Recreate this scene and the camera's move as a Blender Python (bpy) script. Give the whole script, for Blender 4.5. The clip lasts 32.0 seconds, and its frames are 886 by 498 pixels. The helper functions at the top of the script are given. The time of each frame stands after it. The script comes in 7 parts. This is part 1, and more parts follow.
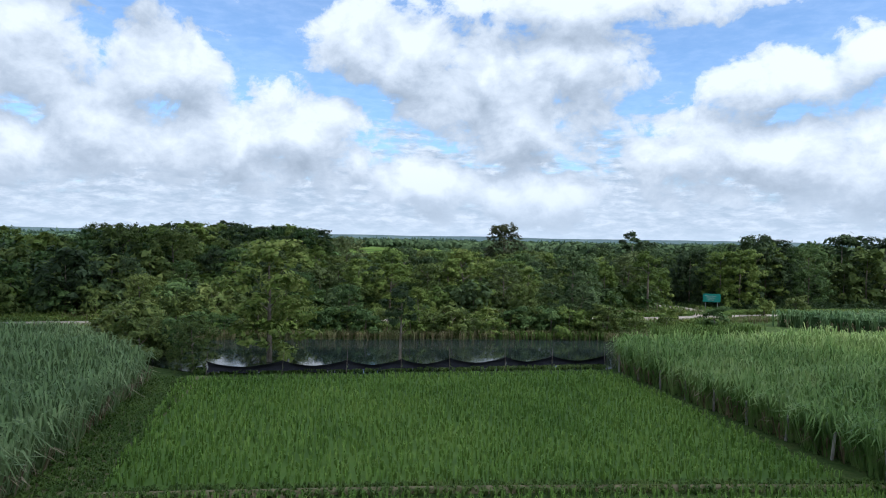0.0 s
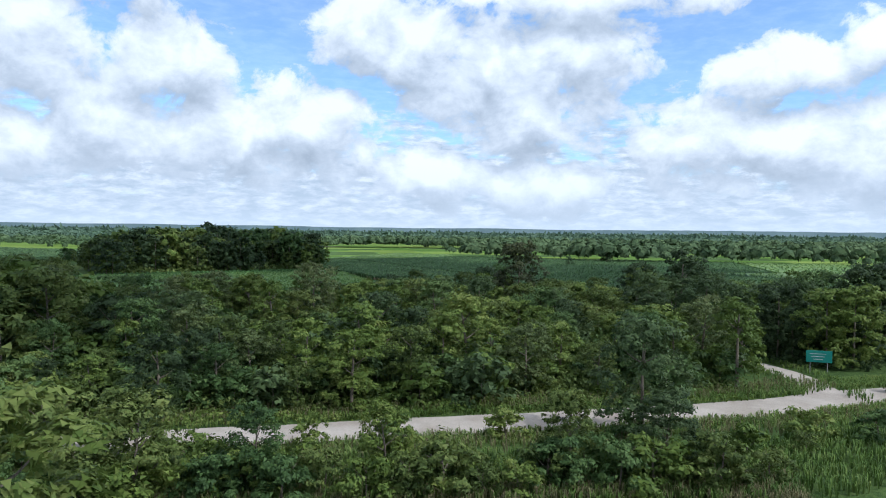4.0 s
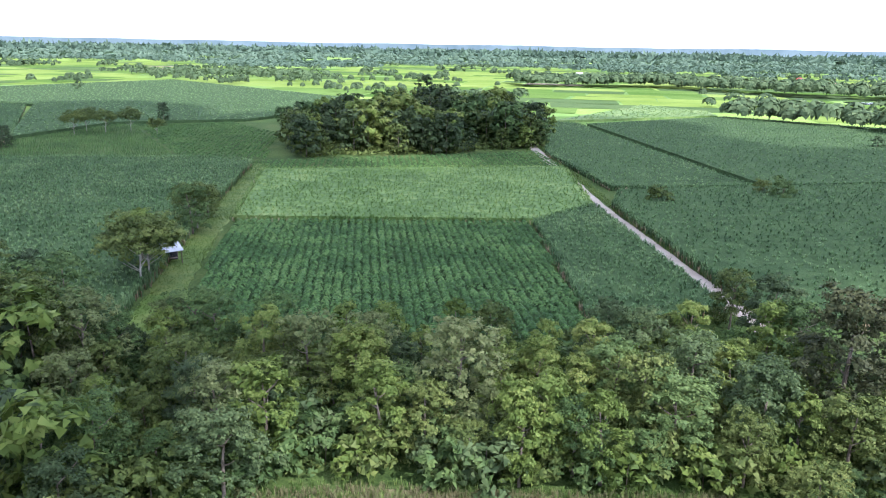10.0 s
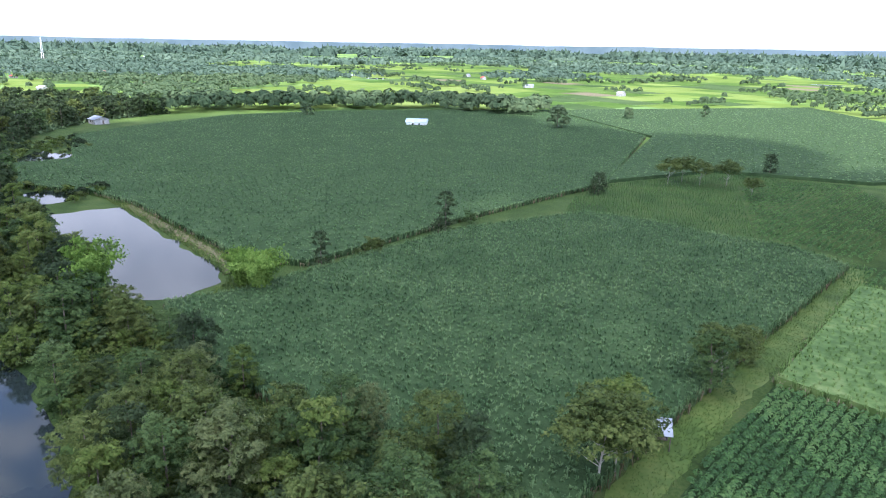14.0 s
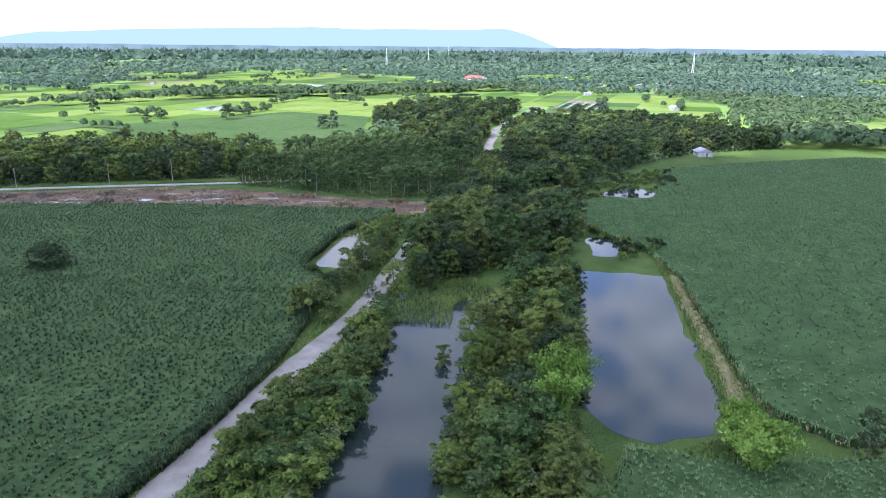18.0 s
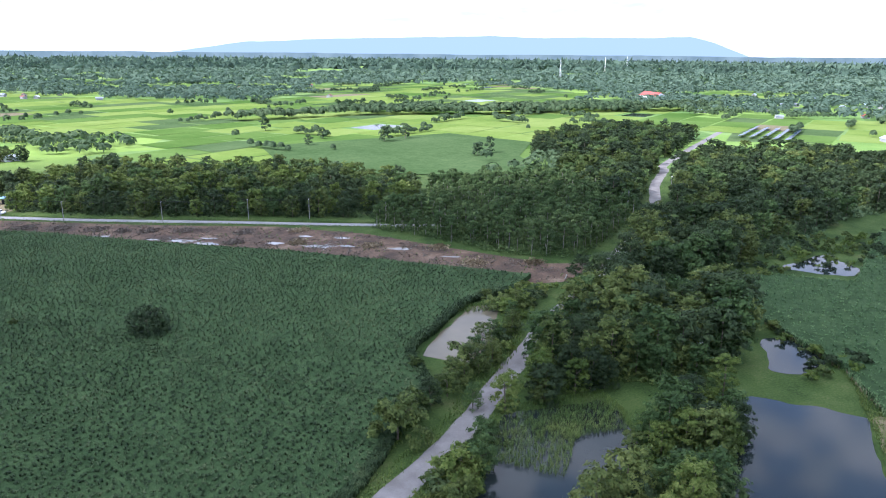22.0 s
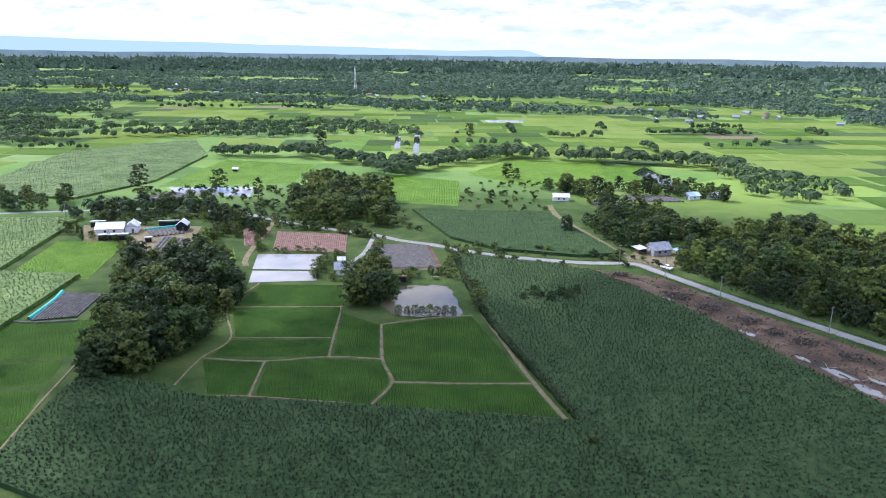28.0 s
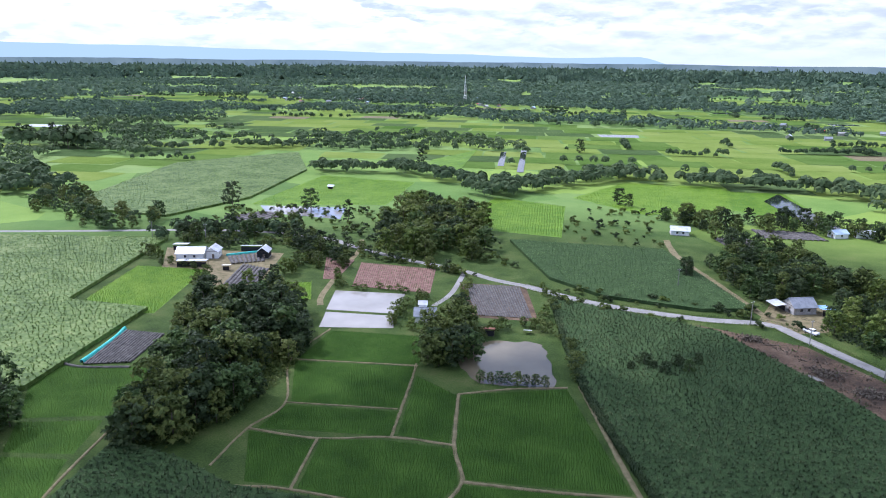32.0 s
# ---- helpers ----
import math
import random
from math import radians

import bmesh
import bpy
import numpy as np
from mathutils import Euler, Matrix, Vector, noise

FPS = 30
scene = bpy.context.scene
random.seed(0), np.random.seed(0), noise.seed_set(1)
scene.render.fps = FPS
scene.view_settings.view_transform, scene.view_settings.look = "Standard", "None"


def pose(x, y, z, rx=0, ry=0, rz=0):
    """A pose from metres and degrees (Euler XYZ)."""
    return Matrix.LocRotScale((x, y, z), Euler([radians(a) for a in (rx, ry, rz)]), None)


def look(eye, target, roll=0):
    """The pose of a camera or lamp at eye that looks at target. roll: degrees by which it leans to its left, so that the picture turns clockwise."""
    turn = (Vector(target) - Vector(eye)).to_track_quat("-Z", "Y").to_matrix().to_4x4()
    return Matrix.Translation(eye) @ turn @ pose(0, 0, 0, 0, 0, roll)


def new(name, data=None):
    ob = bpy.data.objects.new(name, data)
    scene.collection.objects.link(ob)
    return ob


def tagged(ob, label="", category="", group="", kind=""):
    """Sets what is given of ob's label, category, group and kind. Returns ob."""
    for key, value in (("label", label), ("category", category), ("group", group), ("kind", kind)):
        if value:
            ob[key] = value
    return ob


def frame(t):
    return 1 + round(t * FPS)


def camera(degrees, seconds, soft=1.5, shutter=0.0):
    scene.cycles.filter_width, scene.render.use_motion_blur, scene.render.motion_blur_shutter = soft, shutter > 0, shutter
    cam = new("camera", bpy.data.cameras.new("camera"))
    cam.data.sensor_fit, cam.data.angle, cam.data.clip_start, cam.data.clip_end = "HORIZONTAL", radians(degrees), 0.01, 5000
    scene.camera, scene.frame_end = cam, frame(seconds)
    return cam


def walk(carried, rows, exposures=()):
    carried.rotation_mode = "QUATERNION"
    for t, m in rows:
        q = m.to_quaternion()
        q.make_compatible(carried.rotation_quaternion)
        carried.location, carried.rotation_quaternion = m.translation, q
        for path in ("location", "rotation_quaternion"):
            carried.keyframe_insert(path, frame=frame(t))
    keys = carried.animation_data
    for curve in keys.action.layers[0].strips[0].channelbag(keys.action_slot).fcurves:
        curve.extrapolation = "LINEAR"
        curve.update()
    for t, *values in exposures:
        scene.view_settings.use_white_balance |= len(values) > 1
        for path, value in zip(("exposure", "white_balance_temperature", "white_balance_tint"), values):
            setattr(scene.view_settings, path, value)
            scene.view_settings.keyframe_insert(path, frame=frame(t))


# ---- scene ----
cam = camera(63.8, 32.0, soft=1.0)
PATH = [
    (0, (7.83, 0.971, 8.903), (7.577, 2.954, 8.886), 1.2),
    (1, (6.823, 8.23, 8.966), (6.571, 10.214, 8.95), 1.2),
    (2, (5.776, 15.34, 9.286), (5.525, 17.324, 9.27), 1.1),
    (2.5, (5.178, 18.981, 10.147), (4.928, 20.965, 10.129), 1.1),
    (4.5, (5.087, 35.081, 15.012), (4.814, 37.061, 14.939), 0.6),
    (5, (4.531, 38.677, 16.299), (4.261, 40.655, 16.174), 0.62),
    (5.5, (3.978, 42.204, 17.593), (3.709, 44.176, 17.405), 0.68),
    (6, (3.394, 45.764, 18.915), (3.127, 47.729, 18.656), 0.7),
    (6.5, (2.757, 49.446, 20.264), (2.493, 51.4, 19.93), 0.7),
    (7, (2.08, 53.222, 21.606), (1.82, 55.162, 21.198), 0.7),
    (7.5, (1.36, 57.059, 22.931), (1.101, 58.984, 22.456), 0.67),
    (8, (0.568, 60.99, 24.254), (0.286, 62.9, 23.736), 0.65),
    (8.5, (-0.34, 65.079, 25.576), (-0.701, 66.97, 25.04), 0.72),
    (9, (-1.331, 69.268, 26.902), (-1.836, 71.122, 26.364), 0.88),
    (9.5, (-2.317, 73.361, 28.278), (-2.999, 75.156, 27.739), 0.97),
    (10, (-3.328, 77.286, 29.723), (-4.191, 79.002, 29.182), 1.02),
    (10.5, (-4.486, 81.133, 31.219), (-5.52, 82.752, 30.677), 1.05),
    (11, (-5.853, 84.941, 32.739), (-7.046, 86.445, 32.195), 1.02),
    (11.5, (-7.454, 88.654, 34.256), (-8.796, 90.026, 33.711), 1.02),
    (12, (-9.295, 92.196, 35.788), (-10.772, 93.421, 35.243), 1.05),
    (12.5, (-11.46, 95.565, 37.308), (-13.057, 96.628, 36.762), 1.02),
    (13, (-14.072, 98.788, 38.744), (-15.772, 99.677, 38.198), 1.02),
    (13.5, (-17.033, 101.807, 40.143), (-18.818, 102.51, 39.597), 1.05),
    (14, (-20.173, 104.604, 41.564), (-22.023, 105.11, 41.017), 1.02),
    (14.5, (-23.424, 107.282, 42.978), (-25.324, 107.583, 42.43), 1),
    (16.5, (-40.069, 113.714, 47.808), (-41.917, 113.182, 47.258), 0.7),
    (17, (-44.486, 114.172, 49.109), (-46.261, 113.447, 48.561), 0.57),
    (17.5, (-48.719, 114.402, 50.391), (-50.412, 113.499, 49.845), 0.47),
    (18, (-52.803, 114.333, 51.636), (-54.418, 113.291, 51.091), 0.47),
    (18.5, (-56.758, 113.933, 52.809), (-58.33, 112.822, 52.267), 0.5),
    (19, (-60.519, 113.158, 53.904), (-62.08, 112.03, 53.366), 0.45),
    (19.5, (-64.129, 111.984, 55.027), (-65.692, 110.856, 54.493), 0.38),
    (20, (-67.721, 110.417, 56.273), (-69.284, 109.289, 55.741), 0.38),
    (20.5, (-71.35, 108.566, 57.602), (-72.909, 107.432, 57.07), 0.4),
    (21, (-75.01, 106.582, 58.974), (-76.539, 105.408, 58.443), 0.4),
    (21.5, (-78.741, 104.44, 60.349), (-80.188, 103.17, 59.819), 0.43),
    (22, (-82.555, 102.022, 61.632), (-83.878, 100.625, 61.102), 0.5),
    (22.5, (-86.339, 99.33, 62.864), (-87.525, 97.814, 62.335), 0.57),
    (23, (-89.926, 96.464, 64.217), (-90.975, 94.85, 63.688), 0.62),
    (23.5, (-93.28, 93.475, 65.658), (-94.189, 91.777, 65.128), 0.68),
    (24, (-96.477, 90.303, 67.024), (-97.24, 88.535, 66.495), 0.7),
    (24.5, (-99.487, 86.951, 68.393), (-100.1, 85.126, 67.863), 0.72),
    (25, (-102.135, 83.492, 69.913), (-102.594, 81.623, 69.383), 0.77),
    (25.5, (-104.365, 79.859, 71.536), (-104.672, 77.959, 71.005), 0.8),
    (26, (-106.343, 76, 73.206), (-106.499, 74.082, 72.672), 0.83),
    (26.5, (-108.243, 72.034, 74.935), (-108.249, 70.108, 74.396), 0.9),
    (28.5, (-111.488, 54.294, 79.33), (-110.985, 52.433, 78.798), 0.8),
    (29, (-111.494, 49.846, 80.45), (-110.888, 48.016, 79.919), 0.83),
    (29.5, (-111.369, 45.438, 81.374), (-110.705, 43.627, 80.845), 0.85),
    (30, (-111.03, 41.107, 81.941), (-110.353, 39.3, 81.414), 0.82),
    (30.5, (-110.446, 36.8, 82.141), (-109.768, 34.993, 81.616), 0.78),
    (31, (-109.613, 32.499, 82.158), (-108.935, 30.692, 81.635), 0.75),
    (31.5, (-108.608, 28.321, 82.195), (-107.931, 26.513, 81.673), 0.75),
    (32, (-107.559, 24.313, 82.297), (-106.881, 22.504, 81.776), 0.7),
]
walk(cam, [(t, look(eye, target, roll)) for t, eye, target, roll in PATH],
     exposures=[(0.0, -0.15, 5650, 10), (2.5, -0.15, 5650, 10), (4.5, 0.0, 5550, 10), (6.0, 0.32, 5500, 13), (8.0, 1.12, 5550, 23), (11.0, 1.2, 5550, 24), (14.5, 1.02, 5550, 23),
                (19.0, 0.95, 5450, 23), (24.0, 0.66, 5450, 23), (28.5, 0.30, 5500, 24), (32.0, 0.2, 5500, 24)])

# ---------------------------------------------------------------- world and sun
SUN_ELEV, SUN_AZ = radians(46), radians(108)          # azimuth from north, clockwise
SUN_DIR = Vector((math.sin(SUN_AZ) * math.cos(SUN_ELEV), math.cos(SUN_AZ) * math.cos(SUN_ELEV), math.sin(SUN_ELEV)))


class Net:
    """Short hand for a node tree."""

    def __init__(self, tree):
        self.tree = tree

    def node(self, kind, links=(), **sets):
        n = self.tree.nodes.new(kind)
        for key, value in sets.items():
            setattr(n, key, value)
        for key, value in dict(links).items():
            sock = n.inputs[key]
            if isinstance(value, bpy.types.NodeSocket):
                self.tree.links.new(value, sock)
            else:
                sock.default_value = value
        return n

    def math(self, op, a, b=0.0, clamp=False):
        n = self.node("ShaderNodeMath", {0: a, 1: b}, operation=op)
        n.use_clamp = clamp
        return n.outputs[0]

    def ramp(self, fac, stops):
        n = self.node("ShaderNodeValToRGB", {0: fac})
        els = n.color_ramp.elements
        while len(els) < len(stops):
            els.new(0.5)
        for el, (pos, col) in zip(els, stops):
            el.position, el.color = pos, (*col, 1) if len(col) == 3 else col
        return n.outputs[0]

    def noise(self, vec, scale, detail=4.0, rough=0.55, distort=0.0):
        n = self.node("ShaderNodeTexNoise", {"Scale": scale, "Detail": detail, "Roughness": rough, "Distortion": distort})
        if vec is not None:
            self.tree.links.new(vec, n.inputs["Vector"])
        return n.outputs["Fac"]

    def mix(self, fac, a, b, blend="MIX"):
        n = self.node("ShaderNodeMix", data_type="RGBA", blend_type=blend)
        for sock, v in ((n.inputs[0], fac), (n.inputs[6], a), (n.inputs[7], b)):
            if isinstance(v, bpy.types.NodeSocket):
                self.tree.links.new(v, sock)
            else:
                sock.default_value = v if not isinstance(v, tuple) else (*v, 1)[:4]
        return n.outputs[2]


HEAPS = [(-6.8, 15.8, 4.2, 3.6), (-2.5, 14.6, 4.6, 4.2), (3.0, 13.6, 5.2, 4.4), (9.5, 14.2, 6.0, 4.2), (6.0, 9.8, 6.5, 4.0), (10.5, 18.6, 13.0, 2.2), (25.0, 12.3, 5.2, 2.6), (30.5, 13.5, 2.6, 2.2),
         (19.0, 7.2, 5.0, 3.4), (25.5, 6.8, 6.0, 3.6), (33.0, 6.6, 6.5, 3.8), (-32.0, 13.4, 6.5, 5.2), (-21.5, 12.8, 4.4, 3.6), (-26.0, 8.2, 4.6, 3.0), (-17.0, 7.6, 6.5, 4.0), (-33.0, 6.0, 6.0, 2.8),
         (-11.5, 8.2, 5.5, 3.6), (-1.5, 4.6, 4.0, 2.4), (-27.0, 18.8, 9.0, 1.6), (7.0, 4.0, 6.0, 2.2)]


def build_world():
    world = bpy.data.worlds.new("sky")
    scene.world = world
    world.use_nodes = True
    tree = world.node_tree
    tree.nodes.clear()
    g = Net(tree)
    sky = g.node("ShaderNodeTexSky", sky_type="NISHITA", sun_disc=False, sun_elevation=SUN_ELEV, sun_rotation=SUN_AZ,
                 air_density=1.0, dust_density=0.0, ozone_density=4.0)
    way = g.node("ShaderNodeTexCoord").outputs["Generated"]
    sep = g.node("ShaderNodeSeparateXYZ", {0: way})
    up = g.math("MAXIMUM", sep.outputs[2], 0.0)
    # bearing east of the first view and height over the horizon, both in degrees
    bearing = g.math("ADD", g.math("MULTIPLY", g.math("ARCTAN2", sep.outputs[0], sep.outputs[1]), 57.3), 7.2)
    rise = g.math("MULTIPLY", g.math("ARCSINE", up), 57.3)
    chart = g.node("ShaderNodeCombineXYZ", {0: bearing, 1: rise, 2: 0.0}).outputs[0]
    rag = g.node("ShaderNodeVectorMath", {0: way, 1: (31.0, 31.0, 40.0)}, operation="MULTIPLY").outputs[0]
    ragged = g.math("SUBTRACT", g.noise(rag, 0.55, 8.0, 0.60, 0.25), 0.5)
    rag_over = g.node("ShaderNodeVectorMath", {0: rag, 1: (0.0, 0.0, 1.3)}, operation="ADD").outputs[0]
    ragged_over = g.math("SUBTRACT", g.noise(rag_over, 0.55, 5.0, 0.58, 0.25), 0.5)
    high = g.node("ShaderNodeMapping", {"Vector": way, "Scale": (4.3, 4.3, 7.0), "Location": (0.9, 0.25, 0.3)}).outputs[0]
    low = g.node("ShaderNodeMapping", {"Vector": way, "Scale": (9.5, 9.5, 34.0), "Location": (4.0, 1.0, 0.0)}).outputs[0]
    blend = g.ramp(up, [(0.05, (0, 0, 0)), (0.17, (1, 1, 1))])

    def heaps(shift):
        """The cumulus heaps of the northern sky: bearing, height, half width and half height in degrees."""
        best = None
        for a, e, w, h in HEAPS:
            d = g.node("ShaderNodeVectorMath", {0: chart, 1: (-a, shift - e, 0.0)}, operation="ADD").outputs[0]
            d = g.node("ShaderNodeVectorMath", {0: d, 1: (1 / w, 1 / h, 0.0)}, operation="MULTIPLY").outputs[0]
            d = g.math("SUBTRACT", 1.0, g.node("ShaderNodeVectorMath", {0: d}, operation="LENGTH").outputs["Value"])
            if best is None:
                best = d
            else:
                n = g.node("ShaderNodeMath", {0: best, 1: d, 2: 0.18}, operation="SMOOTH_MAX")
                best = n.outputs[0]
        return g.math("ADD", g.math("MULTIPLY", best, 0.16), 0.46)

    def puffs(shift):
        a = g.node("ShaderNodeVectorMath", {0: high, 1: (0.0, 0.0, shift)}, operation="ADD").outputs[0]
        b = g.node("ShaderNodeVectorMath", {0: low, 1: (0.0, 0.0, shift * 2.0)}, operation="ADD").outputs[0]
        big = g.math("ADD", g.math("MULTIPLY", g.noise(a, 1.0, 2.0, 0.5, 0.0), 0.62), g.math("MULTIPLY", g.noise(a, 2.9, 6.0, 0.52, 0.15), 0.42))
        small = g.math("ADD", g.math("MULTIPLY", g.noise(b, 1.0, 2.0, 0.5, 0.0), 0.60), g.math("MULTIPLY", g.noise(b, 2.7, 5.0, 0.52, 0.15), 0.44))
        return g.node("ShaderNodeMix", {0: blend, 2: small, 3: big}).outputs[0]

    # the heaps fill the sky ahead of the start; elsewhere plain drifting puffs
    north = g.math("SUBTRACT", 1.0, g.math("MULTIPLY", g.math("SUBTRACT", g.math("ABSOLUTE", bearing), 42.0), 0.05, True), True)
    north = g.math("MULTIPLY", north, g.math("SUBTRACT", 1.0, g.math("MULTIPLY", g.math("SUBTRACT", rise, 24.0), 0.12, True), True))
    heap, heap_over = heaps(0.0), heaps(2.6)
    torn, torn_over = g.math("MULTIPLY", ragged, 0.40), g.math("MULTIPLY", ragged_over, 0.40)
    here = g.node("ShaderNodeMix", {0: north, 2: puffs(0.0), 3: g.math("ADD", heap, torn)}).outputs[0]
    over = g.node("ShaderNodeMix", {0: north, 2: puffs(0.17), 3: g.math("ADD", heap_over, torn_over)}).outputs[0]
    # a flat deck of far clouds low over the horizon
    deck = g.node("ShaderNodeMapping", {"Vector": way, "Scale": (15.0, 15.0, 52.0), "Location": (1.7, 3.0, 0.0)}).outputs[0]
    layer = g.math("ADD", g.noise(deck, 1.0, 6.0, 0.62, 0.1), g.math("MULTIPLY", g.math("SUBTRACT", 0.125, up), 2.6))
    dens = g.math("ADD", here, g.math("MULTIPLY", g.math("SUBTRACT", 0.24, up, True), 0.10))
    cover = g.ramp(dens, [(0.0, (0, 0, 0)), (0.445, (0.10, 0.10, 0.10)), (0.470, (0.72, 0.72, 0.72)), (0.50, (1, 1, 1))])
    decked = g.ramp(layer, [(0.40, (0.16, 0.16, 0.16)), (0.52, (0.85, 0.85, 0.85)), (0.60, (1, 1, 1))])
    lit = g.math("ADD", g.math("MULTIPLY", g.math("SUBTRACT", here, over), 2.6), 0.47, True)
    cloud = g.ramp(lit, [(0.05, (0.42, 0.47, 0.52)), (0.32, (0.56, 0.61, 0.66)), (0.54, (0.74, 0.78, 0.81)), (0.80, (0.95, 0.97, 0.98))])
    sheet_tone = g.ramp(g.noise(deck, 2.3, 5.0, 0.6, 0.2), [(0.36, (0.46, 0.54, 0.61)), (0.50, (0.62, 0.68, 0.74)), (0.64, (0.86, 0.89, 0.91))])
    scaled = g.node("ShaderNodeVectorMath", {0: sky.outputs[0]}, operation="SCALE")
    scaled.inputs["Scale"].default_value = 0.15
    blue = g.mix(1.0, scaled.outputs[0], (0.98, 1.10, 1.16), "MULTIPLY")
    near = g.node("ShaderNodeVectorMath", {0: way, 1: tuple(SUN_DIR)}, operation="DOT_PRODUCT").outputs["Value"]
    glow = g.math("ADD", g.math("MULTIPLY", g.math("POWER", g.math("MAXIMUM", near, 0.0), 2.5), 1.9), 1.0)
    cloud = g.node("ShaderNodeVectorMath", {0: cloud}, operation="SCALE")
    g.tree.links.new(glow, cloud.inputs["Scale"])
    both = g.mix(decked, blue, sheet_tone)
    both = g.mix(cover, both, cloud.outputs[0])
    haze = g.ramp(up, [(0.0, (0.9, 0.9, 0.9)), (0.03, (0.40, 0.40, 0.40)), (0.10, (0, 0, 0))])
    both = g.mix(haze, both, (0.68, 0.76, 0.83))
    back = g.node("ShaderNodeBackground", {"Color": both, "Strength": 1.15})
    out = g.node("ShaderNodeOutputWorld", {"Surface": back.outputs[0]})


build_world()
sun = new("sun", bpy.data.lights.new("sun", "SUN"))
sun.data.energy, sun.data.angle, sun.data.color = 3.9, radians(0.53), (1.0, 0.955, 0.88)
sun.matrix_world = look(SUN_DIR * 500, (0, 0, 0))


# ---------------------------------------------------------------- materials
def material(name, rough=0.8, spec=0.3):
    mat = bpy.data.materials.new(name)
    mat.use_nodes = True
    tree = mat.node_tree
    tree.nodes.clear()
    g = Net(tree)
    bsdf = g.node("ShaderNodeBsdfPrincipled", {"Roughness": rough, "Specular IOR Level": spec})
    out = g.node("ShaderNodeOutputMaterial", {"Surface": bsdf.outputs[0]})
    place = g.node("ShaderNodeNewGeometry")
    return mat, g, bsdf, out, place


def leaf_mat(name, dark, mid, light, through_light=0.33, rough=0.58, patch=0.05, clump=0.9, tuft=0.9, single=0.55, gloss=0.12):
    """Leaves: each leaf its own tone, each plant its own, and broad patches over the land."""
    mat, g, bsdf, out, geo = material(name, rough, gloss)
    info = g.node("ShaderNodeObjectInfo")
    tone = g.math("ADD", g.math("MULTIPLY", g.math("SUBTRACT", geo.outputs["Random Per Island"], 0.5), single),
                  g.math("ADD", g.math("MULTIPLY", info.outputs["Random"], 0.30), 0.275))
    tone = g.math("ADD", tone, g.math("MULTIPLY", g.math("SUBTRACT", g.noise(geo.outputs["Position"], patch, 3), 0.5), 1.1))
    tone = g.math("ADD", tone, g.math("MULTIPLY", g.math("SUBTRACT", g.noise(geo.outputs["Position"], 0.17, 2), 0.5), clump))
    tone = g.math("ADD", tone, g.math("MULTIPLY", g.math("SUBTRACT", g.noise(geo.outputs["Position"], 0.6, 2), 0.5), tuft))
    col = g.ramp(tone, [(0.08, dark), (0.45, mid), (0.95, light)])
    g.tree.links.new(col, bsdf.inputs["Base Color"])
    trans = g.node("ShaderNodeBsdfTranslucent", {"Color": col})
    mixed = g.node("ShaderNodeMixShader", {0: through_light, 1: bsdf.outputs[0], 2: trans.outputs[0]})
    g.tree.links.new(mixed.outputs[0], out.inputs["Surface"])
    return mat


def rough_mat(name, stops, scale=0.6, fine=6.0, rough=0.9, bump=0.3, dist=0.05, spec=0.2, metal=0.0):
    """Two scales of noise between the given colours, with fine relief."""
    mat, g, bsdf, out, geo = material(name, rough, spec)
    broad = g.noise(geo.outputs["Position"], scale, 5, 0.6)
    small = g.noise(geo.outputs["Position"], fine, 6, 0.65)
    tone = g.math("ADD", g.math("MULTIPLY", broad, 0.65), g.math("MULTIPLY", small, 0.35))
    n = len(stops)
    col = g.ramp(tone, [(0.34 + 0.32 * i / max(1, n - 1), c) for i, c in enumerate(stops)])
    g.tree.links.new(col, bsdf.inputs["Base Color"])
    bsdf.inputs["Metallic"].default_value = metal
    b = g.node("ShaderNodeBump", {"Height": small, "Strength": bump, "Distance": dist})
    g.tree.links.new(b.outputs[0], bsdf.inputs["Normal"])
    return mat


def water_mat(name, deep, tint_rough=0.07, ripple=0.06):
    mat, g, bsdf, out, geo = material(name, tint_rough, 0.5)
    col = g.ramp(g.noise(geo.outputs["Position"], 0.08, 3), [(0.3, deep), (0.7, tuple(1.3 * c for c in deep))])
    g.tree.links.new(col, bsdf.inputs["Base Color"])
    bsdf.inputs["IOR"].default_value = 1.33
    b = g.node("ShaderNodeBump", {"Height": g.noise(geo.outputs["Position"], 1.1, 3), "Strength": ripple, "Distance": 0.05})
    g.tree.links.new(b.outputs[0], bsdf.inputs["Normal"])
    return mat


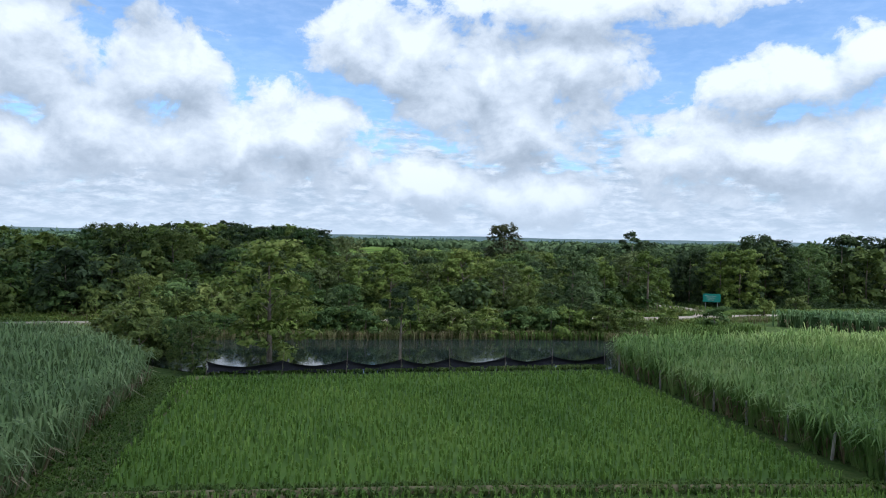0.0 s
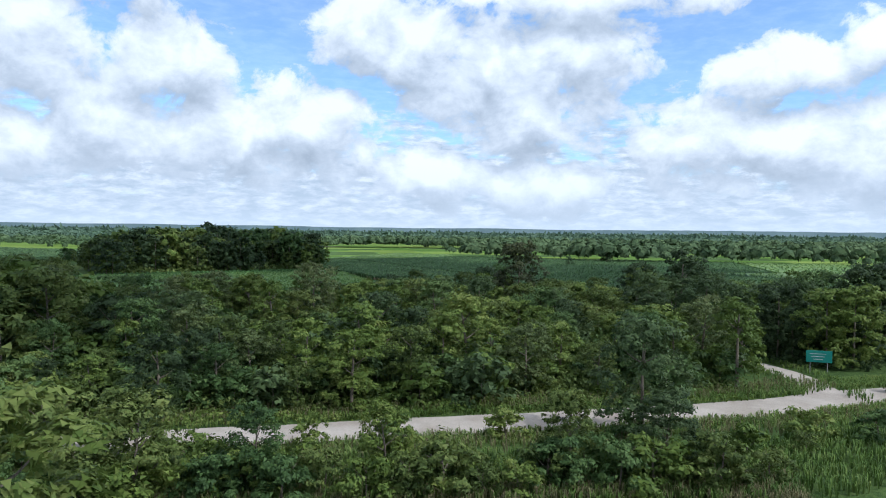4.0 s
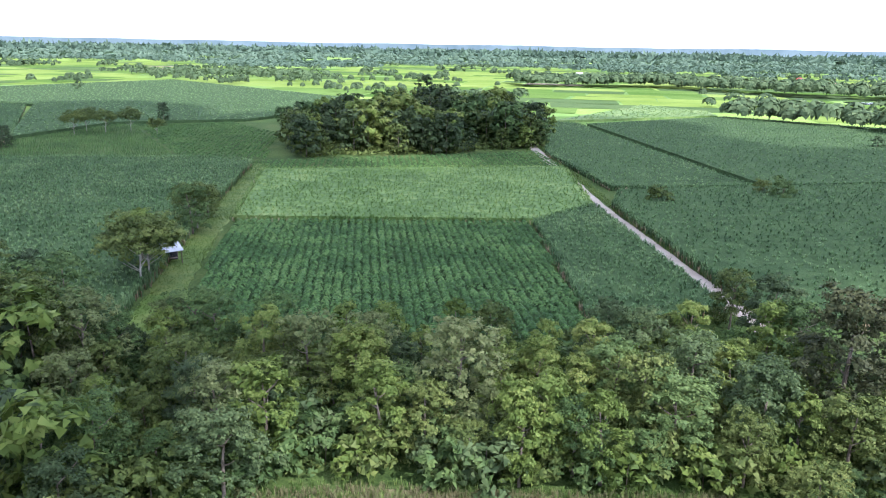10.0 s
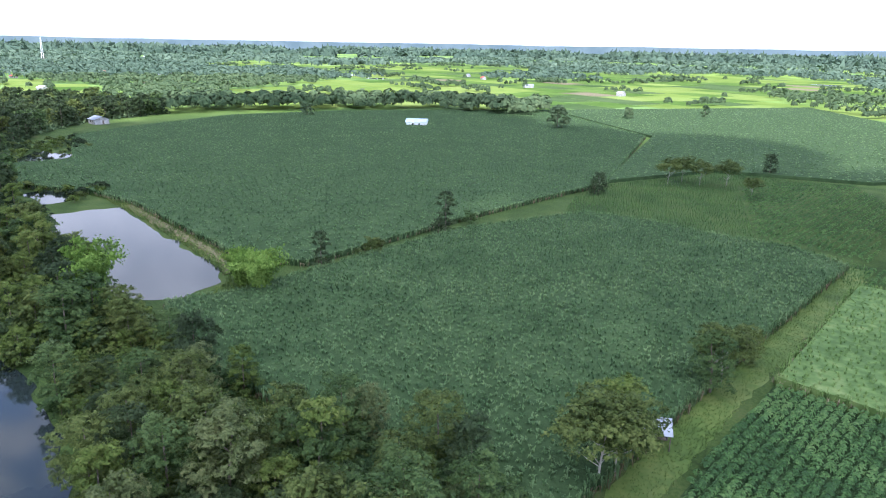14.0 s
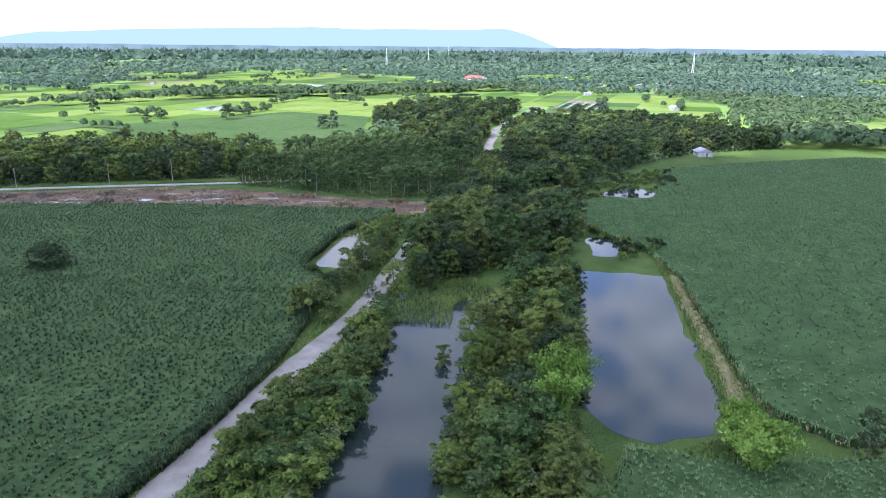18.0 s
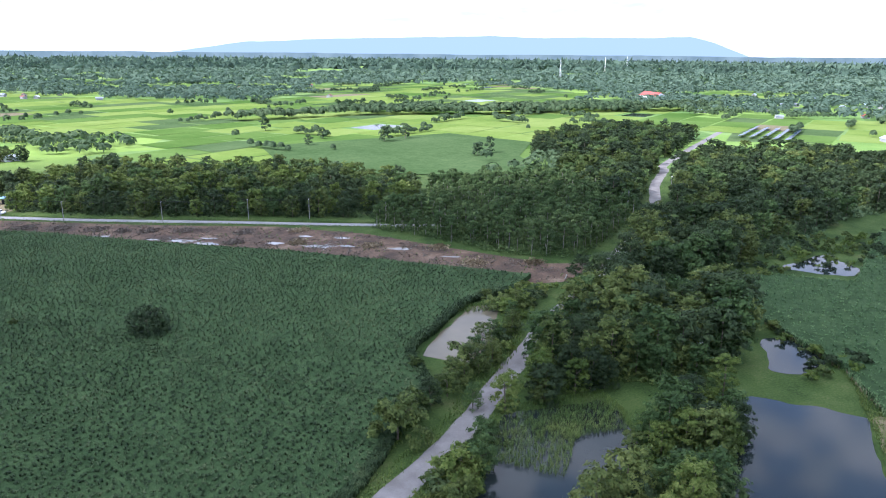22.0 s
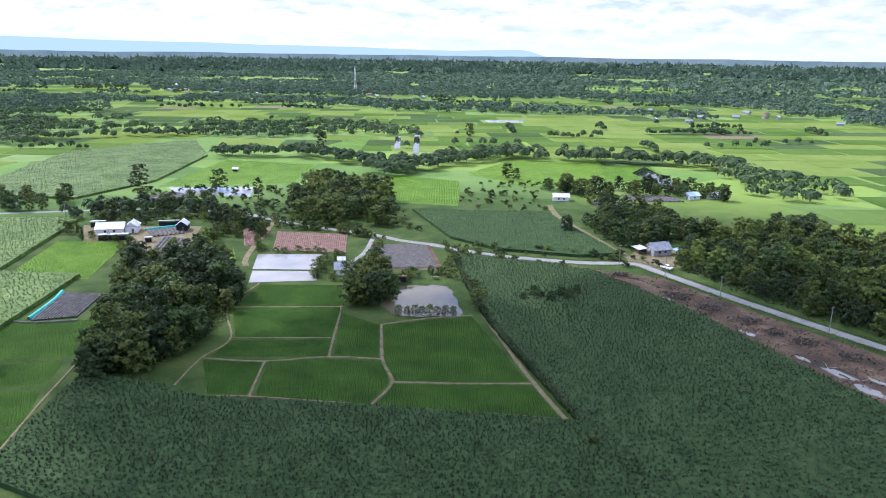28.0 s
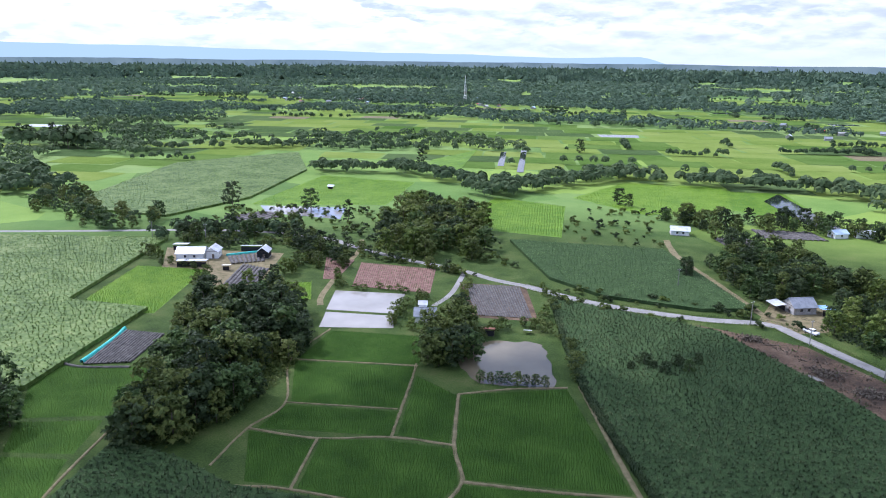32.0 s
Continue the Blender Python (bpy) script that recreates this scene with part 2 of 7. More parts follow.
def ground_mat():
    """Rough grass and weeds; far off, a patchwork of fields."""
    mat, g, bsdf, out, geo = material("land", 0.95, 0.1)
    pos = geo.outputs["Position"]
    skew = g.node("ShaderNodeMapping", {"Vector": pos, "Rotation": (0, 0, radians(23)), "Scale": (1 / 130, 1 / 75, 1)})
    cell = g.node("ShaderNodeTexVoronoi", {"Vector": skew.outputs[0], "Scale": 1.0, "Randomness": 0.75}, distance="CHEBYCHEV", voronoi_dimensions="2D")
    pick = g.node("ShaderNodeSeparateColor", {0: cell.outputs["Color"]}).outputs[0]
    fields = g.ramp(pick, [(0.0, (0.055, 0.115, 0.030)), (0.25, (0.10, 0.19, 0.045)), (0.45, (0.17, 0.27, 0.05)),
                           (0.62, (0.24, 0.34, 0.055)), (0.8, (0.13, 0.22, 0.06)), (1.0, (0.20, 0.28, 0.09))])
    fields = g.mix(0.35, fields, g.ramp(g.noise(pos, 0.035, 6, 0.6), [(0.35, (0.09, 0.16, 0.035)), (0.65, (0.20, 0.28, 0.07))]))
    weeds = g.ramp(g.math("ADD", g.math("MULTIPLY", g.noise(pos, 0.09, 5), 0.5), g.math("MULTIPLY", g.noise(pos, 2.2, 5, 0.7), 0.5)),
                   [(0.38, (0.022, 0.040, 0.010)), (0.46, (0.038, 0.066, 0.015)), (0.54, (0.060, 0.092, 0.022)), (0.66, (0.100, 0.104, 0.040))])
    middle = g.node("ShaderNodeVectorMath", {0: pos, 1: (-120.0, 0.0, 0.0)}, operation="DISTANCE").outputs["Value"]
    far = g.math("MULTIPLY", g.math("SUBTRACT", middle, 300.0), 1 / 90, True)
    far = g.math("MINIMUM", far, 1.0)
    g.tree.links.new(g.mix(far, weeds, fields), bsdf.inputs["Base Color"])
    b = g.node("ShaderNodeBump", {"Height": g.noise(pos, 3.0, 6, 0.7), "Strength": 0.6, "Distance": 0.25})
    g.tree.links.new(b.outputs[0], bsdf.inputs["Normal"])
    return mat


LAND = ground_mat()
CANE = leaf_mat("sugarcane_leaf", (0.05152, 0.09752, 0.03776), (0.103, 0.1748, 0.06756), (0.1932, 0.2668, 0.1133), tuft=1.5, single=0.25)
CANE_PALE = leaf_mat("young_cane_leaf", (0.088, 0.155, 0.038), (0.152, 0.240, 0.064), (0.26, 0.33, 0.112), tuft=1.5, single=0.25)
# Pale cane copy with the sunlit tone put into its colour.
CANE_SUN_TINT = leaf_mat("sun_tinted_cane_leaf", (0.086, 0.145, 0.034), (0.155, 0.236, 0.060), (0.275, 0.345, 0.118), tuft=1.5, single=0.25)
CANE_DRY = leaf_mat("dry_cane_leaf", (0.10, 0.075, 0.04), (0.21, 0.16, 0.09), (0.36, 0.30, 0.19), 0.1)
# Dark stem body: the shade between tufts is put into the colour.
CANE_BODY_SHADE = rough_mat("shade_dark_cane_stand", [(0.024, 0.044, 0.016), (0.044, 0.076, 0.028), (0.066, 0.106, 0.040)], 0.3, 4.0, 0.95, 0.9, 0.3, 0.05)
CASSAVA = leaf_mat("cassava_leaf", (0.044, 0.094, 0.029), (0.086, 0.164, 0.047), (0.155, 0.24, 0.076))
RICE = leaf_mat("rice_leaf", (0.105, 0.185, 0.034), (0.155, 0.250, 0.046), (0.22, 0.31, 0.064), 0.35)
CANE_GREY = leaf_mat("grey_green_cane_leaf", (0.100, 0.155, 0.058), (0.165, 0.235, 0.092), (0.27, 0.33, 0.15), single=0.35)
# Rice copy with mild cloud shade put into the colour.
RICE_HALF_SHADE = leaf_mat("half_shade_tinted_rice_leaf", (0.046, 0.092, 0.013), (0.076, 0.135, 0.020), (0.115, 0.18, 0.030), 0.3)
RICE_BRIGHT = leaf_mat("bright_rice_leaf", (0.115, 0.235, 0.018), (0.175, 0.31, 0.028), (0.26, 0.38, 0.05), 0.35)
# Rice and cane copies with deep cloud shade put into the colour.
RICE_SHADE_TINT = leaf_mat("shade_tinted_rice_leaf", (0.026, 0.060, 0.009), (0.046, 0.090, 0.013), (0.074, 0.126, 0.021), 0.3)
CANE_SHADE_TINT = leaf_mat("shade_tinted_cane_leaf", (0.029, 0.050, 0.020), (0.060, 0.095, 0.038), (0.120, 0.158, 0.068), tuft=1.5, single=0.25)
GRASS = leaf_mat("grass_blade", (0.058, 0.100, 0.020), (0.102, 0.160, 0.034), (0.20, 0.235, 0.066), 0.3)
DRYGRASS = leaf_mat("dry_grass_blade", (0.095, 0.105, 0.040), (0.145, 0.135, 0.062), (0.20, 0.17, 0.09), 0.3, 0.7, 0.12)
ROAD = rough_mat("laterite_gravel", [(0.21, 0.172, 0.135), (0.285, 0.243, 0.20), (0.36, 0.315, 0.265)], 0.25, 8.0, 0.95, 0.4)
# Greyer, darker gravel copy: cloud shade is put into its colour.
ROAD_SHADE_TINT = rough_mat("shade_tinted_gravel", [(0.135, 0.122, 0.106), (0.19, 0.175, 0.156), (0.25, 0.232, 0.21)], 0.25, 8.0, 0.95, 0.4)
CONCRETE = rough_mat("concrete_road", [(0.17, 0.165, 0.155), (0.23, 0.222, 0.21), (0.29, 0.28, 0.265)], 0.3, 6.0, 0.9, 0.3)
DIRT = rough_mat("bare_red_soil", [(0.032, 0.026, 0.019), (0.070, 0.047, 0.031), (0.130, 0.084, 0.052), (0.215, 0.155, 0.105)], 0.10, 1.4, 0.95, 0.8, 0.3)
BUND = rough_mat("earth_bund", [(0.085, 0.080, 0.034), (0.16, 0.135, 0.070), (0.235, 0.19, 0.11)], 0.5, 5.0, 0.95, 0.6, 0.1)
WATER = water_mat("pond_water", (0.014, 0.020, 0.018))
WATER_BROWN = water_mat("muddy_water", (0.115, 0.098, 0.062))
# Muddy water, coloured extra pale to stand for the bright sky reflection.
WATER_SILT_SKY = water_mat("silty_water_sky_pale", (0.22, 0.21, 0.19), 0.06)
STRAW = rough_mat("straw_ground", [(0.085, 0.095, 0.036), (0.135, 0.125, 0.058), (0.19, 0.16, 0.085)], 0.25, 5.0, 0.95, 0.6)
BARK = rough_mat("bark", [(0.07, 0.055, 0.04), (0.14, 0.115, 0.085), (0.22, 0.19, 0.15)], 1.5, 14.0, 0.95, 0.8)
BARK_PALE = rough_mat("pale_bark", [(0.17, 0.15, 0.12), (0.27, 0.25, 0.21), (0.36, 0.34, 0.30)], 1.5, 14.0, 0.95, 0.6)
LEAF_DARK = leaf_mat("dark_tree_leaf", (0.02443, 0.04002, 0.01559), (0.04322, 0.06786, 0.02533), (0.07987, 0.1114, 0.04092))
LEAF_MID = leaf_mat("tree_leaf", (0.0445, 0.0665, 0.016), (0.088, 0.120, 0.029), (0.165, 0.191, 0.051))
LEAF_GREEN = leaf_mat("fresh_tree_leaf", (0.03508, 0.06438, 0.01852), (0.06821, 0.1148, 0.03333), (0.1267, 0.1783, 0.05369))
LEAF_LIGHT = leaf_mat("light_tree_leaf", (0.05742, 0.09135, 0.01754), (0.1101, 0.1549, 0.02923), (0.1914, 0.2218, 0.05652))
LEAF_PALE = leaf_mat("flowering_tree_leaf", (0.062, 0.086, 0.028), (0.108, 0.136, 0.046), (0.185, 0.205, 0.078))
LEAF_OLIVE = leaf_mat("plantation_leaf", (0.044, 0.076, 0.022), (0.080, 0.124, 0.038), (0.155, 0.20, 0.070))
LEAF_GREY = leaf_mat("grey_green_feathery_leaf", (0.042, 0.067, 0.024), (0.073, 0.109, 0.039), (0.130, 0.168, 0.063))
LEAF_BROWN = leaf_mat("brownish_olive_leaf", (0.034, 0.042, 0.018), (0.062, 0.070, 0.028), (0.105, 0.112, 0.044))
LEAF_YELLOW = leaf_mat("yellow_green_young_leaf", (0.062, 0.096, 0.018), (0.112, 0.158, 0.032), (0.20, 0.24, 0.06))
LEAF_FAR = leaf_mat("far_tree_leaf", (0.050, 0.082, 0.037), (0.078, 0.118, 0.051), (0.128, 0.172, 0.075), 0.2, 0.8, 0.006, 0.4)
LEAF_BAMBOO = leaf_mat("bamboo_leaf", (0.085, 0.155, 0.024), (0.150, 0.245, 0.040), (0.24, 0.34, 0.075))
# Distance haze is put into this leaf colour, for woods beyond 800 m.
LEAF_HAZE_TINT = leaf_mat("haze_tinted_far_leaf", (0.062, 0.096, 0.066), (0.092, 0.136, 0.090), (0.140, 0.190, 0.124), 0.2, 0.8, 0.006, 0.4, 0.9, 0.55, 0.0)
FIELD_RICE = leaf_mat("far_bright_rice", (0.130, 0.200, 0.040), (0.180, 0.250, 0.056), (0.240, 0.300, 0.085), 0.2, 0.9, 0.02, 0.5, 0.5, 0.5, 0.0)
FIELD_GREEN = leaf_mat("far_green_rice", (0.074, 0.1406, 0.02886), (0.1073, 0.1776, 0.03996), (0.148, 0.222, 0.06105), 0.2, 0.9, 0.02, 0.5, 0.5, 0.5, 0.0)
FIELD_CANE = leaf_mat("far_cane", (0.052, 0.094, 0.031), (0.076, 0.122, 0.044), (0.112, 0.160, 0.064), 0.2, 0.9, 0.02, 0.6, 0.8, 0.4, 0.0)
WHITE = rough_mat("white_paint", [(0.62, 0.62, 0.60), (0.76, 0.76, 0.74), (0.82, 0.82, 0.80)], 0.8, 6.0, 0.6, 0.1)
PLASTER = rough_mat("weathered_plaster", [(0.22, 0.21, 0.19), (0.34, 0.33, 0.31), (0.48, 0.47, 0.45)], 0.8, 6.0, 0.8, 0.1)
TIN = rough_mat("zinc_roof", [(0.42, 0.44, 0.46), (0.58, 0.60, 0.62), (0.70, 0.72, 0.74)], 0.4, 5.0, 0.45, 0.15, 0.02, 0.5, 0.35)
TIN_DULL = rough_mat("dull_zinc_roof", [(0.24, 0.25, 0.27), (0.31, 0.325, 0.345), (0.38, 0.40, 0.42)], 0.6, 6.0, 0.65, 0.2, 0.02, 0.3)
TIN_GREY = rough_mat("grey_tile_roof", [(0.16, 0.18, 0.21), (0.24, 0.26, 0.29), (0.31, 0.33, 0.36)], 0.5, 5.0, 0.7, 0.3)
TIN_BLUE = rough_mat("pale_blue_roof", [(0.34, 0.44, 0.56), (0.44, 0.55, 0.67), (0.55, 0.64, 0.74)], 0.4, 5.0, 0.5, 0.15)
RED_ROOF = rough_mat("red_roof", [(0.30, 0.06, 0.045), (0.46, 0.09, 0.07), (0.55, 0.14, 0.10)], 0.3, 5.0, 0.7, 0.2)
RUST = rough_mat("rusty_tin", [(0.12, 0.055, 0.04), (0.22, 0.10, 0.07), (0.32, 0.19, 0.14)], 0.8, 6.0, 0.8, 0.3)
WOOD = rough_mat("weathered_timber", [(0.07, 0.055, 0.045), (0.14, 0.11, 0.085), (0.22, 0.18, 0.14)], 1.0, 9.0, 0.9, 0.4)
DARK = rough_mat("dark_opening", [(0.012, 0.012, 0.013), (0.022, 0.022, 0.024), (0.03, 0.03, 0.032)], 1.0, 6.0, 0.8, 0.1)
GLASS = rough_mat("window_glass", [(0.02, 0.025, 0.03), (0.03, 0.036, 0.042), (0.04, 0.048, 0.055)], 0.6, 3.0, 0.12, 0.0, 0.01, 0.6)
NET = rough_mat("shade_net", [(0.046, 0.043, 0.040), (0.090, 0.084, 0.078), (0.165, 0.155, 0.142)], 0.7, 5.0, 0.85, 0.5)
NET_RED = rough_mat("reddish_bed_net", [(0.11, 0.060, 0.045), (0.18, 0.10, 0.078), (0.30, 0.19, 0.155)], 0.5, 5.0, 0.85, 0.5)
NET_BLACK = rough_mat("black_net", [(0.008, 0.008, 0.010), (0.014, 0.014, 0.018), (0.024, 0.024, 0.030)], 1.0, 20.0, 0.8, 0.4)
TARP = rough_mat("turquoise_tarp", [(0.02, 0.28, 0.24), (0.05, 0.42, 0.37), (0.16, 0.55, 0.50)], 0.8, 5.0, 0.6, 0.4)
TARP_BLUE = rough_mat("blue_tarp", [(0.10, 0.24, 0.48), (0.22, 0.38, 0.60), (0.35, 0.50, 0.68)], 0.8, 5.0, 0.6, 0.4)
SIGN_GREEN = rough_mat("green_sign_paint", [(0.012, 0.12, 0.095), (0.018, 0.17, 0.13), (0.025, 0.20, 0.155)], 0.6, 5.0, 0.5, 0.05)
PANEL = rough_mat("solar_cell", [(0.018, 0.028, 0.06), (0.028, 0.042, 0.085), (0.04, 0.06, 0.11)], 0.3, 3.0, 0.2, 0.0, 0.01, 0.6)
RUBBER = rough_mat("tyre_rubber", [(0.012, 0.012, 0.012), (0.02, 0.02, 0.02), (0.03, 0.03, 0.03)], 1.0, 9.0, 0.9, 0.3)
PADDY_FLOOR = rough_mat("rice_and_water", [(0.018, 0.044, 0.007), (0.034, 0.076, 0.011), (0.056, 0.112, 0.018)], 0.12, 4.0, 0.9, 0.5, 0.1, 0.05)
CLOUD = rough_mat("cloud_vapour", [(0.86, 0.87, 0.88), (0.90, 0.90, 0.91), (0.93, 0.93, 0.93)], 0.01, 0.05, 1.0, 0.0)

# ---------------------------------------------------------------- building tools
rng = np.random.default_rng(7)


def mesh_np(name, verts, faces):
    """A mesh from vertex rows and a list of index arrays (rows of three or four)."""
    me = bpy.data.meshes.new(name)
    loops = np.concatenate([f.ravel() for f in faces]).astype(np.int32)
    sizes = np.concatenate([np.full(len(f), f.shape[1]) for f in faces]).astype(np.int32)
    me.vertices.add(len(verts))
    me.vertices.foreach_set("co", np.ascontiguousarray(verts, dtype=np.float32).ravel())
    me.loops.add(len(loops))
    me.loops.foreach_set("vertex_index", loops)
    me.polygons.add(len(sizes))
    me.polygons.foreach_set("loop_start", np.r_[0, np.cumsum(sizes)[:-1]].astype(np.int32))
    me.polygons.foreach_set("loop_total", sizes)
    me.update(calc_edges=True)
    return me


def add(name, me, mat, parent=None, label="", category="", kind="", group=""):
    if mat is not None and not me.materials:
        me.materials.append(mat)
    ob = new(name, me)
    if parent is not None:
        ob.parent = parent
    return tagged(ob, label, category, group, kind)


def part(name, bm, mat, parent, label=""):
    """Links a bmesh as one mesh object under a thing or a part."""
    me = bpy.data.meshes.new(name)
    bm.to_mesh(me)
    bm.free()
    return add(name, me, mat, parent, label)


def thing(name, m, label, category, group=""):
    ob = new(name)
    ob.empty_display_size = 0.3
    ob.matrix_basis = m
    return tagged(ob, label, category, group)


def box(bm, size, m=Matrix(), bevel=0.0):
    r = bmesh.ops.create_cube(bm, size=1.0, matrix=m @ Matrix.Diagonal((*size, 1)))
    if bevel:
        edges = list({e for v in r["verts"] for e in v.link_edges})
        bmesh.ops.bevel(bm, geom=edges, offset=bevel, segments=1, affect="EDGES")
    return bm


def boxed(size, m=Matrix(), bevel=0.0):
    return box(bmesh.new(), size, m, bevel)


def tube(bm, points, radii, sides=7):
    """A tapered tube along points."""
    rings = []
    for i, (p, r) in enumerate(zip(points, radii)):
        a, b = points[max(0, i - 1)], points[min(len(points) - 1, i + 1)]
        way = (Vector(b) - Vector(a)).normalized()
        q = way.to_track_quat("Z", "Y")
        rings.append([bm.verts.new(Vector(p) + q @ Vector((r * math.cos(2 * math.pi * k / sides), r * math.sin(2 * math.pi * k / sides), 0)))
                      for k in range(sides)])
    for lo, hi in zip(rings, rings[1:]):
        for k in range(sides):
            bm.faces.new((lo[k], lo[(k + 1) % sides], hi[(k + 1) % sides], hi[k]))
    bm.faces.new(rings[-1])
    bm.faces.new(rings[0][::-1])
    return bm


def inside(poly, pts):
    poly, ok = np.asarray(poly, float), np.zeros(len(pts), bool)
    for (x0, y0), (x1, y1) in zip(poly, np.roll(poly, -1, 0)):
        cross = (y0 > pts[:, 1]) != (y1 > pts[:, 1])
        ok ^= cross & (pts[:, 0] < (x1 - x0) * (pts[:, 1] - y0) / ((y1 - y0) or 1e-9) + x0)
    return ok


def scatter(poly, step, across=None, angle=0.0, jitter=0.35):
    """Points in rows over a polygon: step along the row, across from row to row."""
    poly = np.asarray(poly, float)
    across = across or step
    mid, reach = poly.mean(0), np.linalg.norm(poly - poly.mean(0), axis=1).max()
    a, b = np.meshgrid(np.arange(-reach, reach, step), np.arange(-reach, reach, across))
    pts = np.stack([a.ravel(), b.ravel()], 1)
    pts += rng.uniform(-jitter, jitter, pts.shape) * (step, min(step, across))
    c, s = math.cos(radians(angle)), math.sin(radians(angle))
    pts = pts @ np.array([[c, s], [-s, c]]) + mid
    return pts[inside(poly, pts)]


def blades(pts, count, height, spread, width, z=0.0, droop=0.5, rows=None):
    """Tufts of bent, pointed blades at the points."""
    n = len(pts) * count
    p = np.repeat(pts, count, 0)
    az = rng.uniform(0, 2 * np.pi, n)
    out = np.stack([np.cos(az), np.sin(az)], 1)
    h = height * rng.uniform(0.7, 1.1, n)
    r = spread * rng.uniform(0.3, 1.0, n)
    w = width * rng.uniform(0.7, 1.2, n)
    side = np.stack([-out[:, 1], out[:, 0], np.zeros(n)], 1) * w[:, None] / 2
    zz = np.full((n, 1), z) if np.isscalar(z) else np.repeat(z, count)[:, None]
    base = np.c_[p + 0.08 * r[:, None] * out, zz]
    midp = np.c_[p + 0.45 * r[:, None] * out, zz + 0.82 * h[:, None]]
    tip = np.c_[p + r[:, None] * out, zz + (h * (1 - droop * rng.uniform(0, 1, n) * 0.8))[:, None]]
    verts = np.stack([base - side * 0.7, base + side * 0.7, midp + side, midp - side, tip], 1).reshape(-1, 3)
    i = np.arange(n)[:, None] * 5
    return verts, [i + np.array([[0, 1, 2, 3]]), i + np.array([[3, 2, 4]])]


def stand(poly, height, name, mat, label, category, grow=0.0):
    """A block of crop: the dense body of stems and leaves below the tops."""
    bm = bmesh.new()
    lo = [bm.verts.new((x, y, 0.0)) for x, y in poly]
    hi = [bm.verts.new((x, y, height)) for x, y in poly]
    for i in range(len(poly)):
        j = (i + 1) % len(poly)
        bm.faces.new((lo[i], lo[j], hi[j], hi[i]))
    bm.faces.new(hi)
    bm.faces.new(lo[::-1])
    bmesh.ops.recalc_face_normals(bm, faces=bm.faces)
    me = bpy.data.meshes.new(name)
    bm.to_mesh(me)
    bm.free()
    return add(name, me, mat, None, label, category, "stuff")


def sheet(name, poly, z, mat, label, category, kind="structure", parent=None, thick=0.0):
    """A flat piece of ground or water with straight edges."""
    bm = bmesh.new()
    f = bm.faces.new([bm.verts.new((x, y, z)) for x, y in poly])
    bmesh.ops.recalc_face_normals(bm, faces=bm.faces)
    if f.normal.z < 0:
        bmesh.ops.reverse_faces(bm, faces=bm.faces)
    bmesh.ops.triangulate(bm, faces=bm.faces)
    me = bpy.data.meshes.new(name)
    bm.to_mesh(me)
    bm.free()
    return add(name, me, mat, parent, label, category, kind)


def smooth_line(pts, step=3.0):
    """A Catmull-Rom line through points, resampled."""
    p = np.asarray(pts, float)
    p = np.vstack([2 * p[0] - p[1], p, 2 * p[-1] - p[-2]])
    out = []
    for a, b, c, d in zip(p, p[1:], p[2:], p[3:]):
        for t in np.linspace(0, 1, max(2, int(np.linalg.norm(c - b) / step)), endpoint=False):
            out.append(0.5 * (2 * b + (c - a) * t + (2 * a - 5 * b + 4 * c - d) * t * t + (3 * b - a - 3 * c + d) * t ** 3))
    out.append(p[-2])
    return np.array(out)


def ribbon(name, pts, width, z, crown, mat, label, category, kind="structure", wobble=0.0, step=3.0, edge=0.0):
    """A road, path or bund along a line: five points across, raised by crown in the middle."""
    line = smooth_line(pts, step)
    way = np.gradient(line, axis=0)
    way /= np.linalg.norm(way, axis=1)[:, None]
    nrm = np.stack([-way[:, 1], way[:, 0]], 1)
    rows = []
    offs, ups = (-1, -0.8, 0, 0.8, 1), (edge, z + crown * 0.5, z + crown, z + crown * 0.5, edge)
    for o, u in zip(offs, ups):
        wob = wobble * rng.uniform(-1, 1, len(line)) if abs(o) == 1 else 0
        rows.append(np.c_[line + nrm * (o * width / 2 + wob * np.sign(o))[..., None] if wobble and abs(o) == 1 else line + nrm * o * width / 2,
                          np.full(len(line), u)])
    verts = np.stack(rows, 1).reshape(-1, 3)
    i = (np.arange(len(line) - 1)[:, None] * 5 + np.arange(4)[None]).ravel()[:, None]
    faces = np.hstack([i, i + 5, i + 6, i + 1])
    me = mesh_np(name, verts, [faces[:, ::-1]])
    for f in me.polygons:
        f.use_smooth = True
    return add(name, me, mat, None, label, category, kind)


# ---------------------------------------------------------------- the land
me = mesh_np("ground", np.array([(x, y, 0.0) for y in np.linspace(-4950, 4950, 34) for x in np.linspace(-4950, 4950, 34)]),
             [np.array([(r * 34 + c, r * 34 + c + 1, r * 34 + 35 + c, r * 34 + 34 + c) for r in range(33) for c in range(33)])])
add("ground", me, LAND, None, "flat farmland of grass, weeds and distant field patches", "ground", "structure")

# roads
ROAD_LINE = [(-660, -174), (-473, -114), (-440, -98), (-393, -76), (-344, -47), (-311, -33), (-252, -10), (-214, 3), (-180, 17), (-157, 27), (-127, 35.6), (-97, 45.6),
             (-60, 58), (-21, 74), (7, 85), (24, 92), (34, 98), (60, 110)]
ribbon("road", [(-42, 65.3), (-21, 74), (7, 85), (24, 92), (34, 98), (60, 110)], 4.8, 0.034, 0.06, ROAD, "pale gravel country road beside the near pond", "road", wobble=0.25)
ribbon("road", [p for p in ROAD_LINE if p[0] < -50] + [(-41, 65.7)], 4.8, 0.03, 0.06, ROAD_SHADE_TINT, "shade-tinted grey country road beside the long ponds", "road", wobble=0.25)
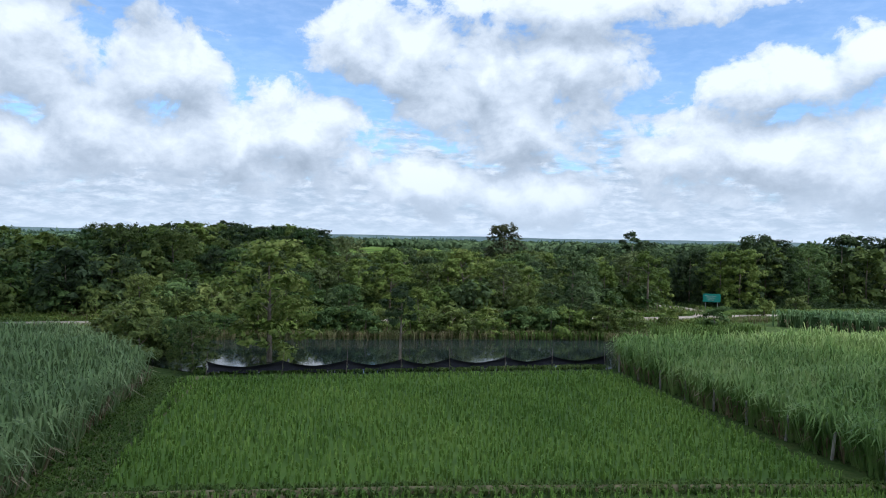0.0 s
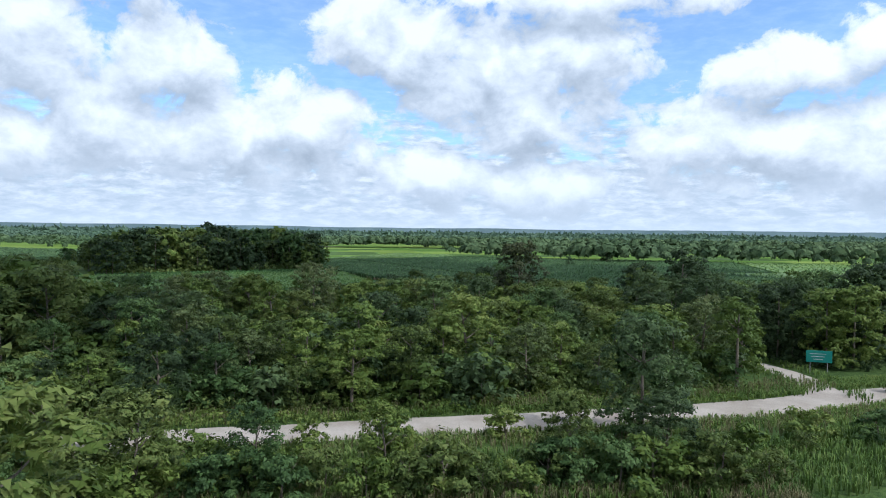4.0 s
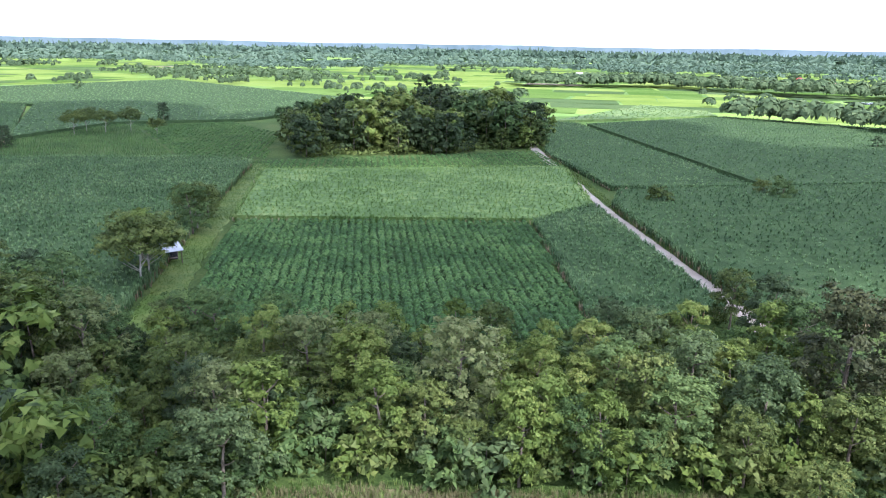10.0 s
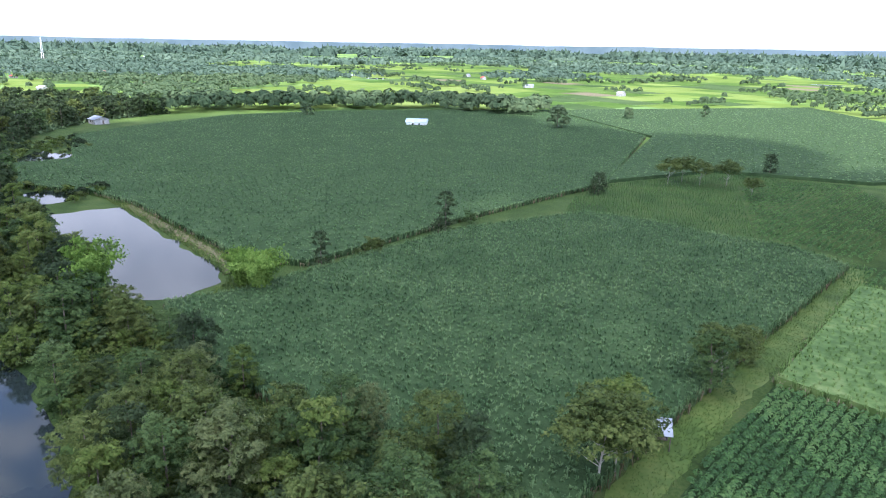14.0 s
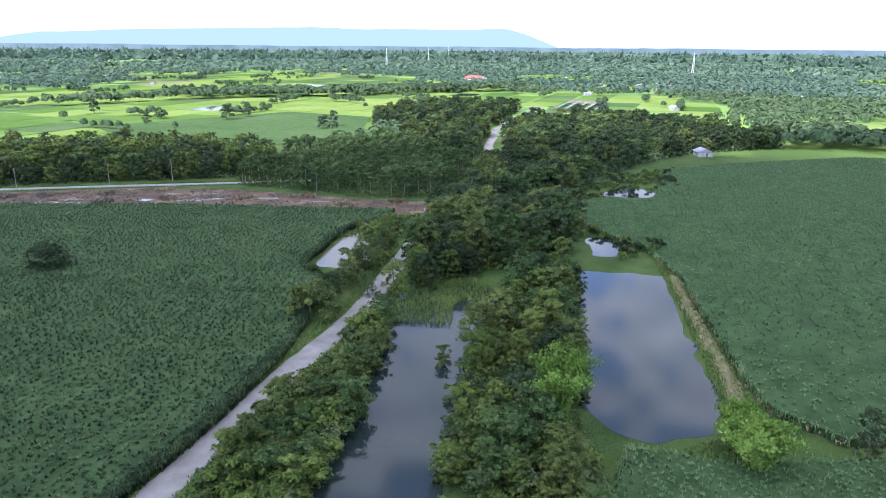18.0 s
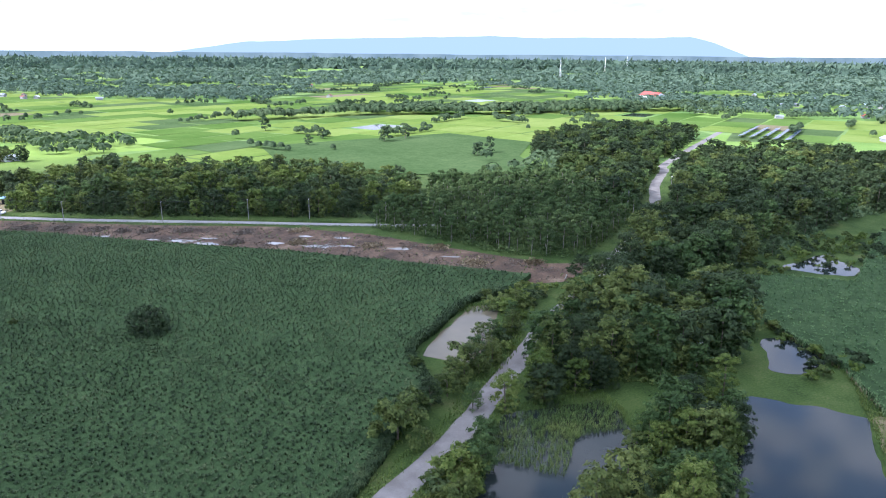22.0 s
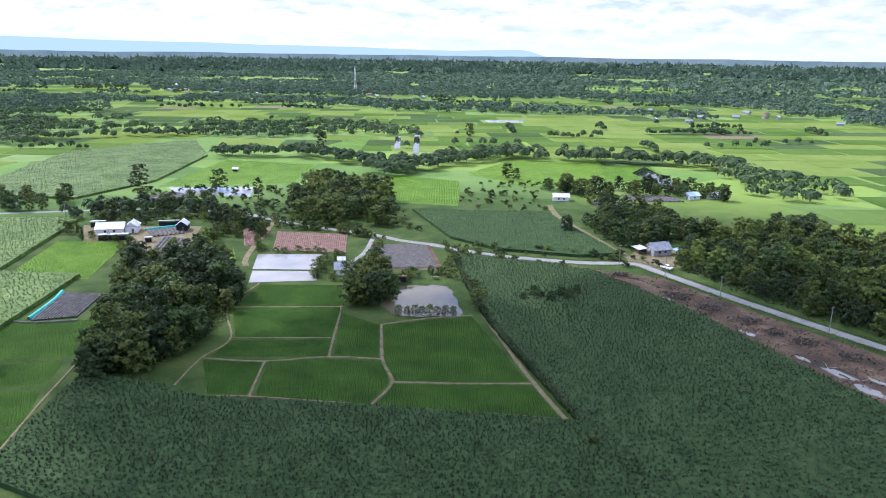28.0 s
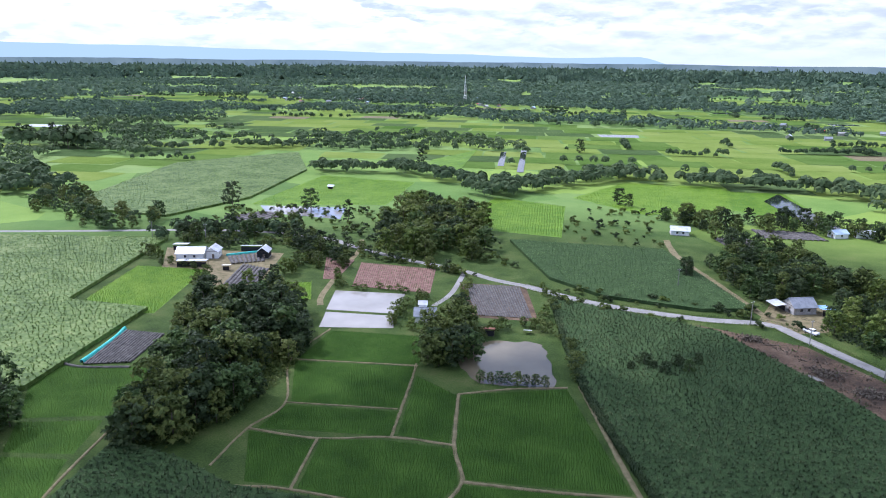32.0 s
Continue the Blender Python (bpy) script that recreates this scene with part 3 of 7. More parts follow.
LANE = [(30, 96), (31, 104), (28.5, 112), (23, 119.5), (17, 126), (6, 143), (-5, 161), (-35, 210), (-53, 243), (-72, 277), (-84, 300)]
ribbon("lane", LANE, 3.0, 0.03, 0.05, ROAD, "narrow pale gravel lane between the cane fields", "road", wobble=0.2)
SIDE_ROAD = [(-47, -224), (-76, -214), (-109, -212), (-130, -215), (-140, -206), (-166, -177), (-205, -138), (-224, -118), (-262, -80)]
ribbon("side_road", SIDE_ROAD, 4.2, 0.03, 0.05, CONCRETE, "grey concrete side road past the house", "road")
ribbon("farm_track", [(-133, -216), (-115, -254), (-98, -291), (-92, -318)], 3.0, 0.03, 0.03, BUND, "reddish earth track along the cane", "road", wobble=0.3)

# ---------------------------------------------------------------- crops


def inset(poly, share):
    p = np.asarray(poly, float)
    return p + (p.mean(0) - p) * share


def rim(poly, step):
    """Points along the edge of a field."""
    p = np.asarray(poly, float)
    out = []
    for a, c in zip(p, np.roll(p, -1, 0)):
        n = max(2, int(np.linalg.norm(c - a) / step))
        out.append(a + (c - a) * ((np.arange(n) + rng.uniform(0, 1, n)) / n)[:, None])
    out = np.vstack(out)
    return out + rng.uniform(-0.45, 0.45, out.shape)


def cane(poly, height=2.2, step=1.3, count=6, mat=CANE, label="dense green sugarcane field", angle=0.0, width=0.09, spread=0.9, across=None, edge=0.0, upright=False):
    """A cane field: a dense body under tufts of leaves, arching over or, where upright, standing tall."""
    reach = np.linalg.norm(np.asarray(poly, float) - np.mean(poly, 0), axis=1).max()
    stand(inset(poly, 0.5 / reach), height * (0.50 if upright else 0.62), "sugarcane_stand", mat if mat in (CANE_PALE, CANE_SUN_TINT, CANE_GREY) else CANE_BODY_SHADE, "dense body of stems under the " + label, "sugarcane")
    pts = scatter(poly, step * 0.84, across or step * 1.2, angle, 0.34 if upright else 0.52)
    patch = np.array([noise.noise(Vector((x / 9, y / 9, 1.0))) + 0.6 * noise.noise(Vector((x / 3, y / 3, 5.0))) for x, y in pts])
    if upright:
        z = height * (0.27 + 0.24 * patch) * rng.uniform(0.55, 1.45, len(pts))
        v, f = blades(pts, count, height * 0.72, spread, width, z, 1.0)
    else:
        z = height * (0.56 + 0.10 * patch + rng.uniform(-0.06, 0.06, len(pts)))
        v, f = blades(pts, count + 1, height * 0.30, spread * 0.8, width * 1.45, z, 1.15)
    add("sugarcane_tops", mesh_np("sugarcane_tops", v, f), mat, None, label, "sugarcane", "stuff")
    if edge:
        v, f = blades(rim(poly, edge), 10, height * 0.95, spread * 0.9, width, 0.0, 0.7)
        add("sugarcane_edge", mesh_np("sugarcane_edge", v, f), mat, None, "outer leaves of the " + label, "sugarcane", "stuff")
        v, f = blades(rim(poly, edge * 1.2), 5, height * 0.55, spread * 0.8, width * 0.8, 0.0, 0.9)
        add("dry_cane_leaves", mesh_np("dry_cane_leaves", v, f), CANE_DRY, None, "dry brown lower leaves of the " + label, "sugarcane", "stuff")


def low_crop(poly, height, step, count, mat, label, category, spread=0.3, width=0.05, across=None, angle=0.0, name="rice_plants", droop=0.5):
    pts = scatter(poly, step, across, angle)
    v, f = blades(pts, count, height, spread, width, 0.0, droop)
    add(name, mesh_np(name, v, f), mat, None, label, category, "stuff")


# beside the start
PADDY_NEAR = [(-13.6, 42.4), (13.2, 51.4), (20, 30), (-7, 24)]
sheet("near_paddy_floor", PADDY_NEAR, 0.03, RICE, "wet floor of the near rice paddy", "paddy")
low_crop(PADDY_NEAR, 0.55, 0.36, 5, RICE, "dense dark green young rice in the near paddy", "rice", 0.24, 0.06, 0.32, 17)
PADDY_START = [(-7, 22.5), (20, 28.5), (26, 8), (-3, 2)]
sheet("start_paddy_floor", PADDY_START, 0.03, RICE, "wet floor of the first rice paddy", "paddy")
low_crop(PADDY_START, 0.55, 0.40, 5, RICE, "dense dark green young rice", "rice", 0.22, 0.05, 0.3, 17)
cane([(-15.5, 41), (-9.5, 22), (-3, -4), (-60, -14), (-62, 50), (-28, 53)], 2.4, 0.75, 8, CANE_GREY, "tall grey-green sugarcane with dry lower leaves", 17, 0.085, 1.9, edge=0.22, upright=True)
cane([(14.5, 52), (22, 30), (30, 5), (95, 20), (80, 78), (46, 70), (15, 58)], 2.4, 0.75, 8, CANE_PALE, "tall fresh green sugarcane behind white posts", 17, 0.085, 1.9, edge=0.22, upright=True)
cane([(36, 88), (44, 92), (95, 112), (100, 95), (50, 80)], 2.2, 1.0, 8, CANE, "green sugarcane beyond the road verge", edge=0.4)

# north of the road
CASSAVA_N = [(-60, 126.5), (-89.5, 168), (-44.5, 193), (-20, 147)]
cane([(-90, 168.5), (-119, 210), (-58, 254), (-38, 211), (-44, 193.5)], 1.9, 1.1, 5, CANE_PALE, "pale green young sugarcane", 30, edge=0.6)
cane([(-43.5, 193), (-38, 211), (-9, 163), (-19.5, 147)], 2.0, 0.95, 7, CANE, "green sugarcane beside the gravel lane", 30, edge=0.5)
cane([(-64, 120), (-78.5, 142), (-95.5, 166), (-129, 217), (-143, 216), (-157, 206), (-172, 198), (-183, 187), (-172, 149), (-148, 114), (-139, 102), (-136, 90), (-117, 93), (-97, 107)], 2.2, 1.05, 7, CANE,
     "blue-green sugarcane rippling to the tree line", 30, 0.10, 0.8, edge=0.5)
cane([(-35, 214), (-4, 162), (22, 172), (58, 158), (112, 176), (122, 214), (90, 240), (60, 300), (29, 280), (-15, 248), (-37, 229)], 2.2, 1.5, 5, CANE, "green sugarcane east of the lane", 30, 0.12, edge=0.7)
cane([(-70, 276), (-40, 232), (-12, 250), (-88, 365), (-100, 366)], 2.0, 1.7, 4, CANE, "green sugarcane in straight rows", 30, 0.12, edge=0.9)
cane([(-10, 252), (29, 284), (90, 305), (104, 415), (13, 425), (-39, 440), (-84, 366)], 2.0, 2.2, 4, CANE, "wide green sugarcane field", 30, 0.16, 1.1)
cane([(-262, 18), (-233, 62), (-216, 75), (-190, 87.5), (-166, 99), (-158, 104), (-154, 114), (-163, 127), (-182, 152), (-207, 190), (-219, 211), (-330, 290), (-477, 300), (-478, 160), (-455, 95), (-400, 50),
      (-366, 30), (-296, 44), (-285, 24)], 2.0, 1.8, 4, CANE, "broad green sugarcane field beyond the pond", 20, 0.16, 1.1, edge=0.9)
cane([(-224, 214), (-330, 294), (-476, 304), (-482, 520), (-225, 425), (-205, 385), (-205, 300), (-236, 262)], 1.8, 3.2, 4, CANE, "distant flat green cane field", 20, 0.26, 1.5)
cane([(-100, 370), (-88, 493), (-50, 470), (-42, 444)], 1.8, 3.0, 4, CANE_PALE, "distant pale green cane field", 20, 0.26, 1.5)
cane([(94, 243), (64, 301), (92, 303), (106, 415), (160, 410), (200, 300), (150, 230)], 1.8, 3.0, 4, CANE_PALE, "distant pale cane beside the woodland", 20, 0.26, 1.5)
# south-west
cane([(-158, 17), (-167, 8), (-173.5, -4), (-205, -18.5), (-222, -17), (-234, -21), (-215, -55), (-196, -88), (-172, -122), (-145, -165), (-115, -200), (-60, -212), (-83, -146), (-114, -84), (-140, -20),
      (-157, 14)], 2.1, 1.3, 7, CANE_SHADE_TINT, "shade-tinted dark sugarcane sweeping to the paddies", 25, 0.19, 0.9)
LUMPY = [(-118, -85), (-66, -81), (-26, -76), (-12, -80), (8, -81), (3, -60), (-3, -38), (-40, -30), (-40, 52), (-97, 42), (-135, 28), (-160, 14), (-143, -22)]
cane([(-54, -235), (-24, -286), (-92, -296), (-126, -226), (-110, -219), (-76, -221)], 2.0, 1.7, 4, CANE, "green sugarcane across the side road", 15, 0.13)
cane([(209, -197), (121, -227), (93, -146), (62, -150), (48, -92), (64, -78), (190, -80)], 2.0, 1.6, 5, CANE_SUN_TINT, "pale green sugarcane in a sunlit tint", 15, 0.2)
cane([(224, -259), (279, -416), (229, -512), (171, -430), (145, -323), (155, -264)], 2.0, 2.4, 4, CANE_SUN_TINT, "distant green sugarcane field", 15, 0.24, 1.2)


def broad_crop(poly, step, across, angle, label, lift=0.45, bulk=0.6, leaf=0.26, n=18):
    """Cassava: low bushes in ridged rows."""
    pts = scatter(poly, step, across, angle, 0.15)
    p = np.repeat(pts, n, 0)
    size = bulk * rng.uniform(0.75, 1.15, len(pts)).repeat(n)
    az, el = rng.uniform(0, 2 * np.pi, len(p)), rng.uniform(0.25, 1.35, len(p))
    way = np.stack([np.cos(az) * np.cos(el), np.sin(az) * np.cos(el), np.sin(el)], 1)
    c = np.c_[p, np.full(len(p), lift)] + way * size[:, None]
    v, f = (leaf_tris if n > 20 else leaf_quads)(c, way * (1, 1, 0.4) + (0, 0, 0.55), leaf)
    add("cassava_plants", mesh_np("cassava_plants", v, f), CASSAVA, None, label, "cassava", "stuff")


def leaf_quads(c, nrm, size):
    """Folded diamond leaves at centres c, facing nrm."""
    n = len(c)
    nrm = nrm / np.maximum(np.linalg.norm(nrm, axis=1), 1e-6)[:, None]
    a = np.cross(nrm, rng.normal(size=(n, 3)))
    a /= np.maximum(np.linalg.norm(a, axis=1), 1e-6)[:, None]
    b = np.cross(nrm, a)
    s = (size * rng.uniform(0.7, 1.3, n))[:, None]
    verts = np.stack([c - a * s - nrm * s * 0.15, c - b * s * 0.55 + nrm * s * 0.12, c + a * s - nrm * s * 0.25, c + b * s * 0.55 + nrm * s * 0.12], 1).reshape(-1, 3)
    i = np.arange(n)[:, None] * 4
    return verts, [i + np.array([[0, 1, 2]]), i + np.array([[0, 2, 3]])]


def leaf_tris(c, nrm, size):
    """Plain pointed leaves for far crowns."""
    v, _ = leaf_quads(c, nrm, size)
    v = v.reshape(-1, 4, 3)
    v = np.stack([v[:, 0], (v[:, 1] - v[:, 3]) * 0.9 + (v[:, 1] + v[:, 3]) / 2, (v[:, 3] - v[:, 1]) * 0.9 + v[:, 2]], 1).reshape(-1, 3)
    return v, [np.arange(len(v)).reshape(-1, 3)]


# This sheet is coloured dark for the shade between the rows.
sheet("cassava_soil", CASSAVA_N, 0.03, CANE_BODY_SHADE, "soil under the cassava rows, painted shade-dark", "soil")
broad_crop(CASSAVA_N, 0.85, 1.2, 123, "dark green cassava bushes in straight rows", leaf=0.17, n=36)
cane(LUMPY, 2.0, 1.12, 9, CANE_SHADE_TINT, "shade-tinted dark sugarcane over a broad field", 25, 0.17, 0.8)
broad_crop([(-128, 222), (-74, 279), (-58, 256), (-120, 212)], 1.5, 1.7, 33, "dark green cassava strip below the grove")
broad_crop([(-131, 225), (-165, 272), (-206, 292), (-212, 255), (-155, 217)], 1.7, 1.8, 33, "dark green cassava beyond the cane")

# paddies of the hamlet
PADS = [[(-67, -83), (-109, -86), (-101, -101), (-68, -94)], [(-68, -96), (-100, -103), (-79, -144), (-55, -131), (-62, -107)],
        [(-38, -81), (-65, -83), (-67, -94), (-62, -106), (-47, -104), (-33, -99)], [(-27, -79), (-36, -81), (-32, -98), (-16, -96)],
        [(-17, -98), (-47, -106), (-44, -117), (-17, -110)], [(-48, -107), (-60, -108), (-54, -130), (-40, -137)],
        [(60, -105), (27, -115), (18, -90), (36.5, -81)], [(35.5, -79.5), (18, -87.5), (12.5, -74), (27, -69)], [(26, -67.5), (12, -72), (4, -58), (18, -45)],
        [(-17, -112), (-43, -119), (-38, -142), (-5, -133)], [(-5, -135), (-38, -144), (-30, -163), (-3, -157)],
        [(62, -102), (39, -80), (30, -64), (20, -42), (36, -40), (66, -70)], [(18, -43.5), (4, -56), (-3, -36), (6, -18), (44, -18), (34, -39), (20, -41)]]
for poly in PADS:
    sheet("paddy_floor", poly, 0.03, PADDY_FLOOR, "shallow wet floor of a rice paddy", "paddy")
    low_crop(poly, 0.5, 0.56, 4, RICE_HALF_SHADE if poly[0][0] > 16 else RICE_SHADE_TINT, "shade-tinted dark rice standing in a banked paddy", "rice", 0.30, 0.055, 0.54, 12)
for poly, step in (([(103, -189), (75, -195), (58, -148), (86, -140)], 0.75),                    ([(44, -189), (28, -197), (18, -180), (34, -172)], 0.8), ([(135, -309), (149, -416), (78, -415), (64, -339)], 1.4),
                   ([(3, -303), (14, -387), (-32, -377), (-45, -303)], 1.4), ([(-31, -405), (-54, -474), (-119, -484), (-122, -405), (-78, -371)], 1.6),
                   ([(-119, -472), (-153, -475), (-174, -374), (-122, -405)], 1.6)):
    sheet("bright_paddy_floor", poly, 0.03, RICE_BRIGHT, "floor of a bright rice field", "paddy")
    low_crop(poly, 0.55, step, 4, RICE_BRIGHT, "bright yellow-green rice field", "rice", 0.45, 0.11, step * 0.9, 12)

# water
def shore(poly, wobble=0.8):
    """A pond's outline: rounded corners and an uneven edge."""
    p = np.asarray(poly, float)
    line = smooth_line(np.vstack([p + (np.roll(p, -1, 0) - p) * 0.12, p + (np.roll(p, -1, 0) - p) * 0.88], ).reshape(2, -1, 2).transpose(1, 0, 2).reshape(-1, 2), 1.6)
    bump = np.array([(noise.noise(Vector((x / 5, y / 5, 1.0))), noise.noise(Vector((x / 5, y / 5, 7.0)))) for x, y in line])
    return line + bump * wobble * 2


sheet("near_pond", shore([(-24, 50), (-13, 44.8), (12, 53.2), (17, 59), (18, 69), (8, 68.5), (-4, 64.8), (-21, 59.5)]), 0.05, WATER, "dark still pond beside the gravel road", "pond")
POND_L = [(-188, 36), (-168, 27), (-150, 37), (-122, 51), (-100, 62), (-70, 75), (-62, 86), (-75, 90), (-101, 81), (-118, 73), (-136, 64), (-154, 57), (-178, 48)]
sheet("road_pond", shore(POND_L), 0.05, WATER, "long dark pond with drowned bushes", "pond")
sheet("field_pond", shore([(-208, 52), (-215.5, 71.5), (-182, 85.5), (-157, 97.5), (-147.5, 98), (-140, 91), (-144, 80), (-170, 67), (-195, 57)]), 0.05, WATER, "rectangular pond mirroring the clouds", "pond")
sheet("muddy_pond", shore([(-174.5, -2.5), (-204.5, -16), (-209.5, -12), (-195, 2), (-179, 8)], 0.4), 0.05, WATER_BROWN, "small muddy brown pond in the cane", "pond")
sheet("small_pond", shore([(-236, 43), (-243, 46), (-238, 57), (-226, 58), (-222, 52)]), 0.05, WATER, "small pond behind trees", "pond")
sheet("far_pond", shore([(-297, 22), (-303, 40), (-314, 40), (-325, 26)]), 0.05, WATER, "shallow marshy pond", "pond")
sheet("hamlet_pond", shore([(-46, -166), (-66, -172), (-77, -143), (-57, -139), (-46, -150)]), 0.05, WATER_BROWN, "pale hamlet pond with young trees", "pond")
sheet("flooded_plot", [(15, -192), (-10, -198), (-15, -178), (8, -173)], 0.05, WATER_SILT_SKY, "flooded muddy plot by the hamlet", "paddy")
sheet("flooded_plot", [(7, -171), (-15, -176), (-20, -166), (2, -158)], 0.05, WATER_SILT_SKY, "flooded plot reflecting the sky", "paddy")
sheet("flooded_plot", [(128, -309), (81, -323), (70, -296), (113, -294)], 0.05, WATER_SILT_SKY, "flooded paddy behind the hamlet", "paddy")
DIRT_POLY = [(-108, -206), (-140, -199), (-179, -155), (-212, -123), (-230, -93), (-239, -60), (-249, -27), (-258, -19), (-241, -11), (-231, -17), (-213, -56), (-193, -89), (-170, -125), (-143, -167), (-118, -196)]
sheet("cleared_soil", DIRT_POLY, 0.02, DIRT, "freshly cleared red-brown soil with puddles", "soil")


# bunds between the paddies, and footpaths
for line, w in (([(-26, -77), (-37, -80), (-66, -82.5), (-109, -86)], 0.9), ([(-17, -81), (-15, -97), (-16, -111), (-3, -134), (-2, -158)], 0.8), ([(-15, -97), (-32, -99), (-47, -105.5), (-61, -107.5)], 0.9),
                ([(-37, -80), (-32, -99)], 0.9), ([(-66, -82.5), (-67.5, -95), (-61.5, -107), (-54, -131)], 1.1), ([(-67.5, -95), (-84, -98), (-101, -102)], 1.1), ([(-47, -105.5), (-39, -137), (-37, -144)], 0.9),
                ([(-16, -111), (-43, -118)], 0.6), ([(-4, -134), (-38, -143)], 0.6), ([(-54, -131), (-66, -139), (-79, -145)], 1.0), ([(-82, -147), (-100, -106), (-111, -84), (-114, -78)], 1.6),
                ([(-7, 23.3), (6, 26.5), (21, 29.5)], 0.6), ([(14, -87), (8, -68), (3, -54), (-3, -36), (-4, -24)], 0.9)):
    ribbon("bund", line, w * 0.8, 0.08, 0.12, BUND, "narrow earth bund between rice paddies", "bund", wobble=0.12, step=1.5)


def verge(line, off0, off1, step, count, height, mat, label, name="verge_grass", spread=0.4, width=0.06):
    """Grass and weeds along both sides of a road."""
    path = smooth_line(line, step)
    way = np.gradient(path, axis=0)
    way /= np.linalg.norm(way, axis=1)[:, None]
    nrm = np.stack([-way[:, 1], way[:, 0]], 1)
    pts = []
    for s in (-1, 1):
        for _ in range(count):
            pts.append(path + nrm * s * rng.uniform(off0, off1, len(path))[:, None] + rng.uniform(-step, step, path.shape) * 0.5)
    v, f = blades(np.vstack(pts), 6, height, spread, width, 0.0, 0.7)
    add(name, mesh_np(name, v, f), mat, None, label, "grass", "stuff")


verge(ROAD_LINE[8:], 2.2, 5.0, 0.5, 5, 0.5, GRASS, "rough green grass on the road verge")
verge([(-60, 58), (-21, 74), (7, 85), (24, 92), (34, 98), (60, 110)], 2.7, 6.0, 0.22, 7, 0.5, GRASS, "thick grass and weeds along the gravel road", "verge_grass", 0.3, 0.03)
verge([(-40, 66), (-21, 74), (7, 85), (24, 92), (34, 98)], 3.2, 7.5, 0.4, 5, 0.8, DRYGRASS, "brownish seeding grass beside the gravel road", "verge_grass", 0.3, 0.03)
verge(LANE, 1.5, 3.4, 0.6, 4, 0.6, GRASS, "rough grass beside the lane")
verge(SIDE_ROAD, 2.1, 4.0, 0.8, 4, 0.5, GRASS, "grass beside the side road")
CLEARING = [(-32, 104), (-24, 109), (-16, 112.5), (-8, 116.5), (-2, 119.5)]
FIELD_PATH = [(-58, 118), (-62.5, 124.5), (-77.5, 145), (-93.5, 167.5), (-129, 221)]
ribbon("field_path", FIELD_PATH, 4.4, 0.02, 0.03, GRASS, "mown green path between cassava and cane", "path", wobble=0.4, step=1.5)
ribbon("straw_clearing", CLEARING, 8.0, 0.02, 0.02, STRAW, "straw-brown open ground of the clearing", "clearing", wobble=2.2)
verge(CLEARING, 0.0, 5.6, 0.13, 12, 0.75, DRYGRASS, "tall dry straw-coloured grass in the clearing", "dry_grass", 0.35, 0.028)
verge(CLEARING, 0.0, 6.4, 0.2, 9, 0.65, GRASS, "green grass coming up through the straw of the clearing", "meadow_grass", 0.4, 0.035)
verge(FIELD_PATH, 0.0, 2.3, 0.4, 6, 0.22, GRASS, "mown grass path between the fields", "path_grass", 0.3, 0.05)
ribbon("pond_bank", [(-217, 73), (-190, 85.5), (-164, 97.5), (-152, 100)], 2.6, 0.1, 0.25, BUND, "bare brown earth bank along the pond", "bank", wobble=0.6, step=1.5)
verge([(-262, 10), (-238, 58), (-217, 73), (-190, 85.5), (-152, 101), (-140, 98)], 0.0, 2.4, 0.4, 6, 0.6, GRASS, "green grass on the pond bank", "bank_grass")
verge([(-24, 63.5), (-4, 69), (18, 74), (30, 84)], 0.0, 4.0, 0.35, 8, 1.0, GRASS, "tall reeds and grass between pond and road", "reeds", 0.5, 0.06)
verge([(-23, 60.5), (-4, 66), (9, 70), (19, 71)], 0.0, 2.2, 0.35, 5, 1.0, DRYGRASS, "dry brown reeds at the water's edge", "reeds", 0.6, 0.03)
verge([(-14, 45), (13, 54)], 0.0, 0.7, 0.3, 4, 0.35, GRASS, "grass on the paddy bund", "bund_grass", 0.25)
verge([(-15, 43), (-8.5, 23), (-2, -3)], 0.0, 1.7, 0.14, 9, 0.25, GRASS, "worn grass path beside the cane", "path_grass", 0.25)
verge([(-186, 40), (-172, 34), (-158, 40)], 0.0, 7.0, 0.25, 12, 1.0, GRASS, "reeds growing in the shallow end of the pond", "reeds", 0.6, 0.03)
verge([(-7, 23.3), (6, 26.5), (21, 29.5)], 0.0, 0.6, 0.25, 5, 0.3, GRASS, "short grass on the near paddy bund", "bund_grass", 0.2)
verge([(-172, 10), (-180, 12), (-196, 4), (-210, -8), (-200, -17)], 0.0, 3.0, 0.5, 6, 0.8, GRASS, "rank grass round the muddy pond", "bank_grass")
low_crop([(-131, 224), (-114, 209), (-152, 217), (-189, 184), (-205, 194), (-222, 214), (-236, 262), (-206, 292), (-212, 254), (-156, 217)], 0.7, 0.9, 5, CASSAVA, "rough green growth between the fields", "grass", 0.5, 0.08, name="meadow_grass")
low_crop([(-22, -165), (-30, -166), (-36, -186), (-26, -200), (-13, -200), (-18, -178)], 0.5, 1.0, 5, GRASS, "garden grass round the farmhouse", "grass", 0.5, 0.08, name="garden_grass")

verge([(-160, 14), (-167, 8), (-173.5, -4), (-186, -10), (-205, -18), (-222, -17)], 0.0, 1.0, 0.4, 6, 1.9, CANE_SHADE_TINT, "outer leaves of the dark sugarcane", "cane_edge", 0.8, 0.12)
verge([(-156, 15), (-135, 28), (-97, 42), (-40, 52)], 0.0, 1.0, 0.4, 6, 1.8, CANE_SHADE_TINT, "outer leaves of the dark sugarcane along the road", "cane_edge", 0.8, 0.12)
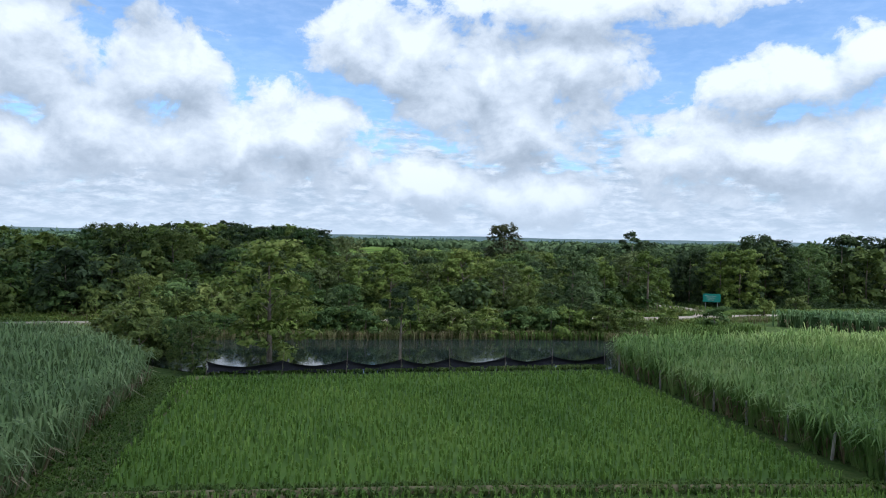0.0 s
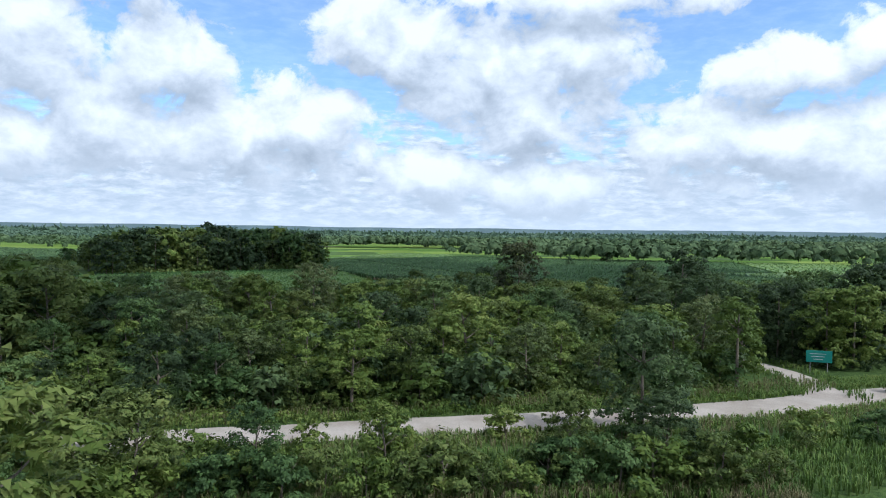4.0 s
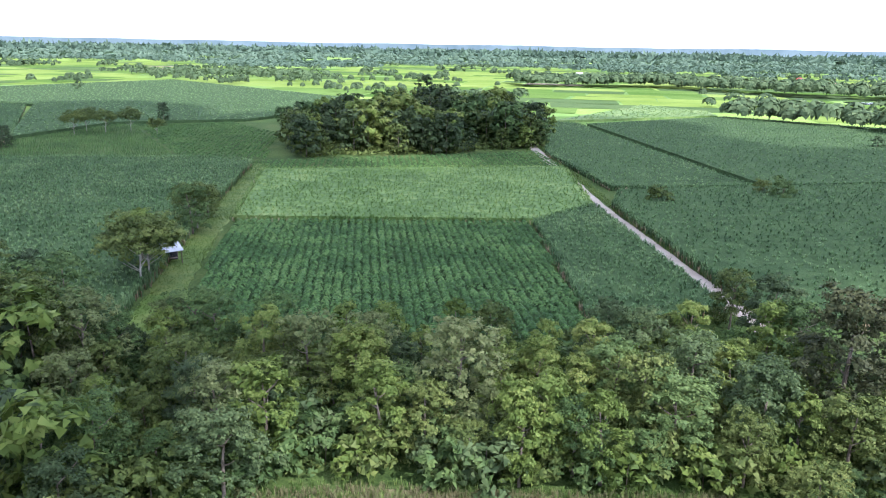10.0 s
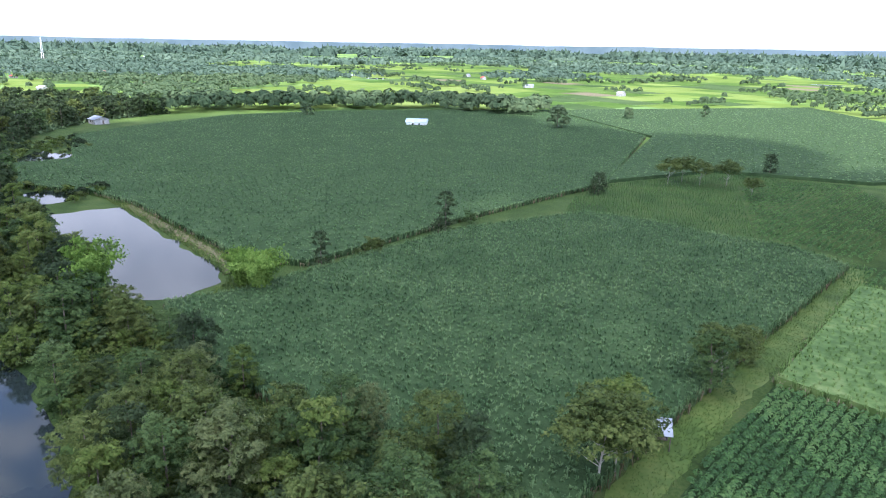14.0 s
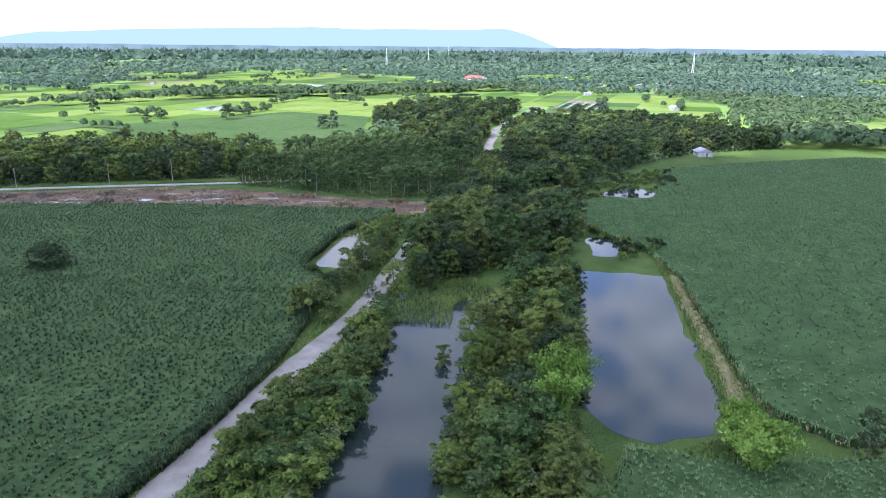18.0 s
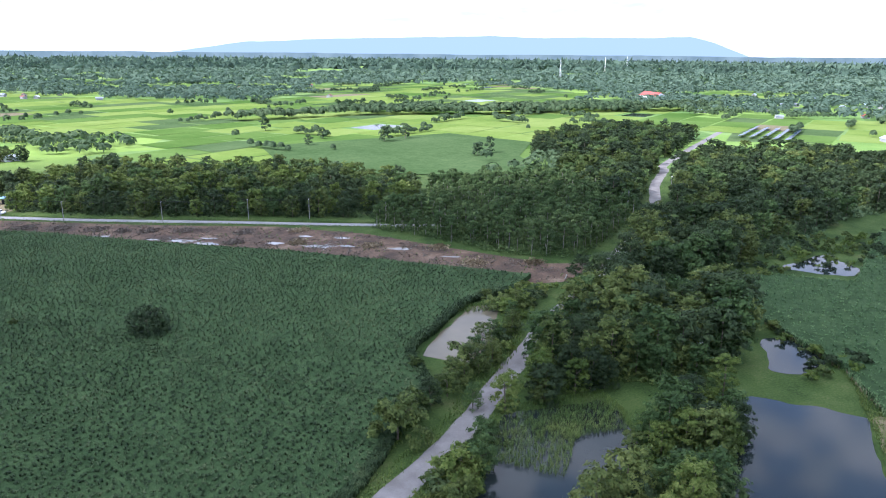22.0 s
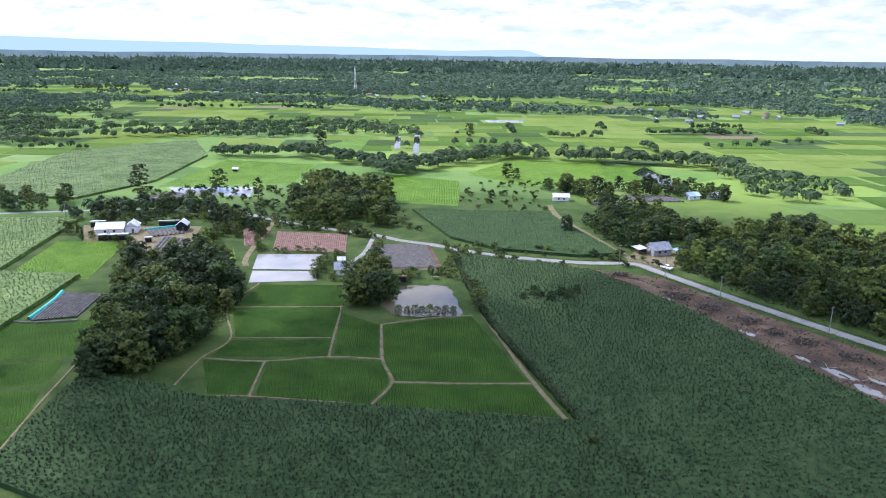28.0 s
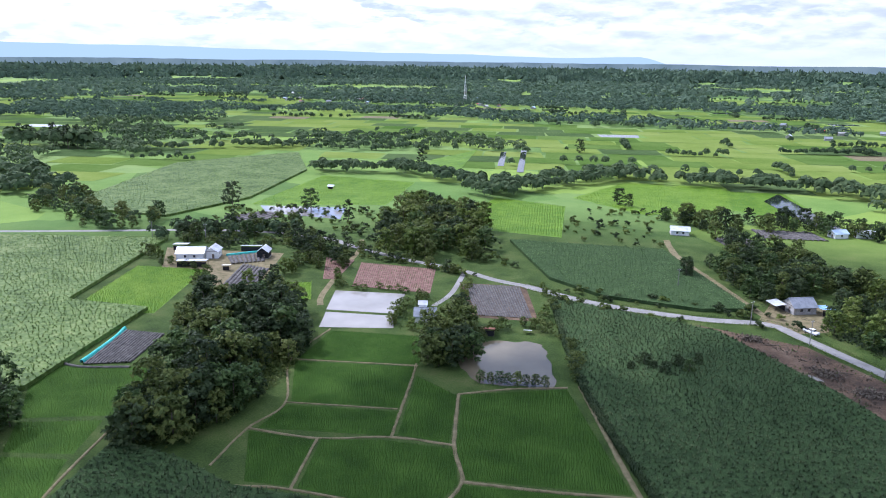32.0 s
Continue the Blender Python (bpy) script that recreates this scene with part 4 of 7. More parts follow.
verge([(-114, -84), (-83, -146), (-62, -206)], 0.0, 0.9, 0.5, 5, 1.7, CANE_SHADE_TINT, "outer leaves of the dark sugarcane beside the paddies", "cane_edge", 0.8, 0.12)

ribbon("cane_path", [(-14, 44), (-8.6, 23), (-2, -3)], 3.0, 0.02, 0.03, STRAW, "worn earth path between cane and paddy", "path", wobble=0.4, step=1.5)

# ---------------------------------------------------------------- trees
def trunk_bm(height, radius, lean, limbs, spread, seed, fork=(0.5, 0.9)):
    r = random.Random(seed)
    bm = bmesh.new()
    pts = [(lean * t * t * height * 0.3, r.uniform(-0.1, 0.1) * t, height * t) for t in (0, 0.3, 0.6, 1.0)]
    tube(bm, pts, [radius * 1.25, radius, radius * 0.75, radius * 0.35], 7)
    for k in range(limbs):
        a, t = 2 * math.pi * k / limbs + r.uniform(-0.4, 0.4), r.uniform(*fork)
        p0 = Vector((lean * t * t * height * 0.3, 0, height * t))
        d = Vector((math.cos(a), math.sin(a), r.uniform(0.6, 1.1))) * spread * r.uniform(0.6, 0.95)
        tube(bm, [p0, p0 + d * 0.5 + Vector((0, 0, -0.1)), p0 + d], [radius * 0.5, radius * 0.3, radius * 0.1], 5)
    return bm


def crown_mesh(name, lobes, leaves, size, up=0.6, fill=0.55, far=False, tuft=0.0):
    """Leaves over the skins of several uneven lobes (x, y, z, radius, flatness), gathered in tufts of the given size."""
    cs, ns = [], []
    area = sum(l[3] ** 2 for l in lobes)
    for x, y, z, rad, flat in lobes:
        n = max(8, int(leaves * rad * rad / area))
        m = max(5, int(2.6 * (rad / tuft) ** 2)) if tuft else n
        d = rng.normal(size=(m, 3))
        d /= np.linalg.norm(d, axis=1)[:, None]
        d[:, 2] = np.where(d[:, 2] < -0.35, -d[:, 2], d[:, 2])
        bump = 1 + 0.22 * np.sin(3 * d[:, 0] + x * 5) * np.cos(4 * d[:, 1] + y * 3)
        r = rad * bump * rng.uniform(fill, 1.0, m) ** 0.5 * np.where(rng.random(m) < 0.06, 1.15, 1.0)
        c = np.array((x, y, z)) + d * r[:, None] * (1, 1, flat)
        if tuft:
            own = rng.integers(m, size=n)
            off = rng.normal(size=(n, 3)) * (0.42, 0.42, 0.26) * tuft * rng.uniform(0.5, 1.2, m)[own][:, None]
            c, d = c[own] + off, d[own] + off / tuft * 0.8
        cs.append(c)
        ns.append(d + np.array((0, 0, up)) + rng.normal(size=(n, 3)) * 0.45)
    v, f = (leaf_tris if far else leaf_quads)(np.vstack(cs), np.vstack(ns), size)
    return mesh_np(name, v, f)


def lobes_round(h, rad, n, seed, flat=0.8, low=0.45):
    """Lobes inside an uneven egg that reaches from low * h to the top."""
    r = random.Random(seed)
    out = [(r.uniform(-0.15, 0.15) * rad, r.uniform(-0.15, 0.15) * rad, h - rad * 0.55, rad * 0.5, flat)]
    for k in range(n):
        a, t = 2.4 * k + r.uniform(-0.4, 0.4), low + (0.9 - low) * (k + 0.5) / n
        u = (t - low) / (1 - low)
        reach = rad * (0.55 + 0.45 * math.sin(math.pi * min(1, u * 0.9 + 0.18))) * r.uniform(0.55, 0.9)
        out.append((reach * math.cos(a), reach * math.sin(a), h * t, rad * r.uniform(0.26, 0.46), flat * r.uniform(0.75, 1.05)))
    return out


STORE = {}


def make_tree(kind, seed, h, rad, leaves, size, mat, bark=BARK, lobes=7, flat=0.8, low=0.45, limbs=4, up=0.6, tuft=0.0):
    """A tree built once, far below the copies' list; its copies share the meshes."""
    crown = crown_mesh(kind + "_crown", lobes_round(h, rad, lobes, seed, flat, low), leaves, size, up, far=bool(tuft) or kind in ("far", "dark2", "broad2", "light2", "timber", "shrub"), tuft=tuft)
    crown.materials.append(mat)
    if kind == "white":
        bm = trunk_bm(h * 0.66, 0.009 * h + 0.03, 0.3 * math.sin(seed), limbs, rad * 0.62, seed, (0.35, 0.75))
    else:
        bm = trunk_bm(h * 0.78, 0.013 * h + 0.03, 0.3 * math.sin(seed), limbs, rad * 0.6, seed)
    trunk = bpy.data.meshes.new(kind + "_trunk")
    bm.to_mesh(trunk)
    bm.free()
    trunk.materials.append(bark)
    bm = tube(bmesh.new(), [(0, 0, 0), (0.1, 0, h * 0.4), (0, 0.1, h * 0.8)], [0.016 * h, 0.012 * h, 0.006 * h], 4)
    plain = bpy.data.meshes.new(kind + "_stem")
    bm.to_mesh(plain)
    bm.free()
    STORE.setdefault(kind, []).append((crown, trunk, h, plain))


NAMES = {"broad": ("tree", "leafy green tree with a rounded crown"), "dark": ("tree", "dense dark green tree with full crown"),
         "light": ("tree", "bright green young tree with loose leaves"), "pale": ("tree", "pale flowering tree with feathery crown"),
         "tall": ("tree", "tall slender tree with an open crown"), "bush": ("bush", "low leafy green bush on rough ground"), "far": ("tree", "distant dark green tree among fields"),
         "young": ("tree", "slender young tree with yellow-green leaves"), "feather": ("tree", "spreading tree with grey-green feathery leaves"), "olive": ("tree", "tall brownish olive tree above the belt"),
         "thicket": ("bush", "dense low thicket"), "white": ("tree", "pale-stemmed tree with a flat light green crown"), "cone": ("tree", "narrow conical dark green tree"),
         "timber": ("tree", "slender plantation tree with pale foliage"), "weed": ("bush", "tangled bright green shrub on the verge"), "light2": ("tree", "leafy light green tree"), "shrub": ("bush", "low shrub"), "round": ("tree", "broad round dark tree standing in the cane")}


def plant(kind, x, y, h=None, label="", group="", z=0.0, turn=None):
    crown, trunk, full, _ = STORE[kind][int(rng.integers(len(STORE[kind])))]
    s = (h or full * rng.uniform(0.8, 1.15)) / full
    name, text = NAMES[kind]
    root = thing(name, pose(x, y, z, 0, 0, turn if turn is not None else rng.uniform(0, 360)), label or text, name, group)
    root.scale = (s * rng.uniform(0.9, 1.12), s * rng.uniform(0.9, 1.12), s)
    add("trunk" if name == "tree" else "stem", trunk, None, root)
    add("crown" if name == "tree" else "foliage", crown, None, root)
    return root


for i in range(5):
    make_tree("broad", 10 + i, 8.5 + i * 0.7, 3.1 + 0.25 * i, 8200, 0.135, (LEAF_MID, LEAF_MID, LEAF_GREEN, LEAF_MID, LEAF_GREEN)[i], lobes=24, low=0.06, tuft=0.55)
for i in range(3):
    make_tree("dark", 20 + i, 8.5 + i * 0.6, 3.3, 8200, 0.135, LEAF_DARK, lobes=22, low=0.06, tuft=0.55)
for i in range(3):
    make_tree("light", 30 + i, 7.5 + i * 0.8, 2.5, 5600, 0.135, LEAF_LIGHT, lobes=20, low=0.06, tuft=0.5)
for i in range(2):
    make_tree("young", 35 + i, 8.0 + i, 2.2, 4600, 0.14, LEAF_YELLOW, lobes=18, low=0.12, tuft=0.5)
for i in range(3):
    make_tree("pale", 40 + i, 8.5 + i, 3.3, 8000, 0.125, LEAF_PALE, lobes=24, low=0.14, tuft=0.5)
for i in range(2):
    make_tree("feather", 45 + i, 8.0 + i, 3.4, 8400, 0.115, LEAF_GREY, lobes=22, low=0.10, tuft=0.5)
make_tree("olive", 48, 13.0, 3.9, 10500, 0.15, LEAF_BROWN, lobes=30, low=0.10, tuft=0.6)
for i in range(2):
    make_tree("tall", 50 + i, 14 + i, 2.8, 3600, 0.18, LEAF_DARK, lobes=9, low=0.55, tuft=0.6)
for i in range(3):
    make_tree("bush", 60 + i, 2.6 + 0.4 * i, 1.8, 2300, 0.115, (LEAF_MID, LEAF_GREEN, LEAF_MID)[i], lobes=9, low=0.15, tuft=0.4)
for i in range(2):
    make_tree("weed", 65 + i, 2.2 + 0.4 * i, 1.6, 1900, 0.11, LEAF_LIGHT, lobes=9, low=0.12, tuft=0.4)
for i in range(4):
    make_tree("thicket", 160 + i, 3.0, 1.9, 560, 0.195, (LEAF_MID, LEAF_GREEN, LEAF_LIGHT, LEAF_GREY)[i], lobes=9, low=0.10, tuft=0.45)
make_tree("white", 70, 9.5, 4.6, 7000, 0.16, LEAF_MID, BARK_PALE, lobes=20, flat=0.6, low=0.52, limbs=9, tuft=0.6)
make_tree("round", 72, 6.0, 4.2, 6000, 0.17, LEAF_DARK, lobes=22, flat=0.9, low=0.12, tuft=0.6)
make_tree("cone", 75, 13.0, 3.0, 3600, 0.21, LEAF_DARK, lobes=18, low=0.06, tuft=0.7)
for i in range(3):
    make_tree("timber", 80 + i, 10.0 + i * 0.5, 2.3, 620, 0.42, LEAF_OLIVE, BARK_PALE, lobes=9, low=0.38)
for i in range(3):
    make_tree("dark2", 120 + i, 9 + i * 0.7, 3.5, 900, 0.42, LEAF_DARK, lobes=20, low=0.08, tuft=0.9)
    make_tree("broad2", 130 + i, 9 + i * 0.7, 3.4, 900, 0.42, (LEAF_MID, LEAF_GREEN, LEAF_MID)[i], lobes=20, low=0.08, tuft=0.9)
    make_tree("light2", 140 + i, 8 + i * 0.7, 3.1, 800, 0.42, LEAF_LIGHT, lobes=17, low=0.10, tuft=0.8)
for i in range(3):
    make_tree("dark3", 170 + i, 9 + i * 0.7, 3.6, 2400, 0.25, LEAF_DARK, lobes=24, low=0.08, tuft=0.8)
    make_tree("broad3", 175 + i, 9 + i * 0.7, 3.5, 2400, 0.25, (LEAF_MID, LEAF_GREEN, LEAF_MID)[i], lobes=24, low=0.08, tuft=0.8)
for i in range(3):
    make_tree("shrub", 150 + i, 2.6, 1.8, 130, 0.46, (LEAF_MID, LEAF_LIGHT, LEAF_DARK)[i], lobes=5, low=0.2)
for i in range(4):
    make_tree("far", 90 + i, 8.5 + i, 3.6, 420, 0.66, LEAF_FAR, lobes=10, low=0.15)


def clear_of(pts, line, gap):
    """Keeps the points that lie farther than gap from a line."""
    line = smooth_line(line, 2.0)
    d = np.sqrt(((pts[:, None] - line[None]) ** 2).sum(-1)).min(1)
    return pts[d > gap]


def mesh_arrays(me):
    v = np.empty(len(me.vertices) * 3, np.float32)
    me.vertices.foreach_get("co", v)
    n = np.empty(len(me.polygons), np.int32)
    me.polygons.foreach_get("loop_total", n)
    l = np.empty(len(me.loops), np.int32)
    me.loops.foreach_get("vertex_index", l)
    start = np.r_[0, np.cumsum(n)[:-1]]
    return v.reshape(-1, 3), [np.stack([l[start[n == k] + q] for q in range(k)], 1) for k in np.unique(n)]


def joined(name, meshes, spots, mat, label):
    """Many far trees as one object: meshes picked and turned at (x, y, turn, scale, pick)."""
    vs, fs, base = [], {}, 0
    arrays = [mesh_arrays(me) for me in meshes]
    for x, y, turn, s, pick in spots:
        v, faces = arrays[int(pick) % len(arrays)]
        c, q = math.cos(turn) * s, math.sin(turn) * s
        vs.append(v @ np.array([[c, q, 0], [-q, c, 0], [0, 0, s]], np.float32) + np.array((x, y, 0), np.float32))
        for f in faces:
            fs.setdefault(f.shape[1], []).append(f + base)
        base += len(v)
    add(name, mesh_np(name, np.vstack(vs), [np.vstack(f) for f in fs.values()]), mat, None, label, "woodland", "stuff")


def wood(poly, step, kinds, group, hmin=0, hmax=0, keep=(), join=False, hole=-0.33):
    pts = scatter(poly, step, jitter=0.42)
    for line, gap in keep:
        pts = clear_of(pts, line, gap)
    swell = np.array([noise.noise(Vector((x / 15, y / 15, 4.0))) + 0.4 * noise.noise(Vector((x / 6, y / 6, 9.0))) for x, y in pts])
    pts, swell = pts[swell > hole], swell[swell > hole]
    tall = (hmin + (hmax - hmin) * (0.5 + 0.55 * swell + rng.uniform(-0.4, 0.4, len(pts))).clip(0, 1.05))
    pick = rng.integers(len(kinds), size=len(pts))
    if join:
        for i, k in enumerate(dict.fromkeys(kinds)):
            own = np.array([kinds[p] == k for p in pick])
            mine = pts[own]
            if len(mine):
                full = STORE[k][0][2]
                spots = np.c_[mine, rng.uniform(0, 6.28, len(mine)), tall[own] / full, rng.integers(len(STORE[k]), size=len(mine))]
                tones = {}
                for q, s in enumerate(STORE[k]):
                    tones.setdefault(s[0].materials[0], []).append(q)
                for tone, picks in tones.items():
                    some = spots[np.isin(spots[:, 4], picks)]
                    if len(some):
                        joined("woodland_canopy", [s[0] for s in STORE[k]], some, tone, "leafy canopy of the " + group)
                joined("woodland_trunks", [s[3] for s in STORE[k]], spots, BARK_PALE if k == "timber" else BARK, "trunks of the " + group)
        return
    for (x, y), p, h in zip(pts, pick, tall):
        plant(kinds[p], x, y, h, group=group)


def undergrowth(poly, per, height, label, mat=LEAF_MID, size=0.22, keep=()):
    """Low leaves and saplings on the floor of a wood."""
    pts = scatter(poly, per, jitter=0.5)
    for line, gap in keep:
        pts = clear_of(pts, line, gap)
    lift = np.array([0.5 + noise.noise(Vector((x / 3, y / 3, 2.0))) for x, y in pts]).clip(0.1, 1.2)
    n = 9
    p = np.repeat(np.c_[pts, lift * height], n, 0) + rng.uniform(-1, 1, (len(pts) * n, 3)) * (0.7, 0.7, 0.0) * max(1.0, per)
    p[:, 2] *= rng.uniform(0.1, 1.0, len(p))
    v, f = leaf_tris(p, rng.normal(size=p.shape) * 0.7 + (0, 0, 0.8), size * 0.8)
    add("undergrowth", mesh_np("undergrowth", v, f), mat, None, label, "undergrowth", "stuff")


def belt(points, width):
    """A long thin polygon round a line."""
    p = np.asarray(points, float)
    way = np.gradient(p, axis=0)
    nrm = np.stack([-way[:, 1], way[:, 0]], 1) / np.linalg.norm(way, axis=1)[:, None] * width / 2
    return np.vstack([p + nrm, (p - nrm)[::-1]])


KEEP = ((ROAD_LINE, 5.2), (LANE, 2.2), (CLEARING, 7.0), ([(-30, 96), (-20, 99), (-12, 104)], 3.8), ([(29, 100), (33, 108)], 3.4), ([(20, 123), (14, 131)], 4.6))
# belt north of the road
BELT = [(-60, 64), (-40, 70), (24, 96), (24, 110), (12, 126), (-4, 152), (-20, 143), (-62, 122), (-75, 112), (-66, 95)]
MIXED = ["broad", "light", "feather", "broad", "young", "dark", "broad", "light", "young", "pale", "broad", "light"]
wood([(-38, 71), (26, 99), (27, 111), (13, 128), (-4, 152), (-20, 143), (-62, 122), (-58, 112), (-40, 100)], 4.4, MIXED, "trees along the gravel road", 4.0, 8.6, KEEP, hole=-0.8)
wood(BELT, 2.9, ["thicket"], "thickets along the gravel road", 2.0, 4.4, ((ROAD_LINE, 5.0), (LANE, 2.4), (CLEARING, 6.0), ([(20, 123), (14, 131)], 4.6), ([(29, 100), (33, 108)], 3.4)), True, hole=-0.9)
wood([(-60, 64), (-39, 71), (-41, 100), (-59, 112), (-63, 122), (-75, 112), (-66, 95)], 4.6, ["broad2", "dark2", "broad2", "light2"], "thicket beside the long pond", 5, 9, KEEP, True)
undergrowth(BELT, 0.75, 2.5, "leafy undergrowth along the gravel road", LEAF_MID, 0.16, ((ROAD_LINE, 4.2), (LANE, 2.2), (CLEARING, 7.5), ([(29, 100), (33, 108)], 3.4)))
undergrowth(belt([(-50, 68), (-21, 79), (7, 90), (22, 97)], 5), 0.5, 0.9, "bright green weeds beside the road", LEAF_LIGHT, 0.16, ((ROAD_LINE, 2.9),))
EAST = [(31, 108), (27, 125), (12, 146), (8, 158), (20, 168), (58, 156), (110, 170), (130, 165), (110, 130), (60, 116)]
wood([(34, 110), (28, 124), (16, 140), (12, 152), (20, 166), (40, 158), (54, 140), (52, 118)], 4.8, ["broad", "dark", "light", "feather"], "woodland east of the lane", 5.0, 9.5, KEEP, True)
wood([(54, 118), (56, 146), (108, 168), (130, 165), (112, 130)], 5.5, ["broad2", "dark2"], "woodland east of the lane", 6, 11, KEEP, True)
undergrowth(EAST, 1.2, 1.6, "dark undergrowth east of the lane", LEAF_DARK, 0.3, ((ROAD_LINE, 3.4), (LANE, 2.6), ([(29, 100), (33, 108)], 3.4)))
BANK = [(-72, 90.5), (-60, 121), (-76, 127), (-100, 106), (-130, 87), (-121, 75.5), (-99, 83)]
NEAR = KEEP + (([(-139, 78), (-134, 81)], 4.2), ([(-144, 104), (-139, 106)], 3.5))
wood(BANK, 4.8, ["broad", "light", "broad", "dark", "pale"], "trees between pond and cane", 4, 9, NEAR, True)
undergrowth(BANK, 0.9, 1.4, "undergrowth between pond and cane", LEAF_MID, 0.26)
STRIP = [(-212, 46), (-180, 48), (-150, 57), (-116, 73), (-131, 86), (-168, 68.5), (-196, 58)]
wood(STRIP, 4.8, ["broad3", "light", "broad3", "dark3"], "trees on the bank between the ponds", 5, 10, NEAR, True)
wood(STRIP, 2.8, ["thicket"], "thickets between the ponds", 2.0, 4.5, NEAR, True)
wood(BANK, 2.9, ["thicket"], "thickets between pond and cane", 2.0, 4.0, NEAR, True)
undergrowth(STRIP, 0.8, 1.6, "undergrowth on the bank between the ponds", LEAF_MID, 0.26)
SHRUBS = [(-168, 24), (-152, 38), (-122, 54), (-97, 65.5), (-62, 76), (-60, 64), (-96, 50), (-126, 39.5), (-155, 28)]
wood(SHRUBS, 3.4, ["bush", "weed", "bush", "weed", "bush", "light"], "shrubs between road and pond", 3.0, 5.8, ((ROAD_LINE, 4.6),))
wood(SHRUBS, 2.4, ["thicket"], "thickets between road and pond", 1.8, 3.8, ((ROAD_LINE, 4.0),), True)
wood([(-163, 27), (-184, 21), (-196, 30), (-190, 36), (-168, 27), (-152, 33)], 4.0, ["broad", "dark", "light"], "shrubs between road and pond", 5, 8.5, ((ROAD_LINE, 4.2),))
undergrowth(SHRUBS, 0.8, 1.4, "leafy growth between road and pond", LEAF_MID, 0.24, ((ROAD_LINE, 2.8),))
VERGE_S = [(-160, 17), (-127, 31), (-97, 42), (-40, 62), (-38, 58), (-97, 37), (-127, 27), (-158, 13)]
undergrowth(VERGE_S, 0.7, 1.0, "green weeds between road and cane", LEAF_LIGHT, 0.2, ((ROAD_LINE, 2.6),))
# big wood along the road, west
WEST = [(-184, 21), (-206, 47), (-240, 40), (-266, 10), (-300, 14), (-330, 0), (-312, -28), (-252, -6), (-214, 7)]
wood(WEST, 5.4, ["dark3", "broad3", "dark3", "broad3"], "large trees west of the ponds", 6, 13, ((ROAD_LINE, 4.2),), True)
undergrowth(WEST, 1.4, 2.2, "undergrowth west of the ponds", LEAF_MID, 0.4, ((ROAD_LINE, 2.8),))
FARWEST = [(-330, 0), (-300, 16), (-380, 12), (-430, 24), (-480, 60), (-560, -10), (-560, -60), (-520, -100), (-473, -104), (-393, -66), (-344, -38)]
wood(FARWEST, 6.2, ["dark2", "broad2", "dark2"], "woodland along the far road", 5, 12, ((ROAD_LINE, 5.6),), True)
wood([(-322, -44), (-372, -70), (-440, -104), (-473, -118), (-600, -162), (-600, -230), (-470, -190), (-380, -120)], 6.6, ["broad2", "dark2"], "woodland south of the far road", 7, 12, KEEP, True)
undergrowth(FARWEST, 2.6, 3.0, "undergrowth along the far road", LEAF_FAR, 0.9, ((ROAD_LINE, 3.0),))
wood([(-384, -122), (-412, -148), (-424, -180), (-478, -222), (-560, -238), (-600, -232), (-470, -186)], 6.4, ["dark2", "broad2", "dark2"], "dark woods beside the far cane", 6, 11, KEEP, True)
sheet("far_cane_field", [(-300, -206), (-330, -172), (-382, -134), (-420, -186), (-482, -228), (-476, -308), (-322, -330), (-290, -250)], 0.42, FIELD_CANE, "smooth green cane field beyond the plantation", "field")
# plantation and woods behind the cleared soil
PLANT = [(-262, -24), (-246, -42), (-243, -75), (-236, -96), (-248, -112), (-270, -100), (-300, -140), (-365, -118), (-372, -70), (-318, -40)]
wood(PLANT, 4.4, ["timber"], "plantation of slender trees", 7.0, 10, KEEP + ((SIDE_ROAD, 3.2),), True)
undergrowth(PLANT, 1.5, 3.4, "undergrowth of the plantation", LEAF_OLIVE, 0.5, ((SIDE_ROAD, 3.0),))
SOUTHWOOD = [(-147, -214), (-170, -182), (-210, -146), (-242, -117), (-264, -104), (-300, -145), (-290, -200), (-262, -240), (-205, -295), (-160, -270)]
wood(SOUTHWOOD, 6.0, ["dark2", "broad2", "dark2", "broad2", "light2"], "dark woods behind the side road", 4, 10, ((SIDE_ROAD, 6), ([(-225, -282), (-286, -284)], 11)), True)
undergrowth(SOUTHWOOD, 2.2, 2.4, "undergrowth behind the side road", LEAF_DARK, 0.6, ((SIDE_ROAD, 4),))
# northern grove
GROVE = [(-127, 235), (-98, 262), (-76, 294), (-88, 326), (-118, 352), (-150, 340), (-158, 296), (-152, 258)]
wood(GROVE, 5.2, ["dark2", "broad2", "dark2", "broad2", "light2"], "dark grove beyond the cassava", 5, 14, (), True)
wood([(-150, 280), (-152, 330), (-200, 352), (-206, 312)], 6.0, ["broad2", "dark2"], "low trees west of the grove", 3, 7, (), True)
undergrowth(GROVE, 2.2, 3.0, "undergrowth of the dark grove", LEAF_MID, 0.7)
